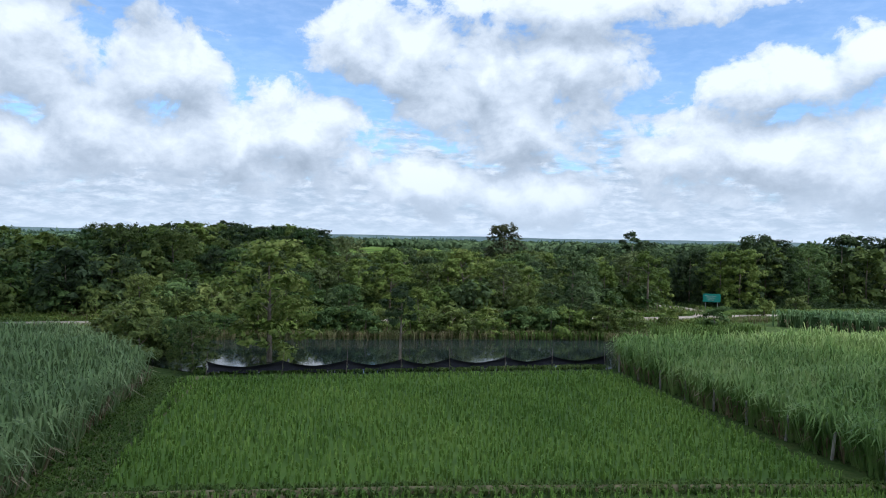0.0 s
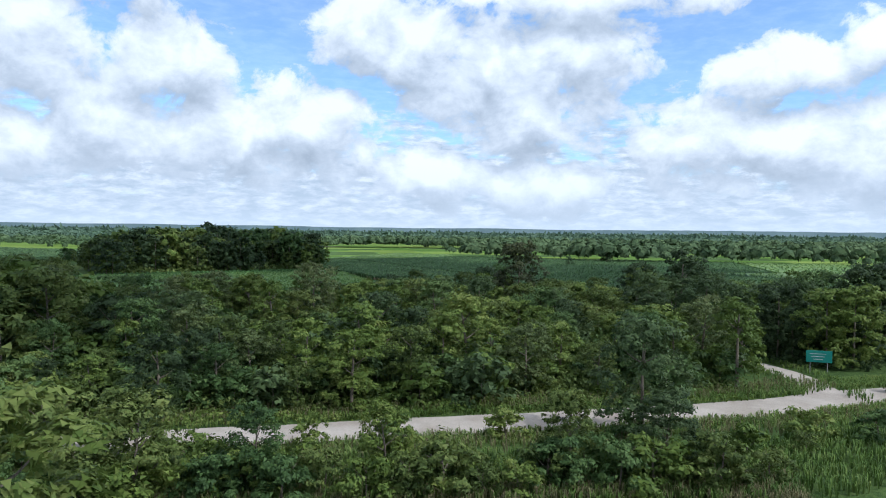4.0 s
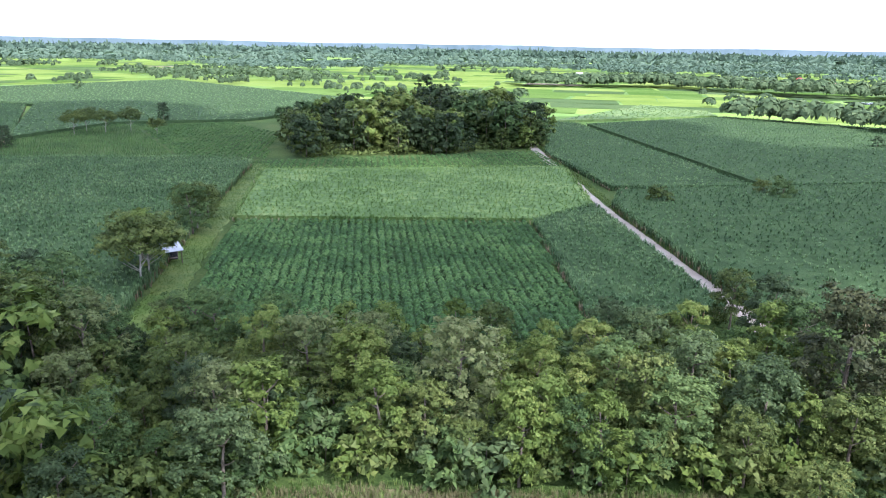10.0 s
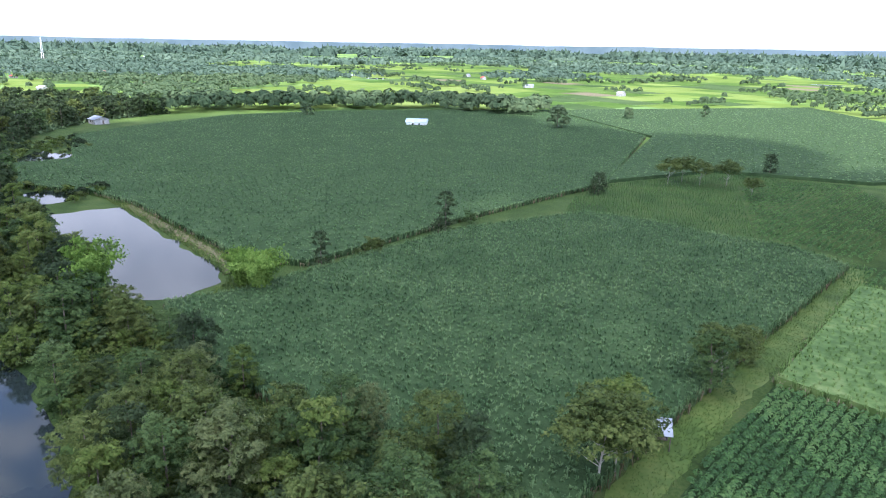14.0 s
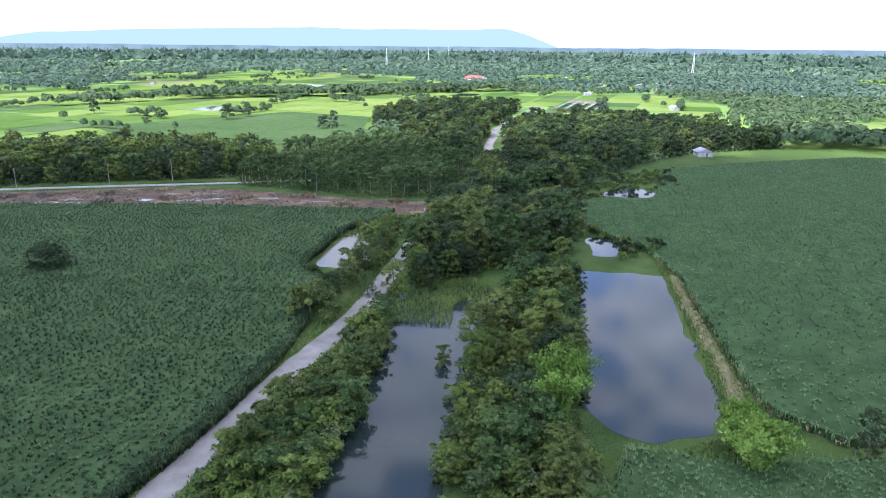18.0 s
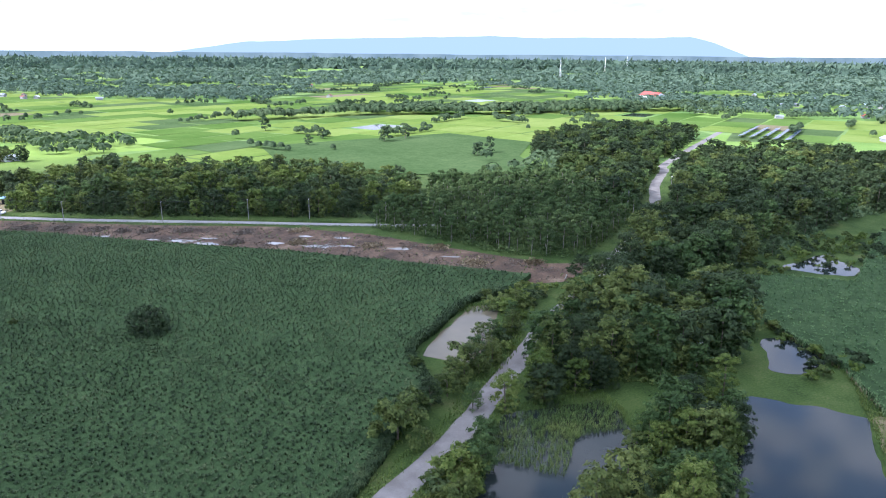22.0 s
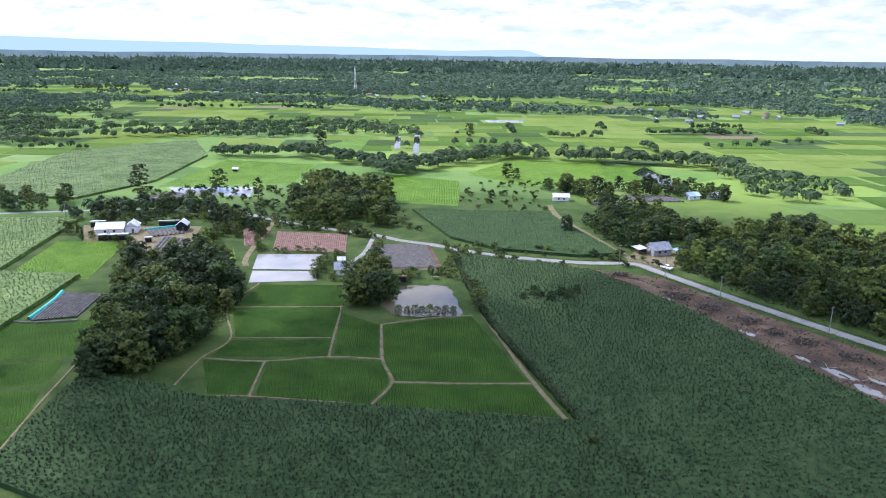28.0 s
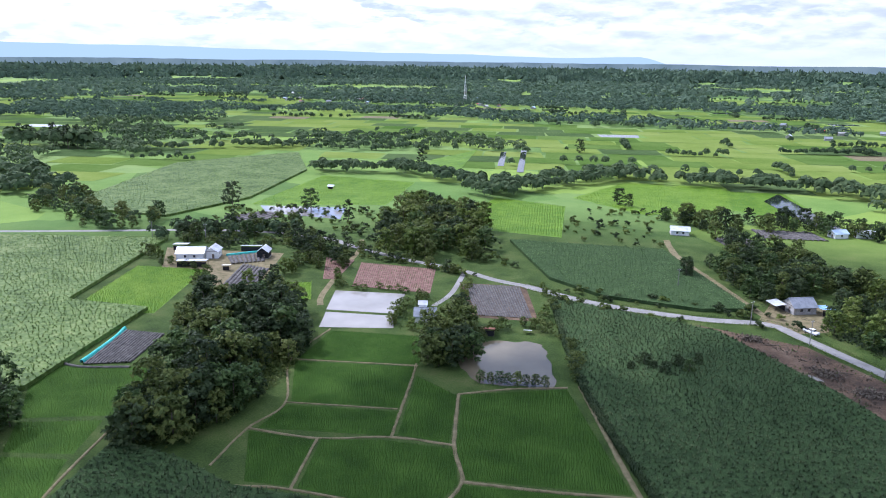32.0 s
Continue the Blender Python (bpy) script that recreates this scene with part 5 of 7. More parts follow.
# scrub on the open ground between the fields
for name, poly, step in (("round the muddy pond", [(-166, 14), (-176, 16), (-200, 8), (-214, -4), (-236, -12), (-226, -18), (-208, -14), (-188, 9), (-172, 10)], 3.0),
                         ("west of the ponds", [(-222, 60), (-240, 66), (-262, 22), (-290, 26), (-330, 44), (-372, 30), (-340, 12), (-300, 16), (-262, 12), (-246, 40)], 4.2),
                         ("round the hamlet", [(-30, -226), (20, -236), (60, -250), (110, -246), (112, -226), (60, -236), (42, -232), (-20, -232)], 3.8),
                         ("behind the hamlet", [(-40, -240), (20, -250), (60, -268), (130, -262), (140, -300), (60, -330), (20, -300), (-20, -292)], 6.5),
                         ("along the side road", [(-60, -206), (-112, -206), (-140, -214), (-130, -228), (-80, -224), (-60, -230)], 4.6),
                         ("south of the far farm", [(-92, -300), (-40, -300), (-46, -380), (-120, -400), (-84, -350)], 8.0)):
    wood(poly, step, ["shrub"], "scrub " + name, 0.8, 3.0, ((SIDE_ROAD, 3.5), (ROAD_LINE, 3.6)), True)
# hamlet
HAM = [(6, -82), (-4, -84), (-8, -98), (-8, -121), (-2, -146), (13, -166), (26, -172), (43, -166), (52, -152), (32, -128), (21, -100)]
wood(HAM, 5.0, ["dark2", "broad2", "dark2", "broad2"], "dark trees beside the paddies", 5, 12.5, (), True)
wood([(8, -80), (-2, -80), (2, -92), (14, -94)], 4.0, ["dark2", "broad2"], "dark trees beside the paddies", 5, 9, (), True)
undergrowth(HAM, 1.3, 2.0, "undergrowth beside the paddies", LEAF_MID, 0.45)
wood([(-40, -138), (-34, -158), (-36, -186), (-46, -168), (-56, -142)], 4.6, ["dark2", "broad2"], "trees by the hamlet pond", 7, 10.5, (), True)
wood([(20, -240), (42, -287), (49, -350), (-7, -307), (-24, -250), (0, -238)], 7.6, ["dark2", "broad2", "light2", "broad2"], "trees behind the hamlet", 8, 12.5, (), True)
wood([(26, -50), (36, -82), (62, -97), (60, -60)], 6, ["dark2", "broad2"], "trees beside the paddy", 8, 11, (), True)
wood([(-98, -262), (-120, -300), (-112, -330), (-150, -300), (-160, -262), (-132, -235)], 5.6, ["dark2", "broad2"], "trees along the earth track", 5, 9,
     (([(-133, -216), (-115, -254), (-98, -291), (-92, -318)], 4),), True)
wood(belt([(-84, -365), (-110, -350), (-150, -372), (-190, -360)], 22), 7, ["broad2", "dark2"], "trees round the far farm", 5, 10, (), True)
wood(belt([(120, -236), (80, -262), (50, -240), (30, -215)], 16), 6, ["dark2", "broad2"], "garden trees of the hamlet", 4, 9, (), True)
wood(belt([(255, -290), (225, -262), (180, -245), (150, -250)], 30), 8, ["far", "broad2"], "trees along the eastern track", 4, 9, (), True)
for k, x, y, h in (("round", -136.5, -50, 6.8), ("cone", -175, 147.5, 10.0), ("dark", -172, 145, 4.5), ("cone", -151.5, 116.5, 8.0), ("bush", -160, 128, 3.6), ("bush", -157, 124.5, 2.4), ("bush", -180, 155, 3.2), ("dark", -211, 205, 6.5), ("dark", -208, 202, 5), ("white", -75, 135.8, 9.6), ("white", -76.5, 138.5, 9.0),
                   ("light", -80.5, 141, 9.0), ("broad", -90, 159, 8.5), ("white", -92, 162, 8.0), ("broad", -96.5, 169, 6), ("pale", -57, 114.5, 9.5), ("pale", -79, 101, 11.0), ("broad", -63, 112.5, 11.2), ("pale", -25, 124, 10.2),
                   ("broad", -70, 108, 9.5), ("young", -13, 122, 7.5), ("young", -28, 117, 8), ("feather", -35, 108, 7.0), ("young", -18, 119, 6.5), ("olive", 2, 137.5, 13.2),
                   ("light", -33, 121.5, 8.6), ("tall", -156, 360, 19), ("dark", -240, -8, 9), ("dark", 140, -300, 15), ("broad", 95, -309, 13), ("cone", 96, -470, 17),
                   ("dark", 4, -623, 13), ("dark", -60, -397, 10), ("dark", -66, -392, 8), ("broad", -99, -357, 12), ("cone", 63, -292, 12), ("far", -404, -299, 12), ("far", -427, -303, 12),
                   ("far", -350, -315, 8), ("far", -379, -341, 9), ("far", -374, -414, 12), ("far", -417, -208, 11), ("far", -402, -205, 9), ("far", -371, 262, 13), ("far", -414, 328, 8),
                   ("far", -417, 383, 9), ("far", -450, 138, 9), ("far", 38, 393, 10), ("far", 18, 350, 5), ("bush", -28, 222, 4), ("bush", -6, 240, 5), ("bush", -10, 243, 4)):
    plant(k, x, y, h)


def far_wood(name, poly, step, size, label):
    """Distant trees, joined: clumps of large leaf masses."""
    pts = scatter(poly, step, jitter=0.5)
    keep = rng.random(len(pts)) < 0.8
    pts = pts[keep]
    n = 60
    p = np.repeat(pts, n, 0)
    h = size * rng.uniform(0.7, 1.25, len(pts)).repeat(n)
    d = rng.normal(size=(len(p), 3))
    d /= np.linalg.norm(d, axis=1)[:, None]
    d[:, 2] = np.abs(d[:, 2]) * 1.0 - 0.35
    c = np.c_[p, h * 0.58] + d * (h * 0.42)[:, None] * rng.uniform(0.7, 1.0, len(p))[:, None]
    v, f = leaf_tris(c, d + (0, 0, 0.4), size * 0.14)
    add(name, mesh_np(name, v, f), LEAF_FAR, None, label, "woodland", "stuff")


HEDGE_LINES = (([(23, -383), (-15, -450), (-48, -490), (-87, -484), (-157, -488), (-215, -470)], 26, 11), ([(167, -431), (113, -454), (46, -428), (12, -408)], 26, 10),
                          ([(410, -470), (346, -480), (303, -520), (255, -540)], 18, 9), ([(-391, -507), (-521, -497), (-651, -420), (-800, -400)], 24, 11),
                          ([(-39, 443), (13, 428), (39, 400), (140, 425), (300, 440)], 26, 11), ([(-543, -523), (-646, -417), (-743, -381), (-900, -300)], 40, 12),
                          ([(-235, 671), (-117, 740), (-13, 680), (182, 690), (400, 640)], 60, 12), ([(-495, 40), (-510, 110), (-515, 224), (-450, 285)], 46, 12),
                          ([(480, -437), (450, -459), (410, -453)], 16, 18), ([(259, -297), (291, -284), (330, -330)], 30, 11), ([(130, -227), (108, -250), (70, -262)], 14, 7))
for line, width, size in HEDGE_LINES:
    far_wood("tree_line", belt(line, width), 7, size, "distant line of dark trees between fields")
# ---------------------------------------------------------------- far fields and woods
CORE = [(-484, 520), (-225, 432), (-105, 375), (-90, 498), (13, 450), (165, 430), (205, 300), (150, 200), (120, 100), (105, 0), (80, -60), (212, -78), (232, -200), (296, -260), (292, -420), (240, -520),
        (20, -480), (-60, -492), (-180, -482), (-195, -370), (-215, -300), (-310, -200), (-385, -122), (-600, -235), (-660, -190), (-645, -20), (-500, 60), (-490, 300)]


VILLAGES = ((430, -1230, 190, 60), (-230, -930, 60, 50), (-560, -1000, 110, 60), (-1080, -130, 160, 120), (-1650, -380, 300, 160))


def wooded(x, y):
    """Above nought: woodland; below: fields."""
    r = math.hypot(x + 100, y)
    f = noise.noise(Vector((x / 330, y / 210, 0.7))) + 0.45 * noise.noise(Vector((x / 90, y / 60, 3.0)))
    f += sum(0.5 * math.exp(-((x - a) / (1.3 * w)) ** 2 - ((y - b) / (1.6 * v)) ** 2) for a, b, w, v in VILLAGES)
    f -= 3.0 * math.exp(-((x + 690) / 75) ** 2 - ((y + 145) / 55) ** 2)
    f -= 1.6 * math.exp(-((x + 450) / 150) ** 4 - ((y + 350) / 170) ** 4)
    f -= 1.3 * math.exp(-((x + 850) / 240) ** 4 - ((y + 680) / 130) ** 4)
    f += 0.75 * math.exp(-((x + 850) / 260) ** 2 - ((y + 90) / 190) ** 2)
    return f - (0.44 - 0.62 * min(1.0, max(0.0, (r - 650) / 800))) - (0.16 if y > 250 else 0.0)


PARCELS = {"bright_rice_parcels": (FIELD_RICE, []), "green_rice_parcels": (FIELD_GREEN, []), "cane_parcels": (FIELD_CANE, []), "pale_crop_parcels": (FIELD_GREEN, []), "fallow_parcels": (BUND, []),
           "flooded_parcels": (WATER, [])}
hedge = []
c14, s14 = math.cos(radians(14)), math.sin(radians(14))
for gx in range(-30, 31):
    for gy in range(-50, 51):
        w, d = 52.0, 34.0
        cx, cy = gx * w * 1.04 + 17 * math.sin(gy * 1.7), gy * d * 1.05
        x, y = -100 + cx * c14 - cy * s14, cx * s14 + cy * c14
        r = math.hypot(x + 100, y)
        if r > 1650 or wooded(x, y) > 0.0 or inside(CORE, np.array([(x, y)]))[0]:
            continue
        u = 0.5 + 1.05 * noise.noise(Vector((x / 210, y / 130, 6.3))) + rng.uniform(-0.17, 0.17)
        u = 0.95 if rng.random() < 0.04 else min(0.98, max(0.0, u)) if rng.random() < 0.985 else 0.99
        name = ("bright_rice_parcels" if u < 0.36 else "green_rice_parcels" if u < 0.54 else "cane_parcels" if u < 0.74 else "pale_crop_parcels" if u < 0.88
                else "fallow_parcels" if u < 0.90 else "bright_rice_parcels" if u < 0.985 else "flooded_parcels")
        corners = []
        k = 0.40 if name == "flooded_parcels" else 0.5
        for sx, sy in ((-1, -1), (1, -1), (1, 1), (-1, 1)):
            px, py = cx + sx * w * k + rng.uniform(-2, 2), cy + sy * d * k + rng.uniform(-1, 1)
            corners.append((-100 + px * c14 - py * s14, px * s14 + py * c14, 0.05 + 0.25 * rng.random() if name != "flooded_parcels" else 0.03))
        PARCELS[name][1].extend(corners)
        if rng.random() < 0.14:
            a, b = (corners[0], corners[1]) if rng.random() < 0.6 else (corners[1], corners[2])
            for t in np.linspace(0, 1, rng.integers(5, 13)):
                hedge.append((a[0] + (b[0] - a[0]) * t, a[1] + (b[1] - a[1]) * t))
        elif rng.random() < 0.08:
            hedge.append((x + rng.uniform(-20, 20), y + rng.uniform(-12, 12)))
for name, (mat, corners) in PARCELS.items():
    v = np.array(corners)
    add(name, mesh_np(name, v, [np.arange(len(v)).reshape(-1, 4)]), mat, None, "distant patchwork of " + name.replace("_", " "), "field", "stuff")


def masses(name, pts, size, n, wide, leaf, label, mat=LEAF_FAR):
    """Distant trees joined: each a heap of leaf masses."""
    p = np.repeat(pts, n, 0)
    h = (size * rng.uniform(0.55, 1.25, len(pts))).repeat(n)
    d = rng.normal(size=(len(p), 3))
    d /= np.linalg.norm(d, axis=1)[:, None]
    d[:, 2] = np.abs(d[:, 2]) * 1.1 - 0.45
    flat = h * wide
    c = np.c_[p, h * 0.55] + d * np.stack([flat, flat, h * 0.45], 1) * rng.uniform(0.75, 1.0, len(p))[:, None]
    v, f = leaf_tris(c, d + (0, 0, 0.5), size * leaf)
    add(name, mesh_np(name, v, f), mat, None, label, "woodland", "stuff")


hedge = np.array(hedge) + rng.uniform(-1.5, 1.5, (len(hedge), 2))
near = np.hypot(hedge[:, 0] + 100, hedge[:, 1]) < 750
masses("hedge_trees", hedge[near], 8.0, 90, 0.40, 0.115, "single dark green trees and hedges between the fields")
masses("hedge_trees", hedge[~near], 7.5, 22, 0.42, 0.24, "distant single trees and hedges between the fields")
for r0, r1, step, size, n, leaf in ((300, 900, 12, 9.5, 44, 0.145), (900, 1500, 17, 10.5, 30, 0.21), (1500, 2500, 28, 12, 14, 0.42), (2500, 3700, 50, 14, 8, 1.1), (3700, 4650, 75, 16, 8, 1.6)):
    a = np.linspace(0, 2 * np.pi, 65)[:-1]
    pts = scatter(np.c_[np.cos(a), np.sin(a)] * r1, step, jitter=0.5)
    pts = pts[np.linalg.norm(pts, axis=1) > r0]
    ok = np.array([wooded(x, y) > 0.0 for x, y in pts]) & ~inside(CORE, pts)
    masses("far_woods", pts[ok], size, n, 0.42 + 0.0006 * r0, leaf, "distant woodland reaching to the horizon", LEAF_HAZE_TINT if r0 > 800 else LEAF_FAR)

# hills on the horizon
# Distance haze is put into a glowing, unlit hill colour.
def painted_haze_hill(name, colour):
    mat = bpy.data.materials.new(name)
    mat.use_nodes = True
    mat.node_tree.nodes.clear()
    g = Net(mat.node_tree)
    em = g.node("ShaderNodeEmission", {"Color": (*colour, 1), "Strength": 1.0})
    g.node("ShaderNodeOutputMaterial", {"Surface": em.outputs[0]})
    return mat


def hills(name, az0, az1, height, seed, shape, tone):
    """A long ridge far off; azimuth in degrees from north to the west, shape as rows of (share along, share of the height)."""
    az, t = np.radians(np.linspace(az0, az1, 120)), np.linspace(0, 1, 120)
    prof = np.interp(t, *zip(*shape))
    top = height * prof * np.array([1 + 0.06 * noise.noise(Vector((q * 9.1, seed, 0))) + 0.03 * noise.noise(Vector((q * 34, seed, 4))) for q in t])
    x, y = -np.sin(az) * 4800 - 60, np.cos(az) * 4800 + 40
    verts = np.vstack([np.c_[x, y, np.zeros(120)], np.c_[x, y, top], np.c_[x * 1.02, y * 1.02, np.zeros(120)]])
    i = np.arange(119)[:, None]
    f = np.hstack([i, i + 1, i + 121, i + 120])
    add(name, mesh_np(name, verts, [f, f + 120]), tone, None, "range of hills on the horizon, blue haze painted in", "hills", "structure")


# Both ridges stand equally far; only the painted haze differs.
hills("backdrop_hills_west", 113, 158, 170, 1.0, ((0, 0.25), (0.06, 0.75), (0.10, 1.0), (0.3, 0.93), (0.45, 1.0), (0.7, 0.85), (0.85, 0.7), (1, 0.2)), painted_haze_hill("painted_haze_west", (0.33, 0.45, 0.53)))
hills("backdrop_hills_south", 182.5, 262, 140, 5.0, ((0, 0.25), (0.03, 0.68), (0.10, 0.60), (0.2, 0.72), (0.36, 0.82), (0.5, 0.9), (0.62, 1.0), (0.8, 0.95), (1, 0.5)), painted_haze_hill("painted_haze_south", (0.47, 0.65, 0.74)))
# The forest rim glows unlit, with blue haze put into its colour.
RIM = bpy.data.materials.new("painted_haze_forest")
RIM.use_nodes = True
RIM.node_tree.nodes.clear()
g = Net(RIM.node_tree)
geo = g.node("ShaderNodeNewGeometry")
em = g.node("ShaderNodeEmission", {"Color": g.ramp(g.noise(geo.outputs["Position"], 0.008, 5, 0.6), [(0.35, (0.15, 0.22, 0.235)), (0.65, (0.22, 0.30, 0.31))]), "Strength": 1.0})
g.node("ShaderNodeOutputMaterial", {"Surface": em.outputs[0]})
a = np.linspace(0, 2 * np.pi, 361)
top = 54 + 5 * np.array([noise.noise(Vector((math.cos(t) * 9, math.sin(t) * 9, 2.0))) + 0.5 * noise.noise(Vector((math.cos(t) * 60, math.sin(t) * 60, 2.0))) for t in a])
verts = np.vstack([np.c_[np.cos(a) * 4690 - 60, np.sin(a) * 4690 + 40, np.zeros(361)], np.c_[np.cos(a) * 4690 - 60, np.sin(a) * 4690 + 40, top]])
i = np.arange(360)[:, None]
add("backdrop_rim", mesh_np("backdrop_rim", verts, [np.hstack([i, i + 1, i + 362, i + 361])]), RIM, None, "forest along the horizon, blue haze painted in", "forest", "structure")

# ---------------------------------------------------------------- unseen clouds overhead, added between the sun and the fields for shade
def cumulus(label, area, step, base=900.0, skip=()):
    """An unseen low cumulus cloud of many puffs, placed so that its shadow lies over the given area."""
    shift = np.array((SUN_DIR.x, SUN_DIR.y)) / SUN_DIR.z * base
    bm = bmesh.new()
    for x, y in scatter(area, step, jitter=0.4):
        if any(math.hypot(x - a, y - b) < r for a, b, r in skip):
            continue
        r = step * rng.uniform(0.75, 1.05)
        bmesh.ops.create_icosphere(bm, subdivisions=2, radius=1.0, matrix=Matrix.LocRotScale((x + shift[0], y + shift[1], base + rng.uniform(0, 0.8) * r), Euler((0, 0, rng.uniform(0, 6))), (r, r, r * 0.7)))
    for v in bm.verts:
        v.co += v.normal * 6.0 * noise.noise(v.co / 18)
    me = bpy.data.meshes.new("shade_cloud")
    bm.to_mesh(me)
    bm.free()
    for f in me.polygons:
        f.use_smooth = True
    add("shade_cloud", me, CLOUD, None, label, "cloud", "structure")


# Outlines and gaps are set by the ground meant to lie in shade.
cumulus("unseen broad cumulus cloud added to shade the fields", [(-120, -180), (-62, -160), (-22, -132), (-10, -100), (-14, -40), (-20, 10), (-56, 44), (-64, 78), (-52, 106), (-40, 135), (-12, 170), (40, 190), (70, 290), (-60, 370), (-180, 370), (-200, 280),
         (-260, 290), (-470, 270), (-480, 90), (-400, 10), (-310, -40), (-258, -100), (-212, -165), (-155, -205)], 46, 900, ((-95, 225, 30), (-190, 190, 26), (-130, -205, 30)))
cumulus("unseen small cumulus cloud added to shade the first paddies", [(-70, -30), (60, -30), (26, 52), (14, 60), (-30, 56), (-70, 50)], 30, 900)


# ---------------------------------------------------------------- buildings
def slab(name, corners, thick, mat, parent, label=""):
    """A roof panel: four corners, given a thickness downwards."""
    bm = bmesh.new()
    top = [bm.verts.new(c) for c in corners]
    low = [bm.verts.new(Vector(c) - Vector((0, 0, thick))) for c in corners]
    bm.faces.new(top)
    bm.faces.new(low[::-1])
    for i in range(len(top)):
        j = (i + 1) % len(top)
        bm.faces.new((top[i], low[i], low[j], top[j]))
    bmesh.ops.recalc_face_normals(bm, faces=bm.faces)
    ob = part(name, bm, mat, parent, label)
    return ob


def corrugate(parent, corners, mat):
    """Standing seams along a roof panel, from eave to ridge."""
    a, b, c, d = [Vector(p) for p in corners]
    n = max(3, int((b - a).length / 0.9))
    bm = bmesh.new()
    for i in range(1, n):
        p, q = a.lerp(b, i / n), d.lerp(c, i / n)
        way = q - p
        m = Matrix.Translation((p + q) / 2 + Vector((0, 0, 0.03))) @ way.to_track_quat("X", "Z").to_matrix().to_4x4()
        box(bm, (way.length * 0.98, 0.06, 0.05), m)
    part("roof_seams", bm, mat, parent)


def gable_house(name, x, y, turn, w, d, h, rise, roof, wall, label, over=0.5, open_sides=False, windows=2, posts=True, far=False, category="house"):
    """A building with a gabled roof; w runs along the ridge."""
    root = thing(name, pose(x, y, 0, 0, 0, turn), label, category)
    W, D = w / 2 + over, d / 2 + over
    drop = rise * over / (d / 2)
    panels = [[(-W, -D, h - drop), (W, -D, h - drop), (W, 0, h + rise), (-W, 0, h + rise)], [(W, D, h - drop), (-W, D, h - drop), (-W, 0, h + rise), (W, 0, h + rise)]]
    for p in panels:
        ob = slab("roof_panel", p, 0.07, roof, root)
        if not far:
            corrugate(ob, p, roof)
    if open_sides:
        for sx in (-1, 1):
            for sy in (-1, 1):
                part("post", boxed((0.14, 0.14, h), Matrix.Translation((sx * (w / 2 - 0.1), sy * (d / 2 - 0.1), h / 2)), 0.01), WOOD, root)
        part("back_wall", boxed((w - 0.3, 0.05, h * 0.75), Matrix.Translation((0, d / 2 - 0.2, h * 0.4)), 0.01), DARK, root)
    else:
        bm = bmesh.new()
        box(bm, (w, d, h), Matrix.Translation((0, 0, h / 2)))
        for s in (-1, 1):
            tri = [bm.verts.new((s * w / 2, -d / 2, h)), bm.verts.new((s * w / 2, d / 2, h)), bm.verts.new((s * w / 2, 0, h + rise - 0.08))]
            bm.faces.new(tri if s > 0 else tri[::-1])
        part("wall", bm, wall, root)
        if not far:
            for s in (-1, 1):
                part("gable_board", boxed((0.06, d * 0.96, 0.14), Matrix.Translation((s * (w / 2 + 0.03), 0, h - 0.08)), 0.01), WOOD, root)
            for k in range(windows):
                px = -w / 2 + (k + 1) * w / (windows + 1)
                for s in (-1, 1):
                    win = part("window", boxed((0.95, 0.08, 1.0), Matrix.Translation((px, s * (d / 2 + 0.02), h * 0.55)), 0.01), WOOD, root)
                    part("pane", boxed((0.8, 0.04, 0.85), Matrix.Translation((px, s * (d / 2 + 0.055), h * 0.55))), GLASS, win)
            door = part("door", boxed((0.06, 0.95, 2.0), Matrix.Translation((w / 2 + 0.02, 0.6, 1.0)), 0.01), WOOD, root)
            part("handle", boxed((0.05, 0.04, 0.12), Matrix.Translation((w / 2 + 0.07, 0.95, 1.0))), TIN, door)
        if not far:
            part("floor_plinth", boxed((w + 0.5, d + 0.5, 0.16), Matrix.Translation((0, 0, 0.08)), 0.02), CONCRETE, root)
    part("ridge_cap", boxed((2 * W, 0.3, 0.06), Matrix.Translation((0, 0, h + rise + 0.01)), 0.01), roof, root)
    return root


def lean_to(name, x, y, turn, w, d, h0, h1, roof, label, category="shed", backed=True):
    """A single-pitch tin roof on posts."""
    root = thing(name, pose(x, y, 0, 0, 0, turn), label, category)
    p = [(-w / 2, -d / 2, h0), (w / 2, -d / 2, h0), (w / 2, d / 2, h1), (-w / 2, d / 2, h1)]
    ob = slab("roof_sheet", p, 0.05, roof, root)
    corrugate(ob, p, roof)
    for sx in (-1, 1):
        for sy, hh in ((-1, h0), (1, h1)):
            part("post", boxed((0.11, 0.11, hh - 0.06), Matrix.Translation((sx * (w / 2 - 0.25), sy * (d / 2 - 0.25), (hh - 0.06) / 2)), 0.01), WOOD, root)
    if backed:
        part("back_wall", boxed((w - 0.6, 0.05, h1 * 0.7), Matrix.Translation((0, d / 2 - 0.32, h1 * 0.4))), DARK, root)
        part("bench", boxed((w - 0.9, 0.6, 0.08), Matrix.Translation((0, d / 2 - 0.75, 0.5)), 0.01), WOOD, root)
    return root


# the hut in the northern fields
lean_to("field_hut", -80.6, 145.6, 62, 3.2, 2.8, 2.0, 2.7, TIN_DULL, "small open field hut with a bright tin roof", "hut")
# hamlet
gable_house("farmhouse", -26.5, -176.5, 20, 6.5, 5.5, 2.7, 1.7, TIN_GREY, WHITE, "small farmhouse with a steep grey roof")
gable_house("roof_lantern_house", -24.0, -180.5, 20, 2.6, 2.2, 4.2, 0.8, TIN, WHITE, "narrow raised annexe with a pale tin roof", 0.3, windows=1)
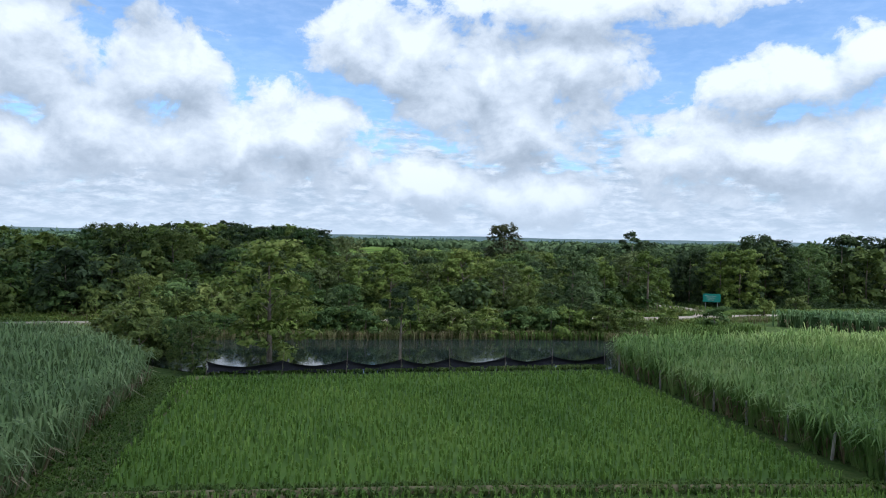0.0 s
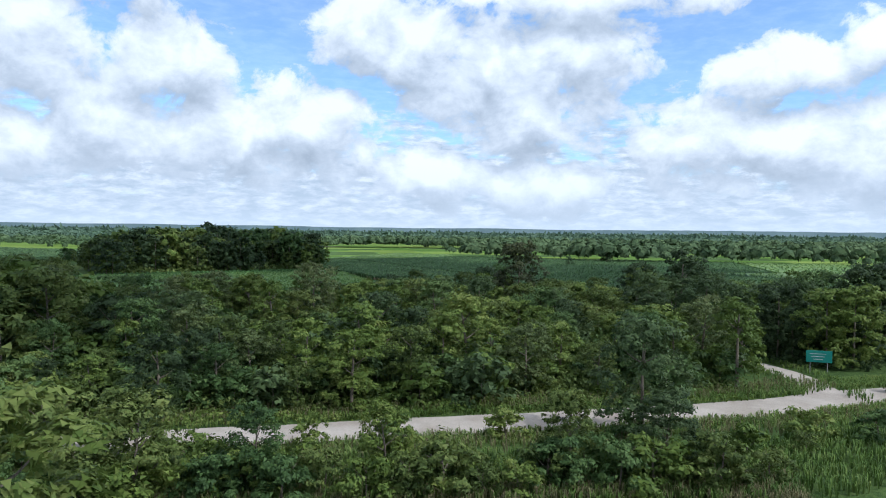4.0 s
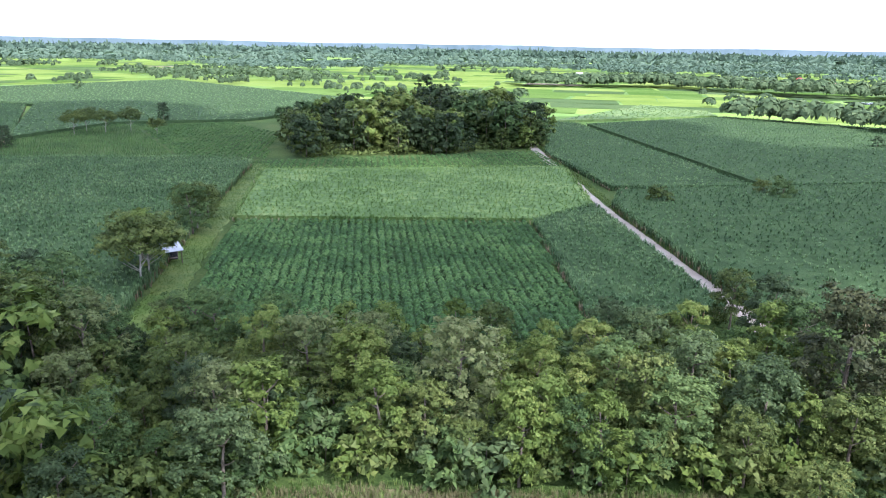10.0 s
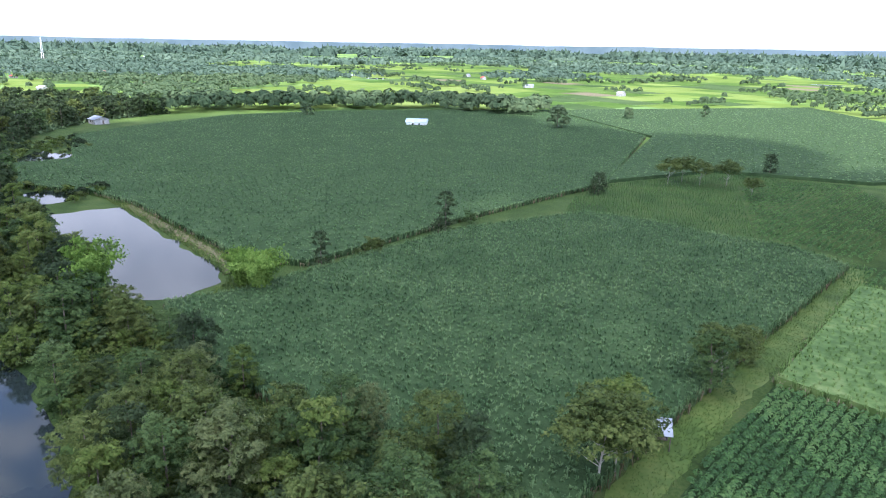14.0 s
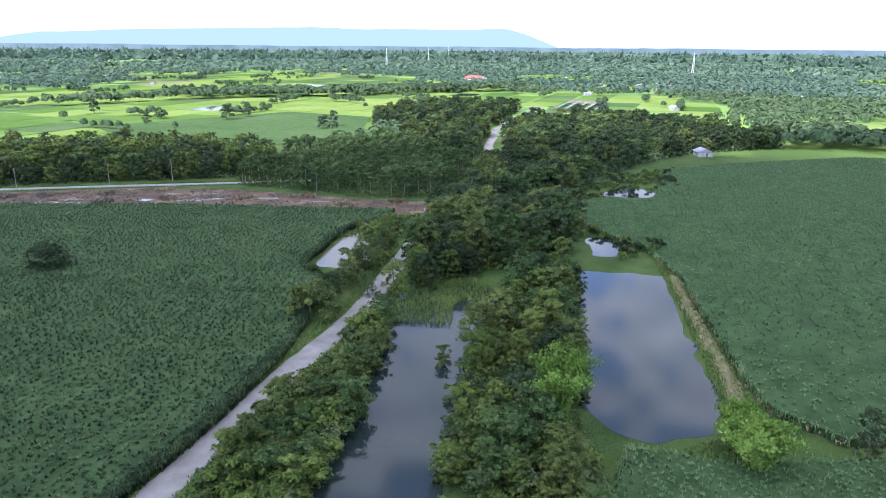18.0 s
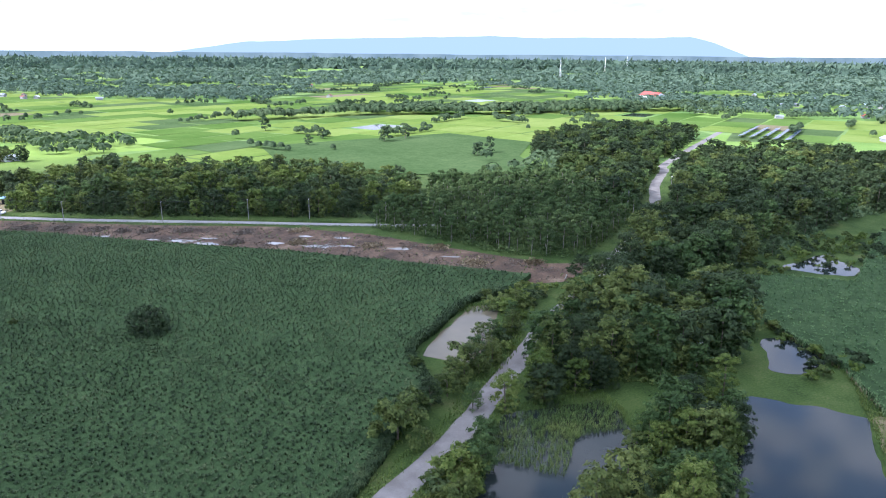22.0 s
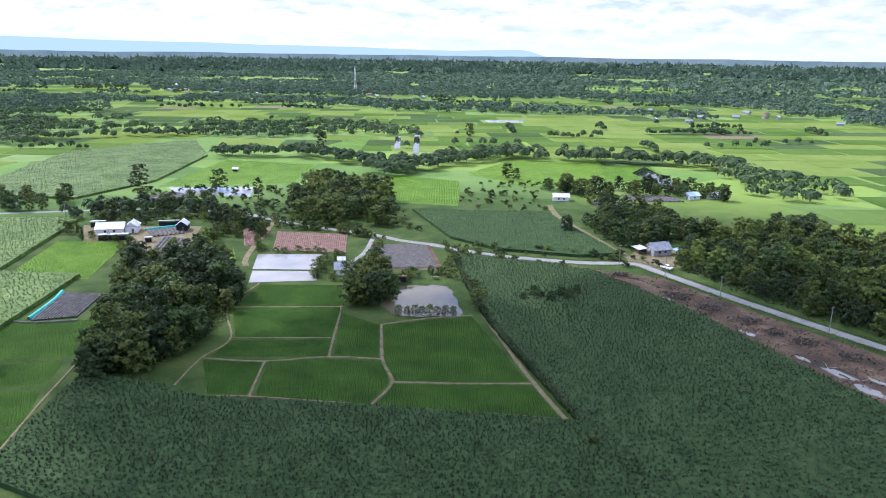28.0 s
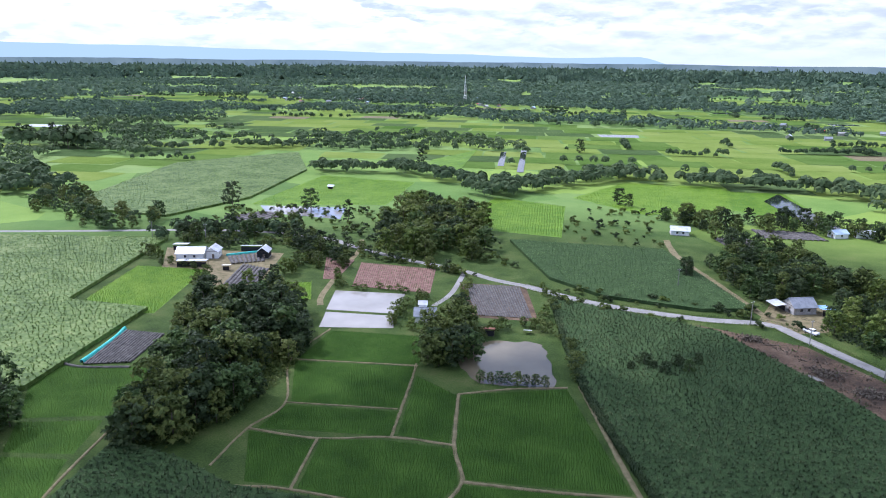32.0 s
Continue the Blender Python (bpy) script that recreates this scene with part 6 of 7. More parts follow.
lean_to("pond_shed", -49, -172, 15, 4.4, 3.0, 2.0, 2.5, RUST, "rusty red tin shed beside the pond")
lean_to("pond_hut", -42, -168, 15, 2.0, 1.8, 1.8, 2.2, TIN, "tiny tin-roofed hut beside the pond", "hut")
lean_to("garden_panel", -60, -178, 10, 2.6, 1.8, 0.8, 1.3, TIN, "low tin sheet on short posts in the garden", "shelter", False)
gable_house("white_house", 91, -207, 24, 11, 7.5, 3.0, 1.9, TIN, WHITE, "white house with a pale tin gable roof")
gable_house("side_wing", 84, -212, 114, 7, 5.0, 3.2, 1.6, TIN, WHITE, "white wing with a gabled tin roof", windows=1)
lean_to("long_shed", 83, -197.5, 24, 12, 4.0, 2.3, 2.7, TIN, "long low shed with a white tin roof")
lean_to("store_shed", 104, -216, 24, 6.5, 4.5, 2.4, 2.9, TIN, "flat tin-roofed store beside the house")
lean_to("rear_shed", 75, -226, 24, 9, 2.8, 2.2, 2.6, TIN, "long narrow tin-roofed shed behind the house")
lean_to("small_shed", 67, -198, 24, 3.0, 2.4, 2.0, 2.3, TIN, "small white-roofed shed beside the drying beds")
gable_house("dark_barn", 64.5, -220, 110, 6, 4.5, 3.0, 1.7, TIN, DARK, "dark timber barn with a grey tin roof", 0.4, windows=0, category="barn")
lean_to("white_cart_shelter", 48.5, -166.5, 40, 2.6, 2.2, 1.6, 2.0, TIN, "little white-roofed shelter under the trees", "shelter")
gable_house("roadside_house", -141, -233, 28, 8.0, 6.5, 2.8, 2.2, TIN_GREY, PLASTER, "roadside house with a steep grey-blue roof")
lean_to("shop_awning", -133.5, -232, 118, 6.0, 4.0, 2.3, 2.8, TIN, "pale tin awning over the roadside shop front")
lean_to("blue_awning", -148.5, -233, 28, 4.5, 5.0, 2.3, 2.6, TARP_BLUE, "blue sheet awning beside the roadside house")
gable_house("track_house", -97, -333, 8, 8.5, 6.0, 2.6, 1.5, TIN, WHITE, "small house with a white roof at the track's end")
gable_house("far_farmhouse", -169, -357, 30, 7, 5.5, 2.6, 1.4, TIN_BLUE, WHITE, "small farmhouse with a pale blue roof", windows=1)
gable_house("far_farm_shed", -181, -362, 12, 8, 5.0, 2.6, 1.2, TIN, WHITE, "pale-roofed shed among trees", windows=0, category="shed")
gable_house("blue_roofed_shed", -393, 191, 68, 10.5, 7, 3.0, 1.3, TIN_BLUE, WHITE, "long shed with a pale blue roof in the fields", category="shed")
gable_house("woodland_house", -424, 30, 30, 9, 7, 2.6, 1.4, TIN_GREY, PLASTER, "grey-roofed house at the wood's edge")
gable_house("northern_shed", 157, 715, 8, 22, 12, 5.0, 2.4, TIN_BLUE, WHITE, "large pale shed far across the fields", category="shed", far=True)
gable_house("long_red_hall", -1006, -444, 60, 46, 16, 6.0, 5.0, RED_ROOF, WHITE, "long hall with a steep red roof", category="hall", far=True)
gable_house("field_pavilion", 118, -372, 10, 3.5, 3.0, 1.9, 0.8, TIN, WOOD, "tiny open pavilion in the bright rice", 0.3, True, category="hut")


# town far off
def hamlet(cx, cy, sx, sy, count, group):
    roofs = (TIN, TIN_GREY, TIN_BLUE, PLASTER, TIN_GREY, RUST, RED_ROOF, TIN_GREY)
    for _ in range(count):
        x, y = cx + rng.normal() * sx, cy + rng.normal() * sy
        r = roofs[int(rng.integers(len(roofs)))]
        ob = gable_house("distant_house", x, y, rng.uniform(0, 180), rng.uniform(6, 10), rng.uniform(5, 7), rng.uniform(2.4, 3.4), rng.uniform(1.3, 2.0), r, PLASTER,
                         "distant village house with a %s" % {TIN: "pale tin roof", TIN_GREY: "grey roof", TIN_BLUE: "pale blue roof", PLASTER: "pale roof", RUST: "rust-brown roof", RED_ROOF: "red roof"}[r], far=True)
        ob["group"] = group


hamlet(430, -1230, 190, 60, 48, "village south of the fields")
hamlet(-230, -930, 60, 50, 12, "village south-west of the fields")
hamlet(-560, -1000, 110, 60, 22, "village beyond the paddies")
hamlet(-1080, -130, 170, 130, 36, "village along the main road")
hamlet(-1650, -380, 300, 160, 30, "town on the western horizon")
hamlet(-780, 430, 120, 60, 4, "scattered northern farms")
hamlet(60, 900, 200, 60, 6, "scattered northern farms")


# masts
def mast(x, y, h, label):
    root = thing("lattice_mast", pose(x, y, 0), label, "mast")
    for sx in (-1, 1):
        for sy in (-1, 1):
            part("leg", tube(bmesh.new(), [(sx * 2.2, sy * 2.2, 0), (sx * 0.4, sy * 0.4, h)], [0.3, 0.18], 5), WHITE, root)
    for k in range(9):
        z = h * (k + 0.5) / 9
        s = 2.2 - 1.8 * z / h
        part("brace", boxed((2 * s, 2 * s, 0.25), Matrix.Translation((0, 0, z))), RUST if k % 2 else WHITE, root)


for x, y, h in ((-1483, -976, 48), (-2072, -1252, 52), (-2700, -1575, 56), (330, -1250, 50), (-1500, -250, 45)):
    mast(x, y, h, "tall red and white lattice mast")


# ---------------------------------------------------------------- growing beds
def beds(name, corners, count, mat, label, height=0.5, tarp=None):
    """Long covered beds side by side over a four-cornered plot; corners go round."""
    a, b, c, d = [np.array(p, float) for p in corners]
    root = thing(name, pose(*a, 0), label, "growing beds")
    n = 14
    for k in range(count):
        t0, t1 = (k + 0.06) / count, (k + 0.94) / count
        rows = []
        for s in np.linspace(0, 1, n):
            p, q = (a + (b - a) * t0) * (1 - s) + (d + (c - d) * t0) * s, (a + (b - a) * t1) * (1 - s) + (d + (c - d) * t1) * s
            hh = height * (0.75 + 0.4 * rng.random())
            for f, up in ((0, 0.0), (0.12, 0.75), (0.5, 1.0), (0.88, 0.75), (1, 0.0)):
                xy = p + (q - p) * f + rng.uniform(-0.06, 0.06, 2) - a
                rows.append((xy[0], xy[1], 0.03 + hh * up))
        i = (np.arange(n - 1)[:, None] * 5 + np.arange(4)[None]).ravel()[:, None]
        add("covered_bed", mesh_np("covered_bed", np.array(rows), [np.hstack([i, i + 1, i + 6, i + 5])]), mat, root)
    return root


sheet("bed_soil", [(-23, -218), (-48, -223), (-61, -189), (-40, -185)], 0.04, DIRT, "bare soil under the covered beds", "soil")
beds("net_covered_beds", [(-25, -217), (-46, -222), (-58.5, -191), (-41, -187)], 22, NET, "rows of grey shade-netted growing beds", 0.3)
beds("black_net_beds", [(55, -133), (42, -135), (36, -115), (47, -109)], 14, NET, "wide beds under dark shade netting", 0.5)
beds("red_bed_plot", [(23, -228), (-9, -231), (-18, -202), (12, -199)], 36, NET_RED, "reddish-brown plot of low covered beds", 0.12)
beds("small_red_plot", [(40, -229), (27, -230), (21, -204), (26, -202)], 12, NET_RED, "small reddish plot of low beds", 0.12)
beds("yard_beds", [(79, -214), (67, -224), (60, -214), (70, -205)], 8, NET, "dark netted beds in the farmyard", 0.6)
beds("yard_beds", [(66, -207), (52, -205), (46, -189), (56, -180)], 8, NET, "dark netted beds beside the barn", 0.5)
beds("far_net_beds", [(-112, -331), (-128, -336), (-138, -316), (-121, -311)], 9, NET, "dark netted beds at the far farm", 0.6)
beds("far_net_beds", [(-130, -357), (-158, -362), (-164, -346), (-136, -340)], 12, NET, "long dark netted beds at the far farm", 0.6)
beds("back_net_beds", [(127, -275), (117, -298), (100, -290), (108, -268)], 9, NET, "pale netted beds behind the hamlet", 0.6)
for pts in ([(56.5, -134), (53, -126), (48.5, -110)], [(80, -215), (70, -226)]):
    ribbon("tarpaulin", pts, 1.1, 0.5, 0.35, TARP, "crumpled turquoise tarpaulin along the beds", "tarpaulin", "thing", 0.15, 0.8)
ribbon("net_roll", [(58, -108.5), (47, -107.5), (34, -112.5)], 0.9, 0.25, 0.3, NET, "rolled grey netting along the bed ends", "netting", "thing", 0.12, 0.8)
sheet("yard_soil", [(112, -216), (60, -228), (44, -186), (56, -176), (72, -194), (92, -190)], 0.012, BUND, "bare earth of the farmyard", "soil")
sheet("shop_yard", [(-128, -219), (-133, -240), (-150, -240), (-148, -215), (-138, -209)], 0.012, BUND, "bare earth round the roadside house", "soil")
ribbon("garden_path", [(40, -262), (32, -243), (26, -218), (17, -186), (12, -176)], 2.2, 0.03, 0.03, BUND, "pale earth path through the hamlet", "path")
ribbon("hamlet_lane", [(-47, -224), (-34, -227), (-18, -234), (10, -240), (38, -250), (60, -258), (110, -252), (206, -208), (330, -160)], 3.4, 0.03, 0.04, CONCRETE, "grey lane through the hamlet", "road")
ribbon("drive", [(-21, -231), (-25, -205), (-24, -190)], 2.0, 0.03, 0.03, CONCRETE, "short concrete drive to the farmhouse", "path")
for a, b in (((68, -597), (46, -512)), ((54, -616), (24, -488))):
    ribbon("ditch_water", [a, ((a[0] + b[0]) / 2, (a[1] + b[1]) / 2), b], 5, 0.32, 0.01, WATER, "straight water ditch between fields", "ditch", edge=0.3)
sheet("pale_stubble", [(108, -521), (94, -599), (68, -478), (96, -485)], 0.35, RICE_BRIGHT, "pale yellow patch of ripe rice", "field")
sheet("flooded_plot", [(-150, -470), (-174, -374), (-160, -376), (-140, -440)], 0.36, WATER, "flooded paddy shining in the sun", "paddy")
sheet("rice_puddle", [(-330, -292), (-352, -272), (-368, -278), (-346, -300)], 0.36, WATER, "sheet of water in the bright rice", "paddy")


# ---------------------------------------------------------------- poles, sign, posts, vehicle
def pole(x, y, turn, h=8.0):
    root = thing("power_pole", pose(x, y, 0, 0, 0, turn), "grey concrete power pole beside the road", "power pole", "power poles")
    part("shaft", tube(bmesh.new(), [(0, 0, 0), (0, 0, h)], [0.14, 0.09], 8), CONCRETE, root)
    part("crossarm", boxed((1.5, 0.10, 0.10), Matrix.Translation((0, 0, h - 0.5)), 0.01), CONCRETE, root)
    for k in (-0.65, 0, 0.65):
        part("insulator", tube(bmesh.new(), [(k, 0, h - 0.45), (k, 0, h - 0.2)], [0.06, 0.04], 6), WHITE, root)


POLES = [(-101, -242), (-125, -213), (-141, -201), (-157, -181), (-184, -157), (-210, -140), (-228, -126)]
for x, y in POLES + [(104, -232), (130, -227), (-336, -55), (-383, -62), (-440, -90)]:
    pole(x, y, 50)
bm = bmesh.new()
for (x0, y0), (x1, y1) in zip(POLES, POLES[1:]):
    for k in (-0.65, 0.65):
        pts = [(x0 + (x1 - x0) * t + k * 0.6, y0 + (y1 - y0) * t + k * 0.75, 7.8 - 1.6 * t * (1 - t)) for t in np.linspace(0, 1, 9)]
        tube(bm, pts, [0.025] * 9, 4)
me = bpy.data.meshes.new("power_wires")
bm.to_mesh(me)
bm.free()
add("power_wires", me, DARK, None, "thin dark wires sagging between power poles", "wires", "structure")

root = thing("road_sign", pose(33.5, 108, 0, 0, 0, -10), "green road sign on two posts before dark trees", "sign")
part("board", boxed((2.4, 0.05, 1.2), Matrix.Translation((0, 0, 1.75)), 0.02), SIGN_GREEN, root, "plain green painted board")
for s in (-0.8, 0.8):
    part("post", tube(bmesh.new(), [(s, 0.06, 0), (s, 0.06, 2.3)], [0.045, 0.045], 6), CONCRETE, root)
for k, z in enumerate((2.02, 1.74, 1.46)):
    part("text_bar", boxed((1.5 - 0.3 * k, 0.012, 0.055), Matrix.Translation((-0.1, -0.032, z))), PLASTER, root, "faded white bar of lettering")

for i, t in enumerate(np.linspace(0, 1, 12)):
    x, y = 14.6 + (25 - 14.6) * t, 52.5 + (22 - 52.5) * t
    root = thing("fence_post", pose(x - 0.6, y, 0, rng.uniform(-4, 4), rng.uniform(-4, 4), 0), "weathered pale concrete fence post at the cane edge", "post", "posts along the cane")
    part("shaft", boxed((0.11, 0.11, 1.25), Matrix.Translation((0, 0, 0.625)), 0.015), BARK_PALE, root)

# the black net along the pond
NETP = [(-13, 44.6), (-8.5, 46.2), (-4.5, 47.6), (-1.0, 48.9), (2.2, 50.1), (6, 51.6), (9.3, 52.9), (13.2, 54.3)]
root = thing("pond_net", pose(*NETP[0], 0), "sagging black net strung on sticks along the pond", "net")
for (x0, y0), (x1, y1) in zip(NETP, NETP[1:]):
    rows = []
    for t in np.linspace(0, 1, 12):
        sag = 4 * t * (1 - t)
        px, py = x0 + (x1 - x0) * t - NETP[0][0], y0 + (y1 - y0) * t - NETP[0][1]
        for k, f in enumerate((0, 0.33, 0.66, 1.0)):
            top, low = 0.95 - 0.40 * sag, 0.2 + 0.08 * math.sin(9 * t)
            rows.append((px + 0.10 * math.sin(12 * t + k), py + 0.25 * math.sin(math.pi * f) * (0.5 + sag), low + (top - low) * f))
    i = (np.arange(11)[:, None] * 4 + np.arange(3)[None]).ravel()[:, None]
    add("net_panel", mesh_np("net_panel", np.array(rows), [np.hstack([i, i + 4, i + 5, i + 1])]), NET_BLACK, root)
for x, y in NETP:
    part("stick", tube(bmesh.new(), [(x - NETP[0][0], y - NETP[0][1], 0), (x - NETP[0][0] + rng.uniform(-0.15, 0.15), y - NETP[0][1], 1.6)], [0.025, 0.015], 5), BARK, root)


def pickup(x, y, turn):
    root = thing("pickup_truck", pose(x, y, 0, 0, 0, turn), "white pickup truck parked beside the road", "truck")
    bm = boxed((5.0, 1.75, 0.62), Matrix.Translation((0, 0, 0.78)), 0.09)
    part("body", bm, WHITE, root)
    bm = bmesh.new()
    box(bm, (1.9, 1.6, 0.72), Matrix.Translation((0.35, 0, 1.42)))
    for v in bm.verts:
        if v.co.z > 1.5:
            v.co.x = 0.35 + (v.co.x - 0.35) * 0.72
            v.co.y *= 0.88
    bmesh.ops.bevel(bm, geom=list(bm.edges), offset=0.06, segments=1, affect="EDGES")
    cab = part("cab", bm, WHITE, root)
    part("windscreen", boxed((0.04, 1.3, 0.5), Matrix.Translation((1.2, 0, 1.42)) @ Matrix.Rotation(radians(-22), 4, "Y")), GLASS, cab)
    for s in (-1, 1):
        part("side_window", boxed((1.3, 0.03, 0.4), Matrix.Translation((0.35, s * 0.765, 1.48))), GLASS, cab)
        part("headlight", boxed((0.05, 0.35, 0.16), Matrix.Translation((2.5, s * 0.6, 0.85)), 0.02), GLASS, root)
    part("load_bed", boxed((1.75, 1.45, 0.06), Matrix.Translation((-1.5, 0, 1.11))), DARK, root)
    for sx in (-1.5, 1.55):
        for s in (-1, 1):
            m = Matrix.Translation((sx, s * 0.8, 0.36)) @ Matrix.Rotation(radians(90), 4, "X")
            bm = bmesh.new()
            bmesh.ops.create_cone(bm, cap_ends=True, segments=16, radius1=0.36, radius2=0.36, depth=0.24, matrix=m)
            wheel = part("wheel", bm, RUBBER, root)
            bm = bmesh.new()
            bmesh.ops.create_cone(bm, cap_ends=True, segments=12, radius1=0.2, radius2=0.2, depth=0.26, matrix=m)
            part("rim", bm, TIN, wheel)


pickup(-142.5, -211.5, 135)

# white board by the ponds, solar field
root = thing("slatted_stand", pose(-217, 38.3, 0, 0, 0, 40), "white slatted stand on posts among the trees", "stand")
for k in range(4):
    part("slat", boxed((5.2, 0.35, 0.06), Matrix.Translation((0, -0.7 + 0.47 * k, 4.2 + 0.12 * k)), 0.01), WHITE, root)
for sx in (-2.2, 2.2):
    for sy in (-0.7, 0.7):
        part("post", boxed((0.12, 0.12, 4.2), Matrix.Translation((sx, sy, 2.1)), 0.01), WOOD, root)
sheet("solar_ground", [(-600, -140), (-740, -195), (-765, -135), (-640, -90)], 0.06, GRASS, "mown grass of the solar field", "ground")
for r in range(5):
    for q in range(4):
        root = thing("solar_panel", pose(-640 - q * 22, -146 + r * 9 - q * 6, 0, 0, 0, 15), "dark blue solar panel row on low legs", "solar panel", "rows of the solar field")
        part("panel", boxed((19, 4.0, 0.08), Matrix.Translation((0, 0, 2.0)) @ Matrix.Rotation(radians(12), 4, "X"), 0.02), PANEL, root)
        for sx in (-7, 7):
            part("leg", boxed((0.15, 0.15, 1.9), Matrix.Translation((sx, 0, 0.95))), CONCRETE, root)


# ---------------------------------------------------------------- particular plants
def bamboo(x, y, h, label):
    root = thing("bamboo_clump", pose(x, y, 0, 0, 0, rng.uniform(0, 360)), label, "bamboo")
    cs, ns = [], []
    for k in range(16):
        a, r, hh = 2 * math.pi * k / 16 + rng.uniform(-0.3, 0.3), h * rng.uniform(0.15, 0.5), h * rng.uniform(0.7, 1.05)
        pts = [(math.cos(a) * (0.3 + r * t * t), math.sin(a) * (0.3 + r * t * t), hh * (t - 0.18 * t ** 4)) for t in (0, 0.35, 0.65, 0.85, 1.0)]
        part("culm", tube(bmesh.new(), pts, [0.05, 0.045, 0.035, 0.02, 0.008], 5), LEAF_LIGHT, root)
        for t in rng.uniform(0.05, 1.0, 420):
            c = np.array((math.cos(a) * (0.3 + r * t * t), math.sin(a) * (0.3 + r * t * t), hh * (t - 0.18 * t ** 4)))
            cs.append(c + rng.normal(size=3) * (0.5, 0.5, 0.4))
            ns.append((math.cos(a), math.sin(a), 0.3))
    v, f = leaf_quads(np.array(cs), np.array(ns) + rng.normal(size=(len(cs), 3)) * 0.5, 0.26)
    add("foliage", mesh_np("bamboo_foliage", v, f), LEAF_BAMBOO, root)


bamboo(-136.5, 79.5, 14.0, "tall feathery green bamboo clump on the pond bank")
bamboo(-140.5, 105, 9.0, "round spreading bamboo clump at the pond's corner")
bamboo(-145.5, 102, 7.0, "low spreading bamboo beside the cane")
for x, y, h in ((-57, -140, 4.6), (-59.5, -140.3, 4.2), (-62, -141, 4.8), (-64, -141.3, 4.4), (-66.3, -141.8, 5.0), (-68.6, -142.2, 4.4), (-71, -142.8, 4.8), (-73.4, -143.4, 4.4)):
    plant("light" if rng.random() < 0.3 else "broad", x, y, h * 0.75, "young round tree standing at the pond's edge", "young trees in the hamlet pond")
for k, x, y, h, label in (("light", -11, 50.5, 9.3, "tall bright green tree standing in the pond's edge"), ("tall", -1.2, 49.4, 6.0, "thin pale-stemmed sapling behind the net"),
                          ("bush", -20, 48, 3.2, ""), ("bush", -17.5, 50, 3.0, ""), ("bush", -23, 53, 3.6, ""), ("weed", -10, 66, 2.6, ""), ("weed", 0, 69, 2.4, ""), ("bush", 6, 70, 2.8, ""),
                          ("weed", 11, 71.5, 2.6, ""), ("feather", 12.2, 80.8, 8.4, "leafy tree leaning over the road edge"), ("bush", 11.6, 80.2, 2.6, ""), ("broad", -15, 64.5, 6.0, ""), ("broad", -9.5, 66.5, 5.0, ""), ("light", -3, 69, 4.6, ""), ("broad", 7, 72, 5.2, ""), ("dark", 12.5, 73.5, 5.0, ""), ("bush", -24.5, 70.5, 4.0, ""), ("bush", -28, 69, 4.4, ""), ("broad", -31, 67.5, 5.5, ""), ("bush", -19, 70, 3.0, ""), ("bush", -26, 66, 3.4, ""), ("bush", -4, 76, 2.2, ""),
                          ("weed", -9, 74, 2.0, ""), ("weed", 3, 79, 2.0, ""),  ("weed", 38, 99, 2.4, ""), ("bush", 41, 96, 3.2, ""),
                          ("bush", -148, 53, 2.6, "half-drowned bush standing in the pond"), ("bush", -145, 55, 2.2, "half-drowned bush standing in the pond"), ("dark", -93, -161, 3.5, "low dark thicket in the cane"),
                          ("dark", -99, -164, 3.2, "low dark thicket in the cane"), ("dark", -105, -168, 4.6, "low dark thicket in the cane"), ("dark", -96, -166, 4.8, "low dark thicket in the cane"), ("dark", -102, -162, 4.4, "low dark thicket in the cane"), ("broad", -108, -165, 4.8, "low dark thicket in the cane"), ("dark", -110, -172, 4.2, "low dark thicket in the cane"),
                          ("broad", -166, 22, 5.5, ""), ("broad", -158, 17.5, 4.5, ""), ("dark", 16, -52, 5.6, "dark spreading bush between the paddies"), ("dark", 12.5, -48.5, 5.0, "dark spreading bush between the paddies"), ("bush", -116, -76, 2.2, ""),
                          ("white", -220, 234, 8, ""), ("white", -223, 241, 8.5, ""), ("white", -216, 243, 8, ""), ("white", -212, 250, 8.5, ""), ("white", -196, 247, 6, ""), ("dark", -228, 279, 8, ""),
                          ("tall", 471, -441, 22, ""), ("tall", 465, -444, 21, ""), ("cone", 445, -452, 23, ""), ("cone", 427, -451, 22, ""), ("cone", 419, -454, 22, ""), ("cone", 412, -456, 20, ""),
                          ("broad", -1, 148, 8, ""), ("dark", -4, 153, 8.5, ""), ("broad", -8, 158, 7.5, ""), ("broad", 7, 135, 8, ""), ("light", 10, 130, 7, ""), ("broad", 12.5, 127, 7, ""), ("dark", 22, 156, 10, ""), ("dark", 33, 168, 11, "")):
    plant(k, x, y, h, label)

for x, y in smooth_line([(-22, 66), (-8, 69), (6, 72), (18, 76), (26, 82)], 2.6):
    plant("bush" if rng.random() < 0.5 else "weed", x + rng.normal() * 0.8, y + rng.normal() * 1.3, rng.uniform(1.5, 2.7), group="bushes between pond and road")
for x, y, h in ((-172, 11, 5), (-177, 13, 4), (-183, 11, 5.5), (-198, 3, 6), (-205, -3, 5), (-212, -8, 5), (-210, -16, 3.5), (-169, 3, 3)):
    plant("bush" if h < 4.5 else "broad", x, y, h, "green tree leaning over the muddy pond")

for x, y in smooth_line([(-44, 75), (-20, 83.5), (8, 94.5), (20, 99.5)], 2.2):
    plant("bush" if rng.random() < 0.6 else "weed", x + rng.normal() * 0.6, y + abs(rng.normal()) * 1.2, rng.uniform(2.0, 3.8), group="bushes at the wood's edge")
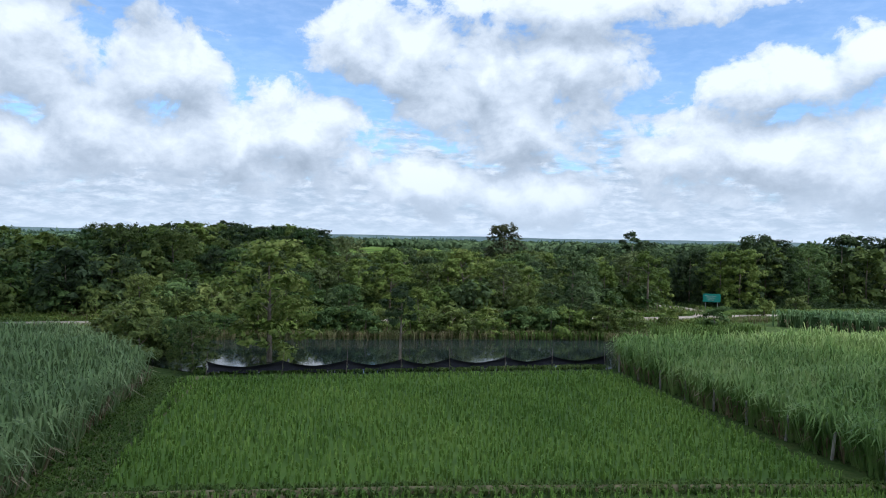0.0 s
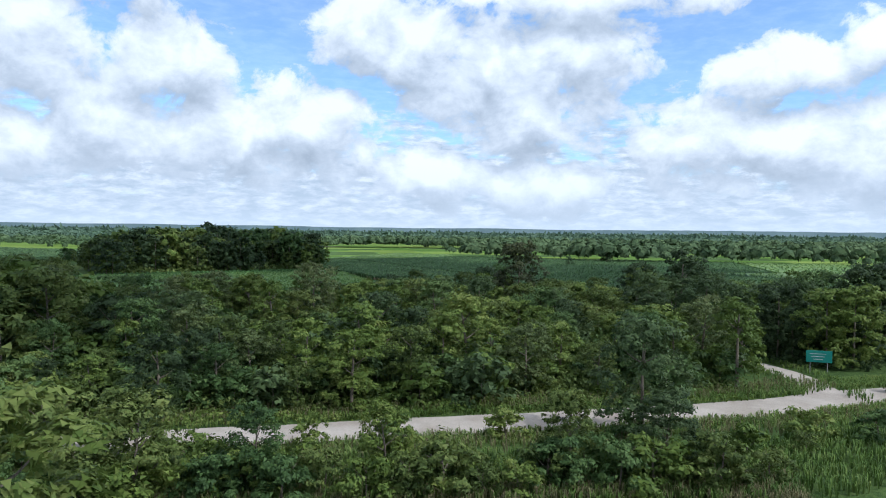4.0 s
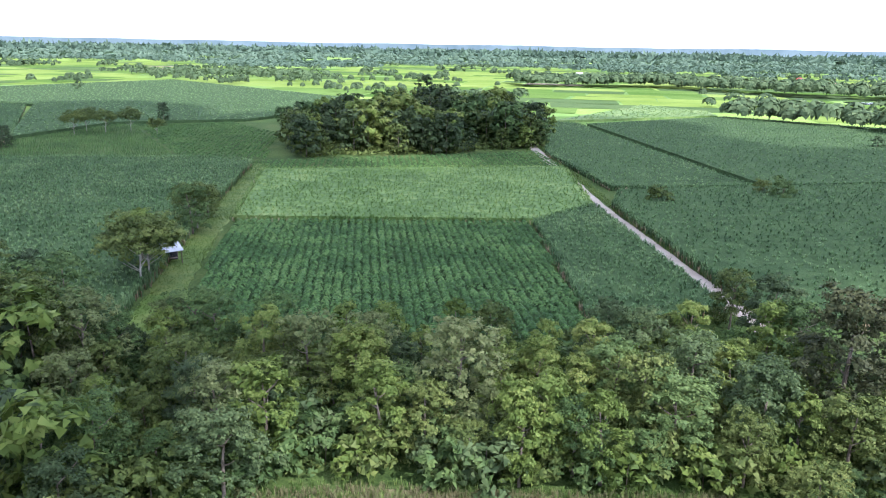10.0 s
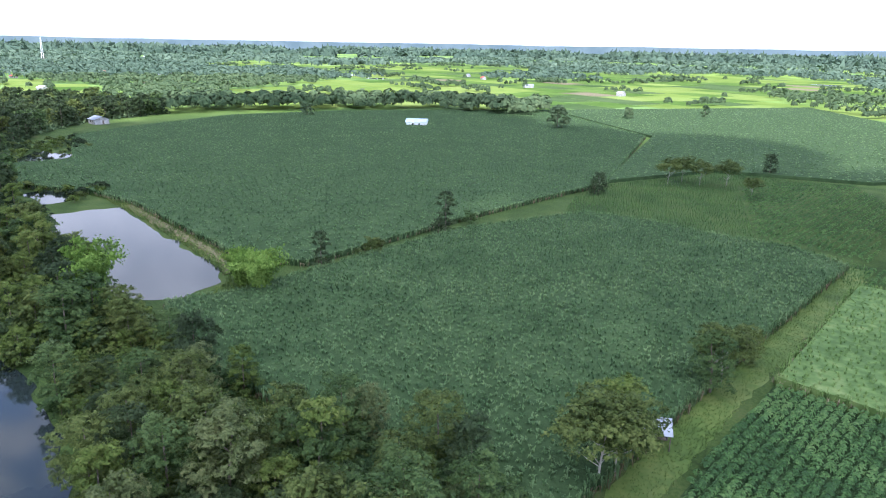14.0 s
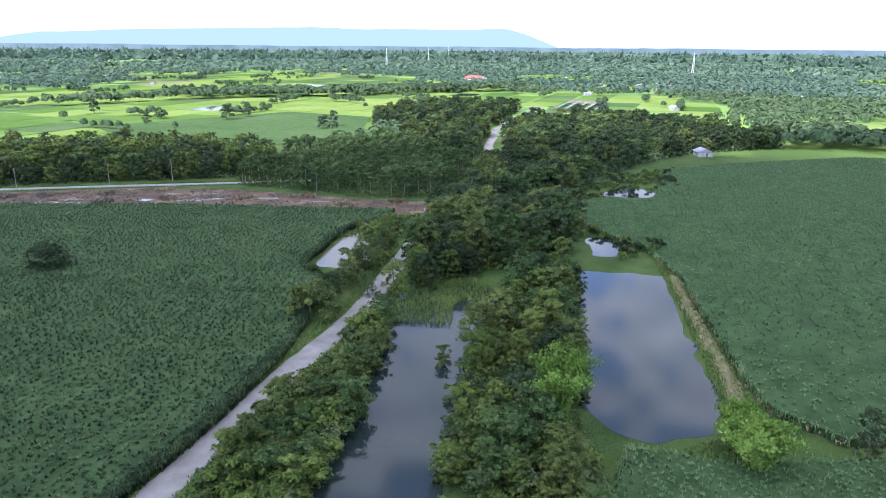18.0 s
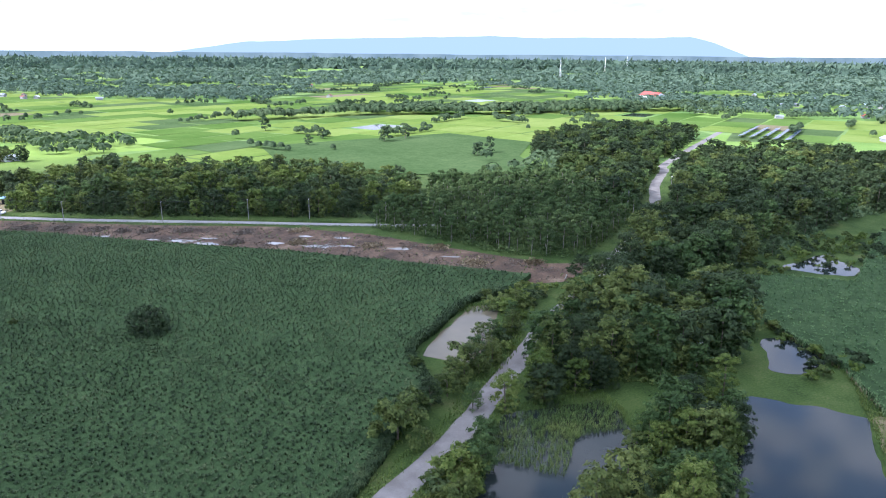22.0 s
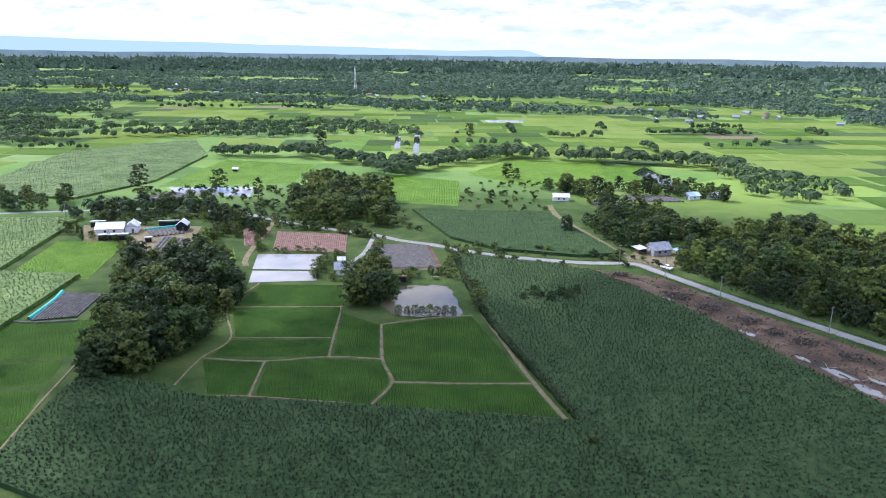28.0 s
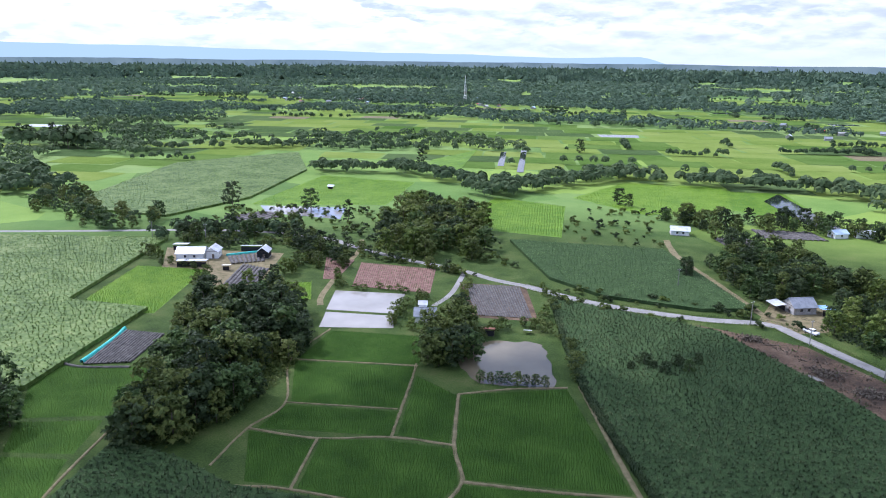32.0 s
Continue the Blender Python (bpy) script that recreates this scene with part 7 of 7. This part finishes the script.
for k, x, y, h in (("broad", -45, 88, 11.2), ("broad", -41, 93, 10.5), ("dark", 42, 118, 11.8), ("dark", 46, 122, 11), ("dark", 66, 128, 12), ("dark", 78, 126, 12.5), ("tall", 27, 146, 12.2)):
    plant(k, x, y, h)

# puddles and debris on the cleared soil
for x, y, rx, ry in ((-160, -150, 3, 1.0), (-171, -134, 2.4, 0.9), (-186, -123, 3, 1.1), (-194, -96, 2.6, 0.8), (-215, -84, 3, 1.0), (-226, -70, 4, 1.2), (-232, -52, 3, 0.8), (-140, -176, 2.6, 0.9), (-212, -104, 3.4, 1.0), (-178, -126, 5, 1.8), (-182, -117, 4.5, 1.7), (-199, -103, 3, 1.5), (-208, -90, 6, 1.8), (-220, -94, 3, 1.2), (-204, -77, 6, 2.0), (-149, -156, 2.5, 1.0), (-151, -153, 5, 2.2), (-189, -103, 2.2, 0.9)):
    a = np.linspace(0, 2 * np.pi, 15)[:-1]
    r = 1 + 0.3 * rng.uniform(-1, 1, 14)
    c, s = math.cos(2.3), math.sin(2.3)
    sheet("puddle", [(x + rx * q * math.cos(t) * c - ry * q * math.sin(t) * s, y + rx * q * math.cos(t) * s + ry * q * math.sin(t) * c) for t, q in zip(a, r)], 0.035, WATER_SILT_SKY,
          "shallow rain puddle on the cleared soil", "puddle")
for k in range(34):
    t = rng.random()
    line = [(-130, -190), (-165, -145), (-200, -105), (-225, -60), (-242, -25)]
    i = min(3, int(t * 4))
    f = t * 4 - i
    x, y = line[i][0] + (line[i + 1][0] - line[i][0]) * f + rng.normal() * 6, line[i][1] + (line[i + 1][1] - line[i][1]) * f + rng.normal() * 5
    L = rng.uniform(1.5, 5.0)
    root = thing("log", pose(x, y, 0.14, 0, 0, rng.uniform(0, 180)), "felled grey log lying on cleared soil", "log", "logs on the cleared soil")
    part("trunk", tube(bmesh.new(), [(-L / 2, 0, 0), (0, 0.1, 0.05), (L / 2, 0, 0)], [0.17, 0.15, 0.1], 6), BARK if k % 3 else BARK_PALE, root)
for x, y, r in ((-143, -179, 4.0), (-125, -199, 3.0), (-152, -170, 3.2), (-174, -146, 3.5), (-190, -112, 3.2), (-205, -98, 3), (-221, -78, 3.4), (-236, -62, 3), (-246, -30, 3), (-184, -138, 3), (-168, -152, 2.6), (-198, -122, 3.2), (-162, -160, 4.0), (-232, -42, 4.5), (-215, -112, 3)):
    cs = rng.normal(size=(420, 3)) * (r * 0.5, r * 0.4, 0.35) + (0, 0, 0.35)
    cs[:, 2] = np.abs(cs[:, 2])
    v, f = leaf_quads(cs, rng.normal(size=cs.shape) + (0, 0, 0.6), 0.4)
    ob = add("brush_heap", mesh_np("brush_heap", v, f), CANE_DRY if x < -200 else BARK, None, "low heap of dead brushwood on cleared soil", "heap", "stuff")
    ob.location = (x, y, 0)
pts = scatter(DIRT_POLY, 2.6, jitter=0.5)
pts = pts[np.array([noise.noise(Vector((x / 8, y / 8, 0.0))) for x, y in pts]) > 0.08]
v, f = blades(pts, 8, 0.5, 0.6, 0.12, 0.0, 0.6)
add("soil_weeds", mesh_np("soil_weeds", v, f), GRASS, None, "patches of fresh weeds on the cleared soil", "weeds", "stuff")


# gardens of the hamlet: hedges and single trees along the lane, the drive, the plots and the white house
def hedge_row(line, gap, kinds, low, high, group, spread=0.8):
    for x, y in smooth_line(line, gap):
        plant(kinds[int(rng.integers(len(kinds)))], x + rng.normal() * spread, y + rng.normal() * spread, rng.uniform(low, high), group=group)


def far_hedge(line, gap, kinds, low, high, group, spread=0.8):
    """A hedge that stays far off: its plants joined by kind."""
    line = smooth_line(line, gap)
    pts = line + rng.normal(size=line.shape) * spread
    pick = rng.integers(len(kinds), size=len(pts))
    for q, k in enumerate(kinds):
        mine = pts[pick == q]
        if len(mine):
            spots = np.c_[mine, rng.uniform(0, 6.28, len(mine)), rng.uniform(low, high, len(mine)) / STORE[k][0][2], np.zeros(len(mine))]
            joined("hedge_foliage", [STORE[k][0][0]], spots, STORE[k][0][0].materials[0], "leafy plants of the " + group)
            joined("hedge_stems", [STORE[k][0][3]], spots, BARK, "stems of the " + group)


GARDEN = "garden hedge of the hamlet"
far_hedge([(-36, -186), (-30, -200), (-28, -218)], 4.0, ("thicket", "thicket", "light2"), 2.0, 4.5, GARDEN)
far_hedge([(-18, -229), (8, -236), (34, -246), (60, -254)], 4.5, ("thicket", "broad2", "dark2"), 2.2, 5.5, GARDEN, 1.4)
far_hedge([(16, -196), (24, -212), (30, -226)], 4.0, ("thicket", "broad2", "light2"), 2.0, 4.5, GARDEN)
far_hedge([(-18, -200), (-10, -200), (14, -195)], 3.6, ("thicket", "thicket"), 1.4, 2.6, GARDEN)
far_hedge([(-32, -168), (-21, -168), (-16, -180), (-19, -196)], 4.0, ("broad2", "light2", "thicket"), 2.5, 5.5, GARDEN, 1.2)
far_hedge([(58, -172), (74, -190), (96, -196), (112, -204)], 5.0, ("broad2", "light2", "thicket"), 2.5, 6.0, GARDEN, 1.4)
far_hedge([(70, -232), (92, -228), (112, -226)], 4.6, ("broad2", "dark2", "thicket"), 3.0, 7.0, GARDEN, 1.6)
far_hedge([(46, -186), (42, -204), (46, -226), (58, -236)], 4.6, ("broad2", "dark2", "light2"), 3.0, 7.0, GARDEN, 1.4)
far_hedge([(-60, -186), (-64, -200), (-54, -224)], 4.2, ("thicket", "thicket", "light2"), 1.8, 4.0, GARDEN)
far_hedge([(-44, -164), (-52, -178), (-62, -182), (-74, -172), (-80, -150)], 4.0, ("thicket", "thicket", "broad2"), 1.8, 4.4, GARDEN)
far_hedge([(-47, -150), (-44, -160), (-48, -166)], 2.6, ("broad2", "thicket"), 3.0, 5.0, GARDEN)

hedge_row([(-151, 20.5), (-166, 14.5), (-180, 8.5), (-192, 3)], 5.0, ("broad", "dark", "bush"), 4.5, 7.5, "trees on the road's southern verge", 0.7)
hedge_row([(-22, 61), (-10, 65), (4, 68.5), (17, 72)], 1.9, ("bush", "weed", "bush"), 1.8, 3.4, "bushes leaning over the near pond", 0.7)
hedge_row([(-26, 56), (-20, 50), (-15, 46.5)], 2.2, ("bush", "broad"), 2.6, 4.2, "bushes leaning over the near pond", 0.6)
pts = scatter(DIRT_POLY, 1.6, jitter=0.5)
pts = pts[np.array([noise.noise(Vector((x / 6, y / 6, 3.0))) for x, y in pts]) > 0.05]
v, f = leaf_quads(np.c_[np.repeat(pts, 4, 0) + rng.uniform(-0.8, 0.8, (len(pts) * 4, 2)), rng.uniform(0.03, 0.4, len(pts) * 4)], rng.normal(size=(len(pts) * 4, 3)) + (0, 0, 0.5), 0.34)
add("dead_brush", mesh_np("dead_brush", v, f), BARK, None, "scattered dead branches and torn stubble on the cleared soil", "debris", "stuff")
hedge_row([(13, 131), (8, 138), (3, 147)], 1.8, ("broad", "bush", "dark"), 4.0, 6.5, "trees closing over the lane", 0.9)
hedge_row([(20, 132), (14, 140), (8, 149)], 2.2, ("broad", "light", "dark"), 4.5, 7.0, "trees closing over the lane", 0.9)
hedge_row([(22, 108), (19, 116), (12, 121), (8, 126)], 2.4, ("broad", "light", "bush"), 3.5, 6.0, "trees closing over the lane", 0.9)
hedge_row([(-4, 109), (0, 112), (4, 116), (1, 122)], 2.2, ("broad", "light", "broad"), 4.5, 7.5, "trees closing over the lane", 1.0)
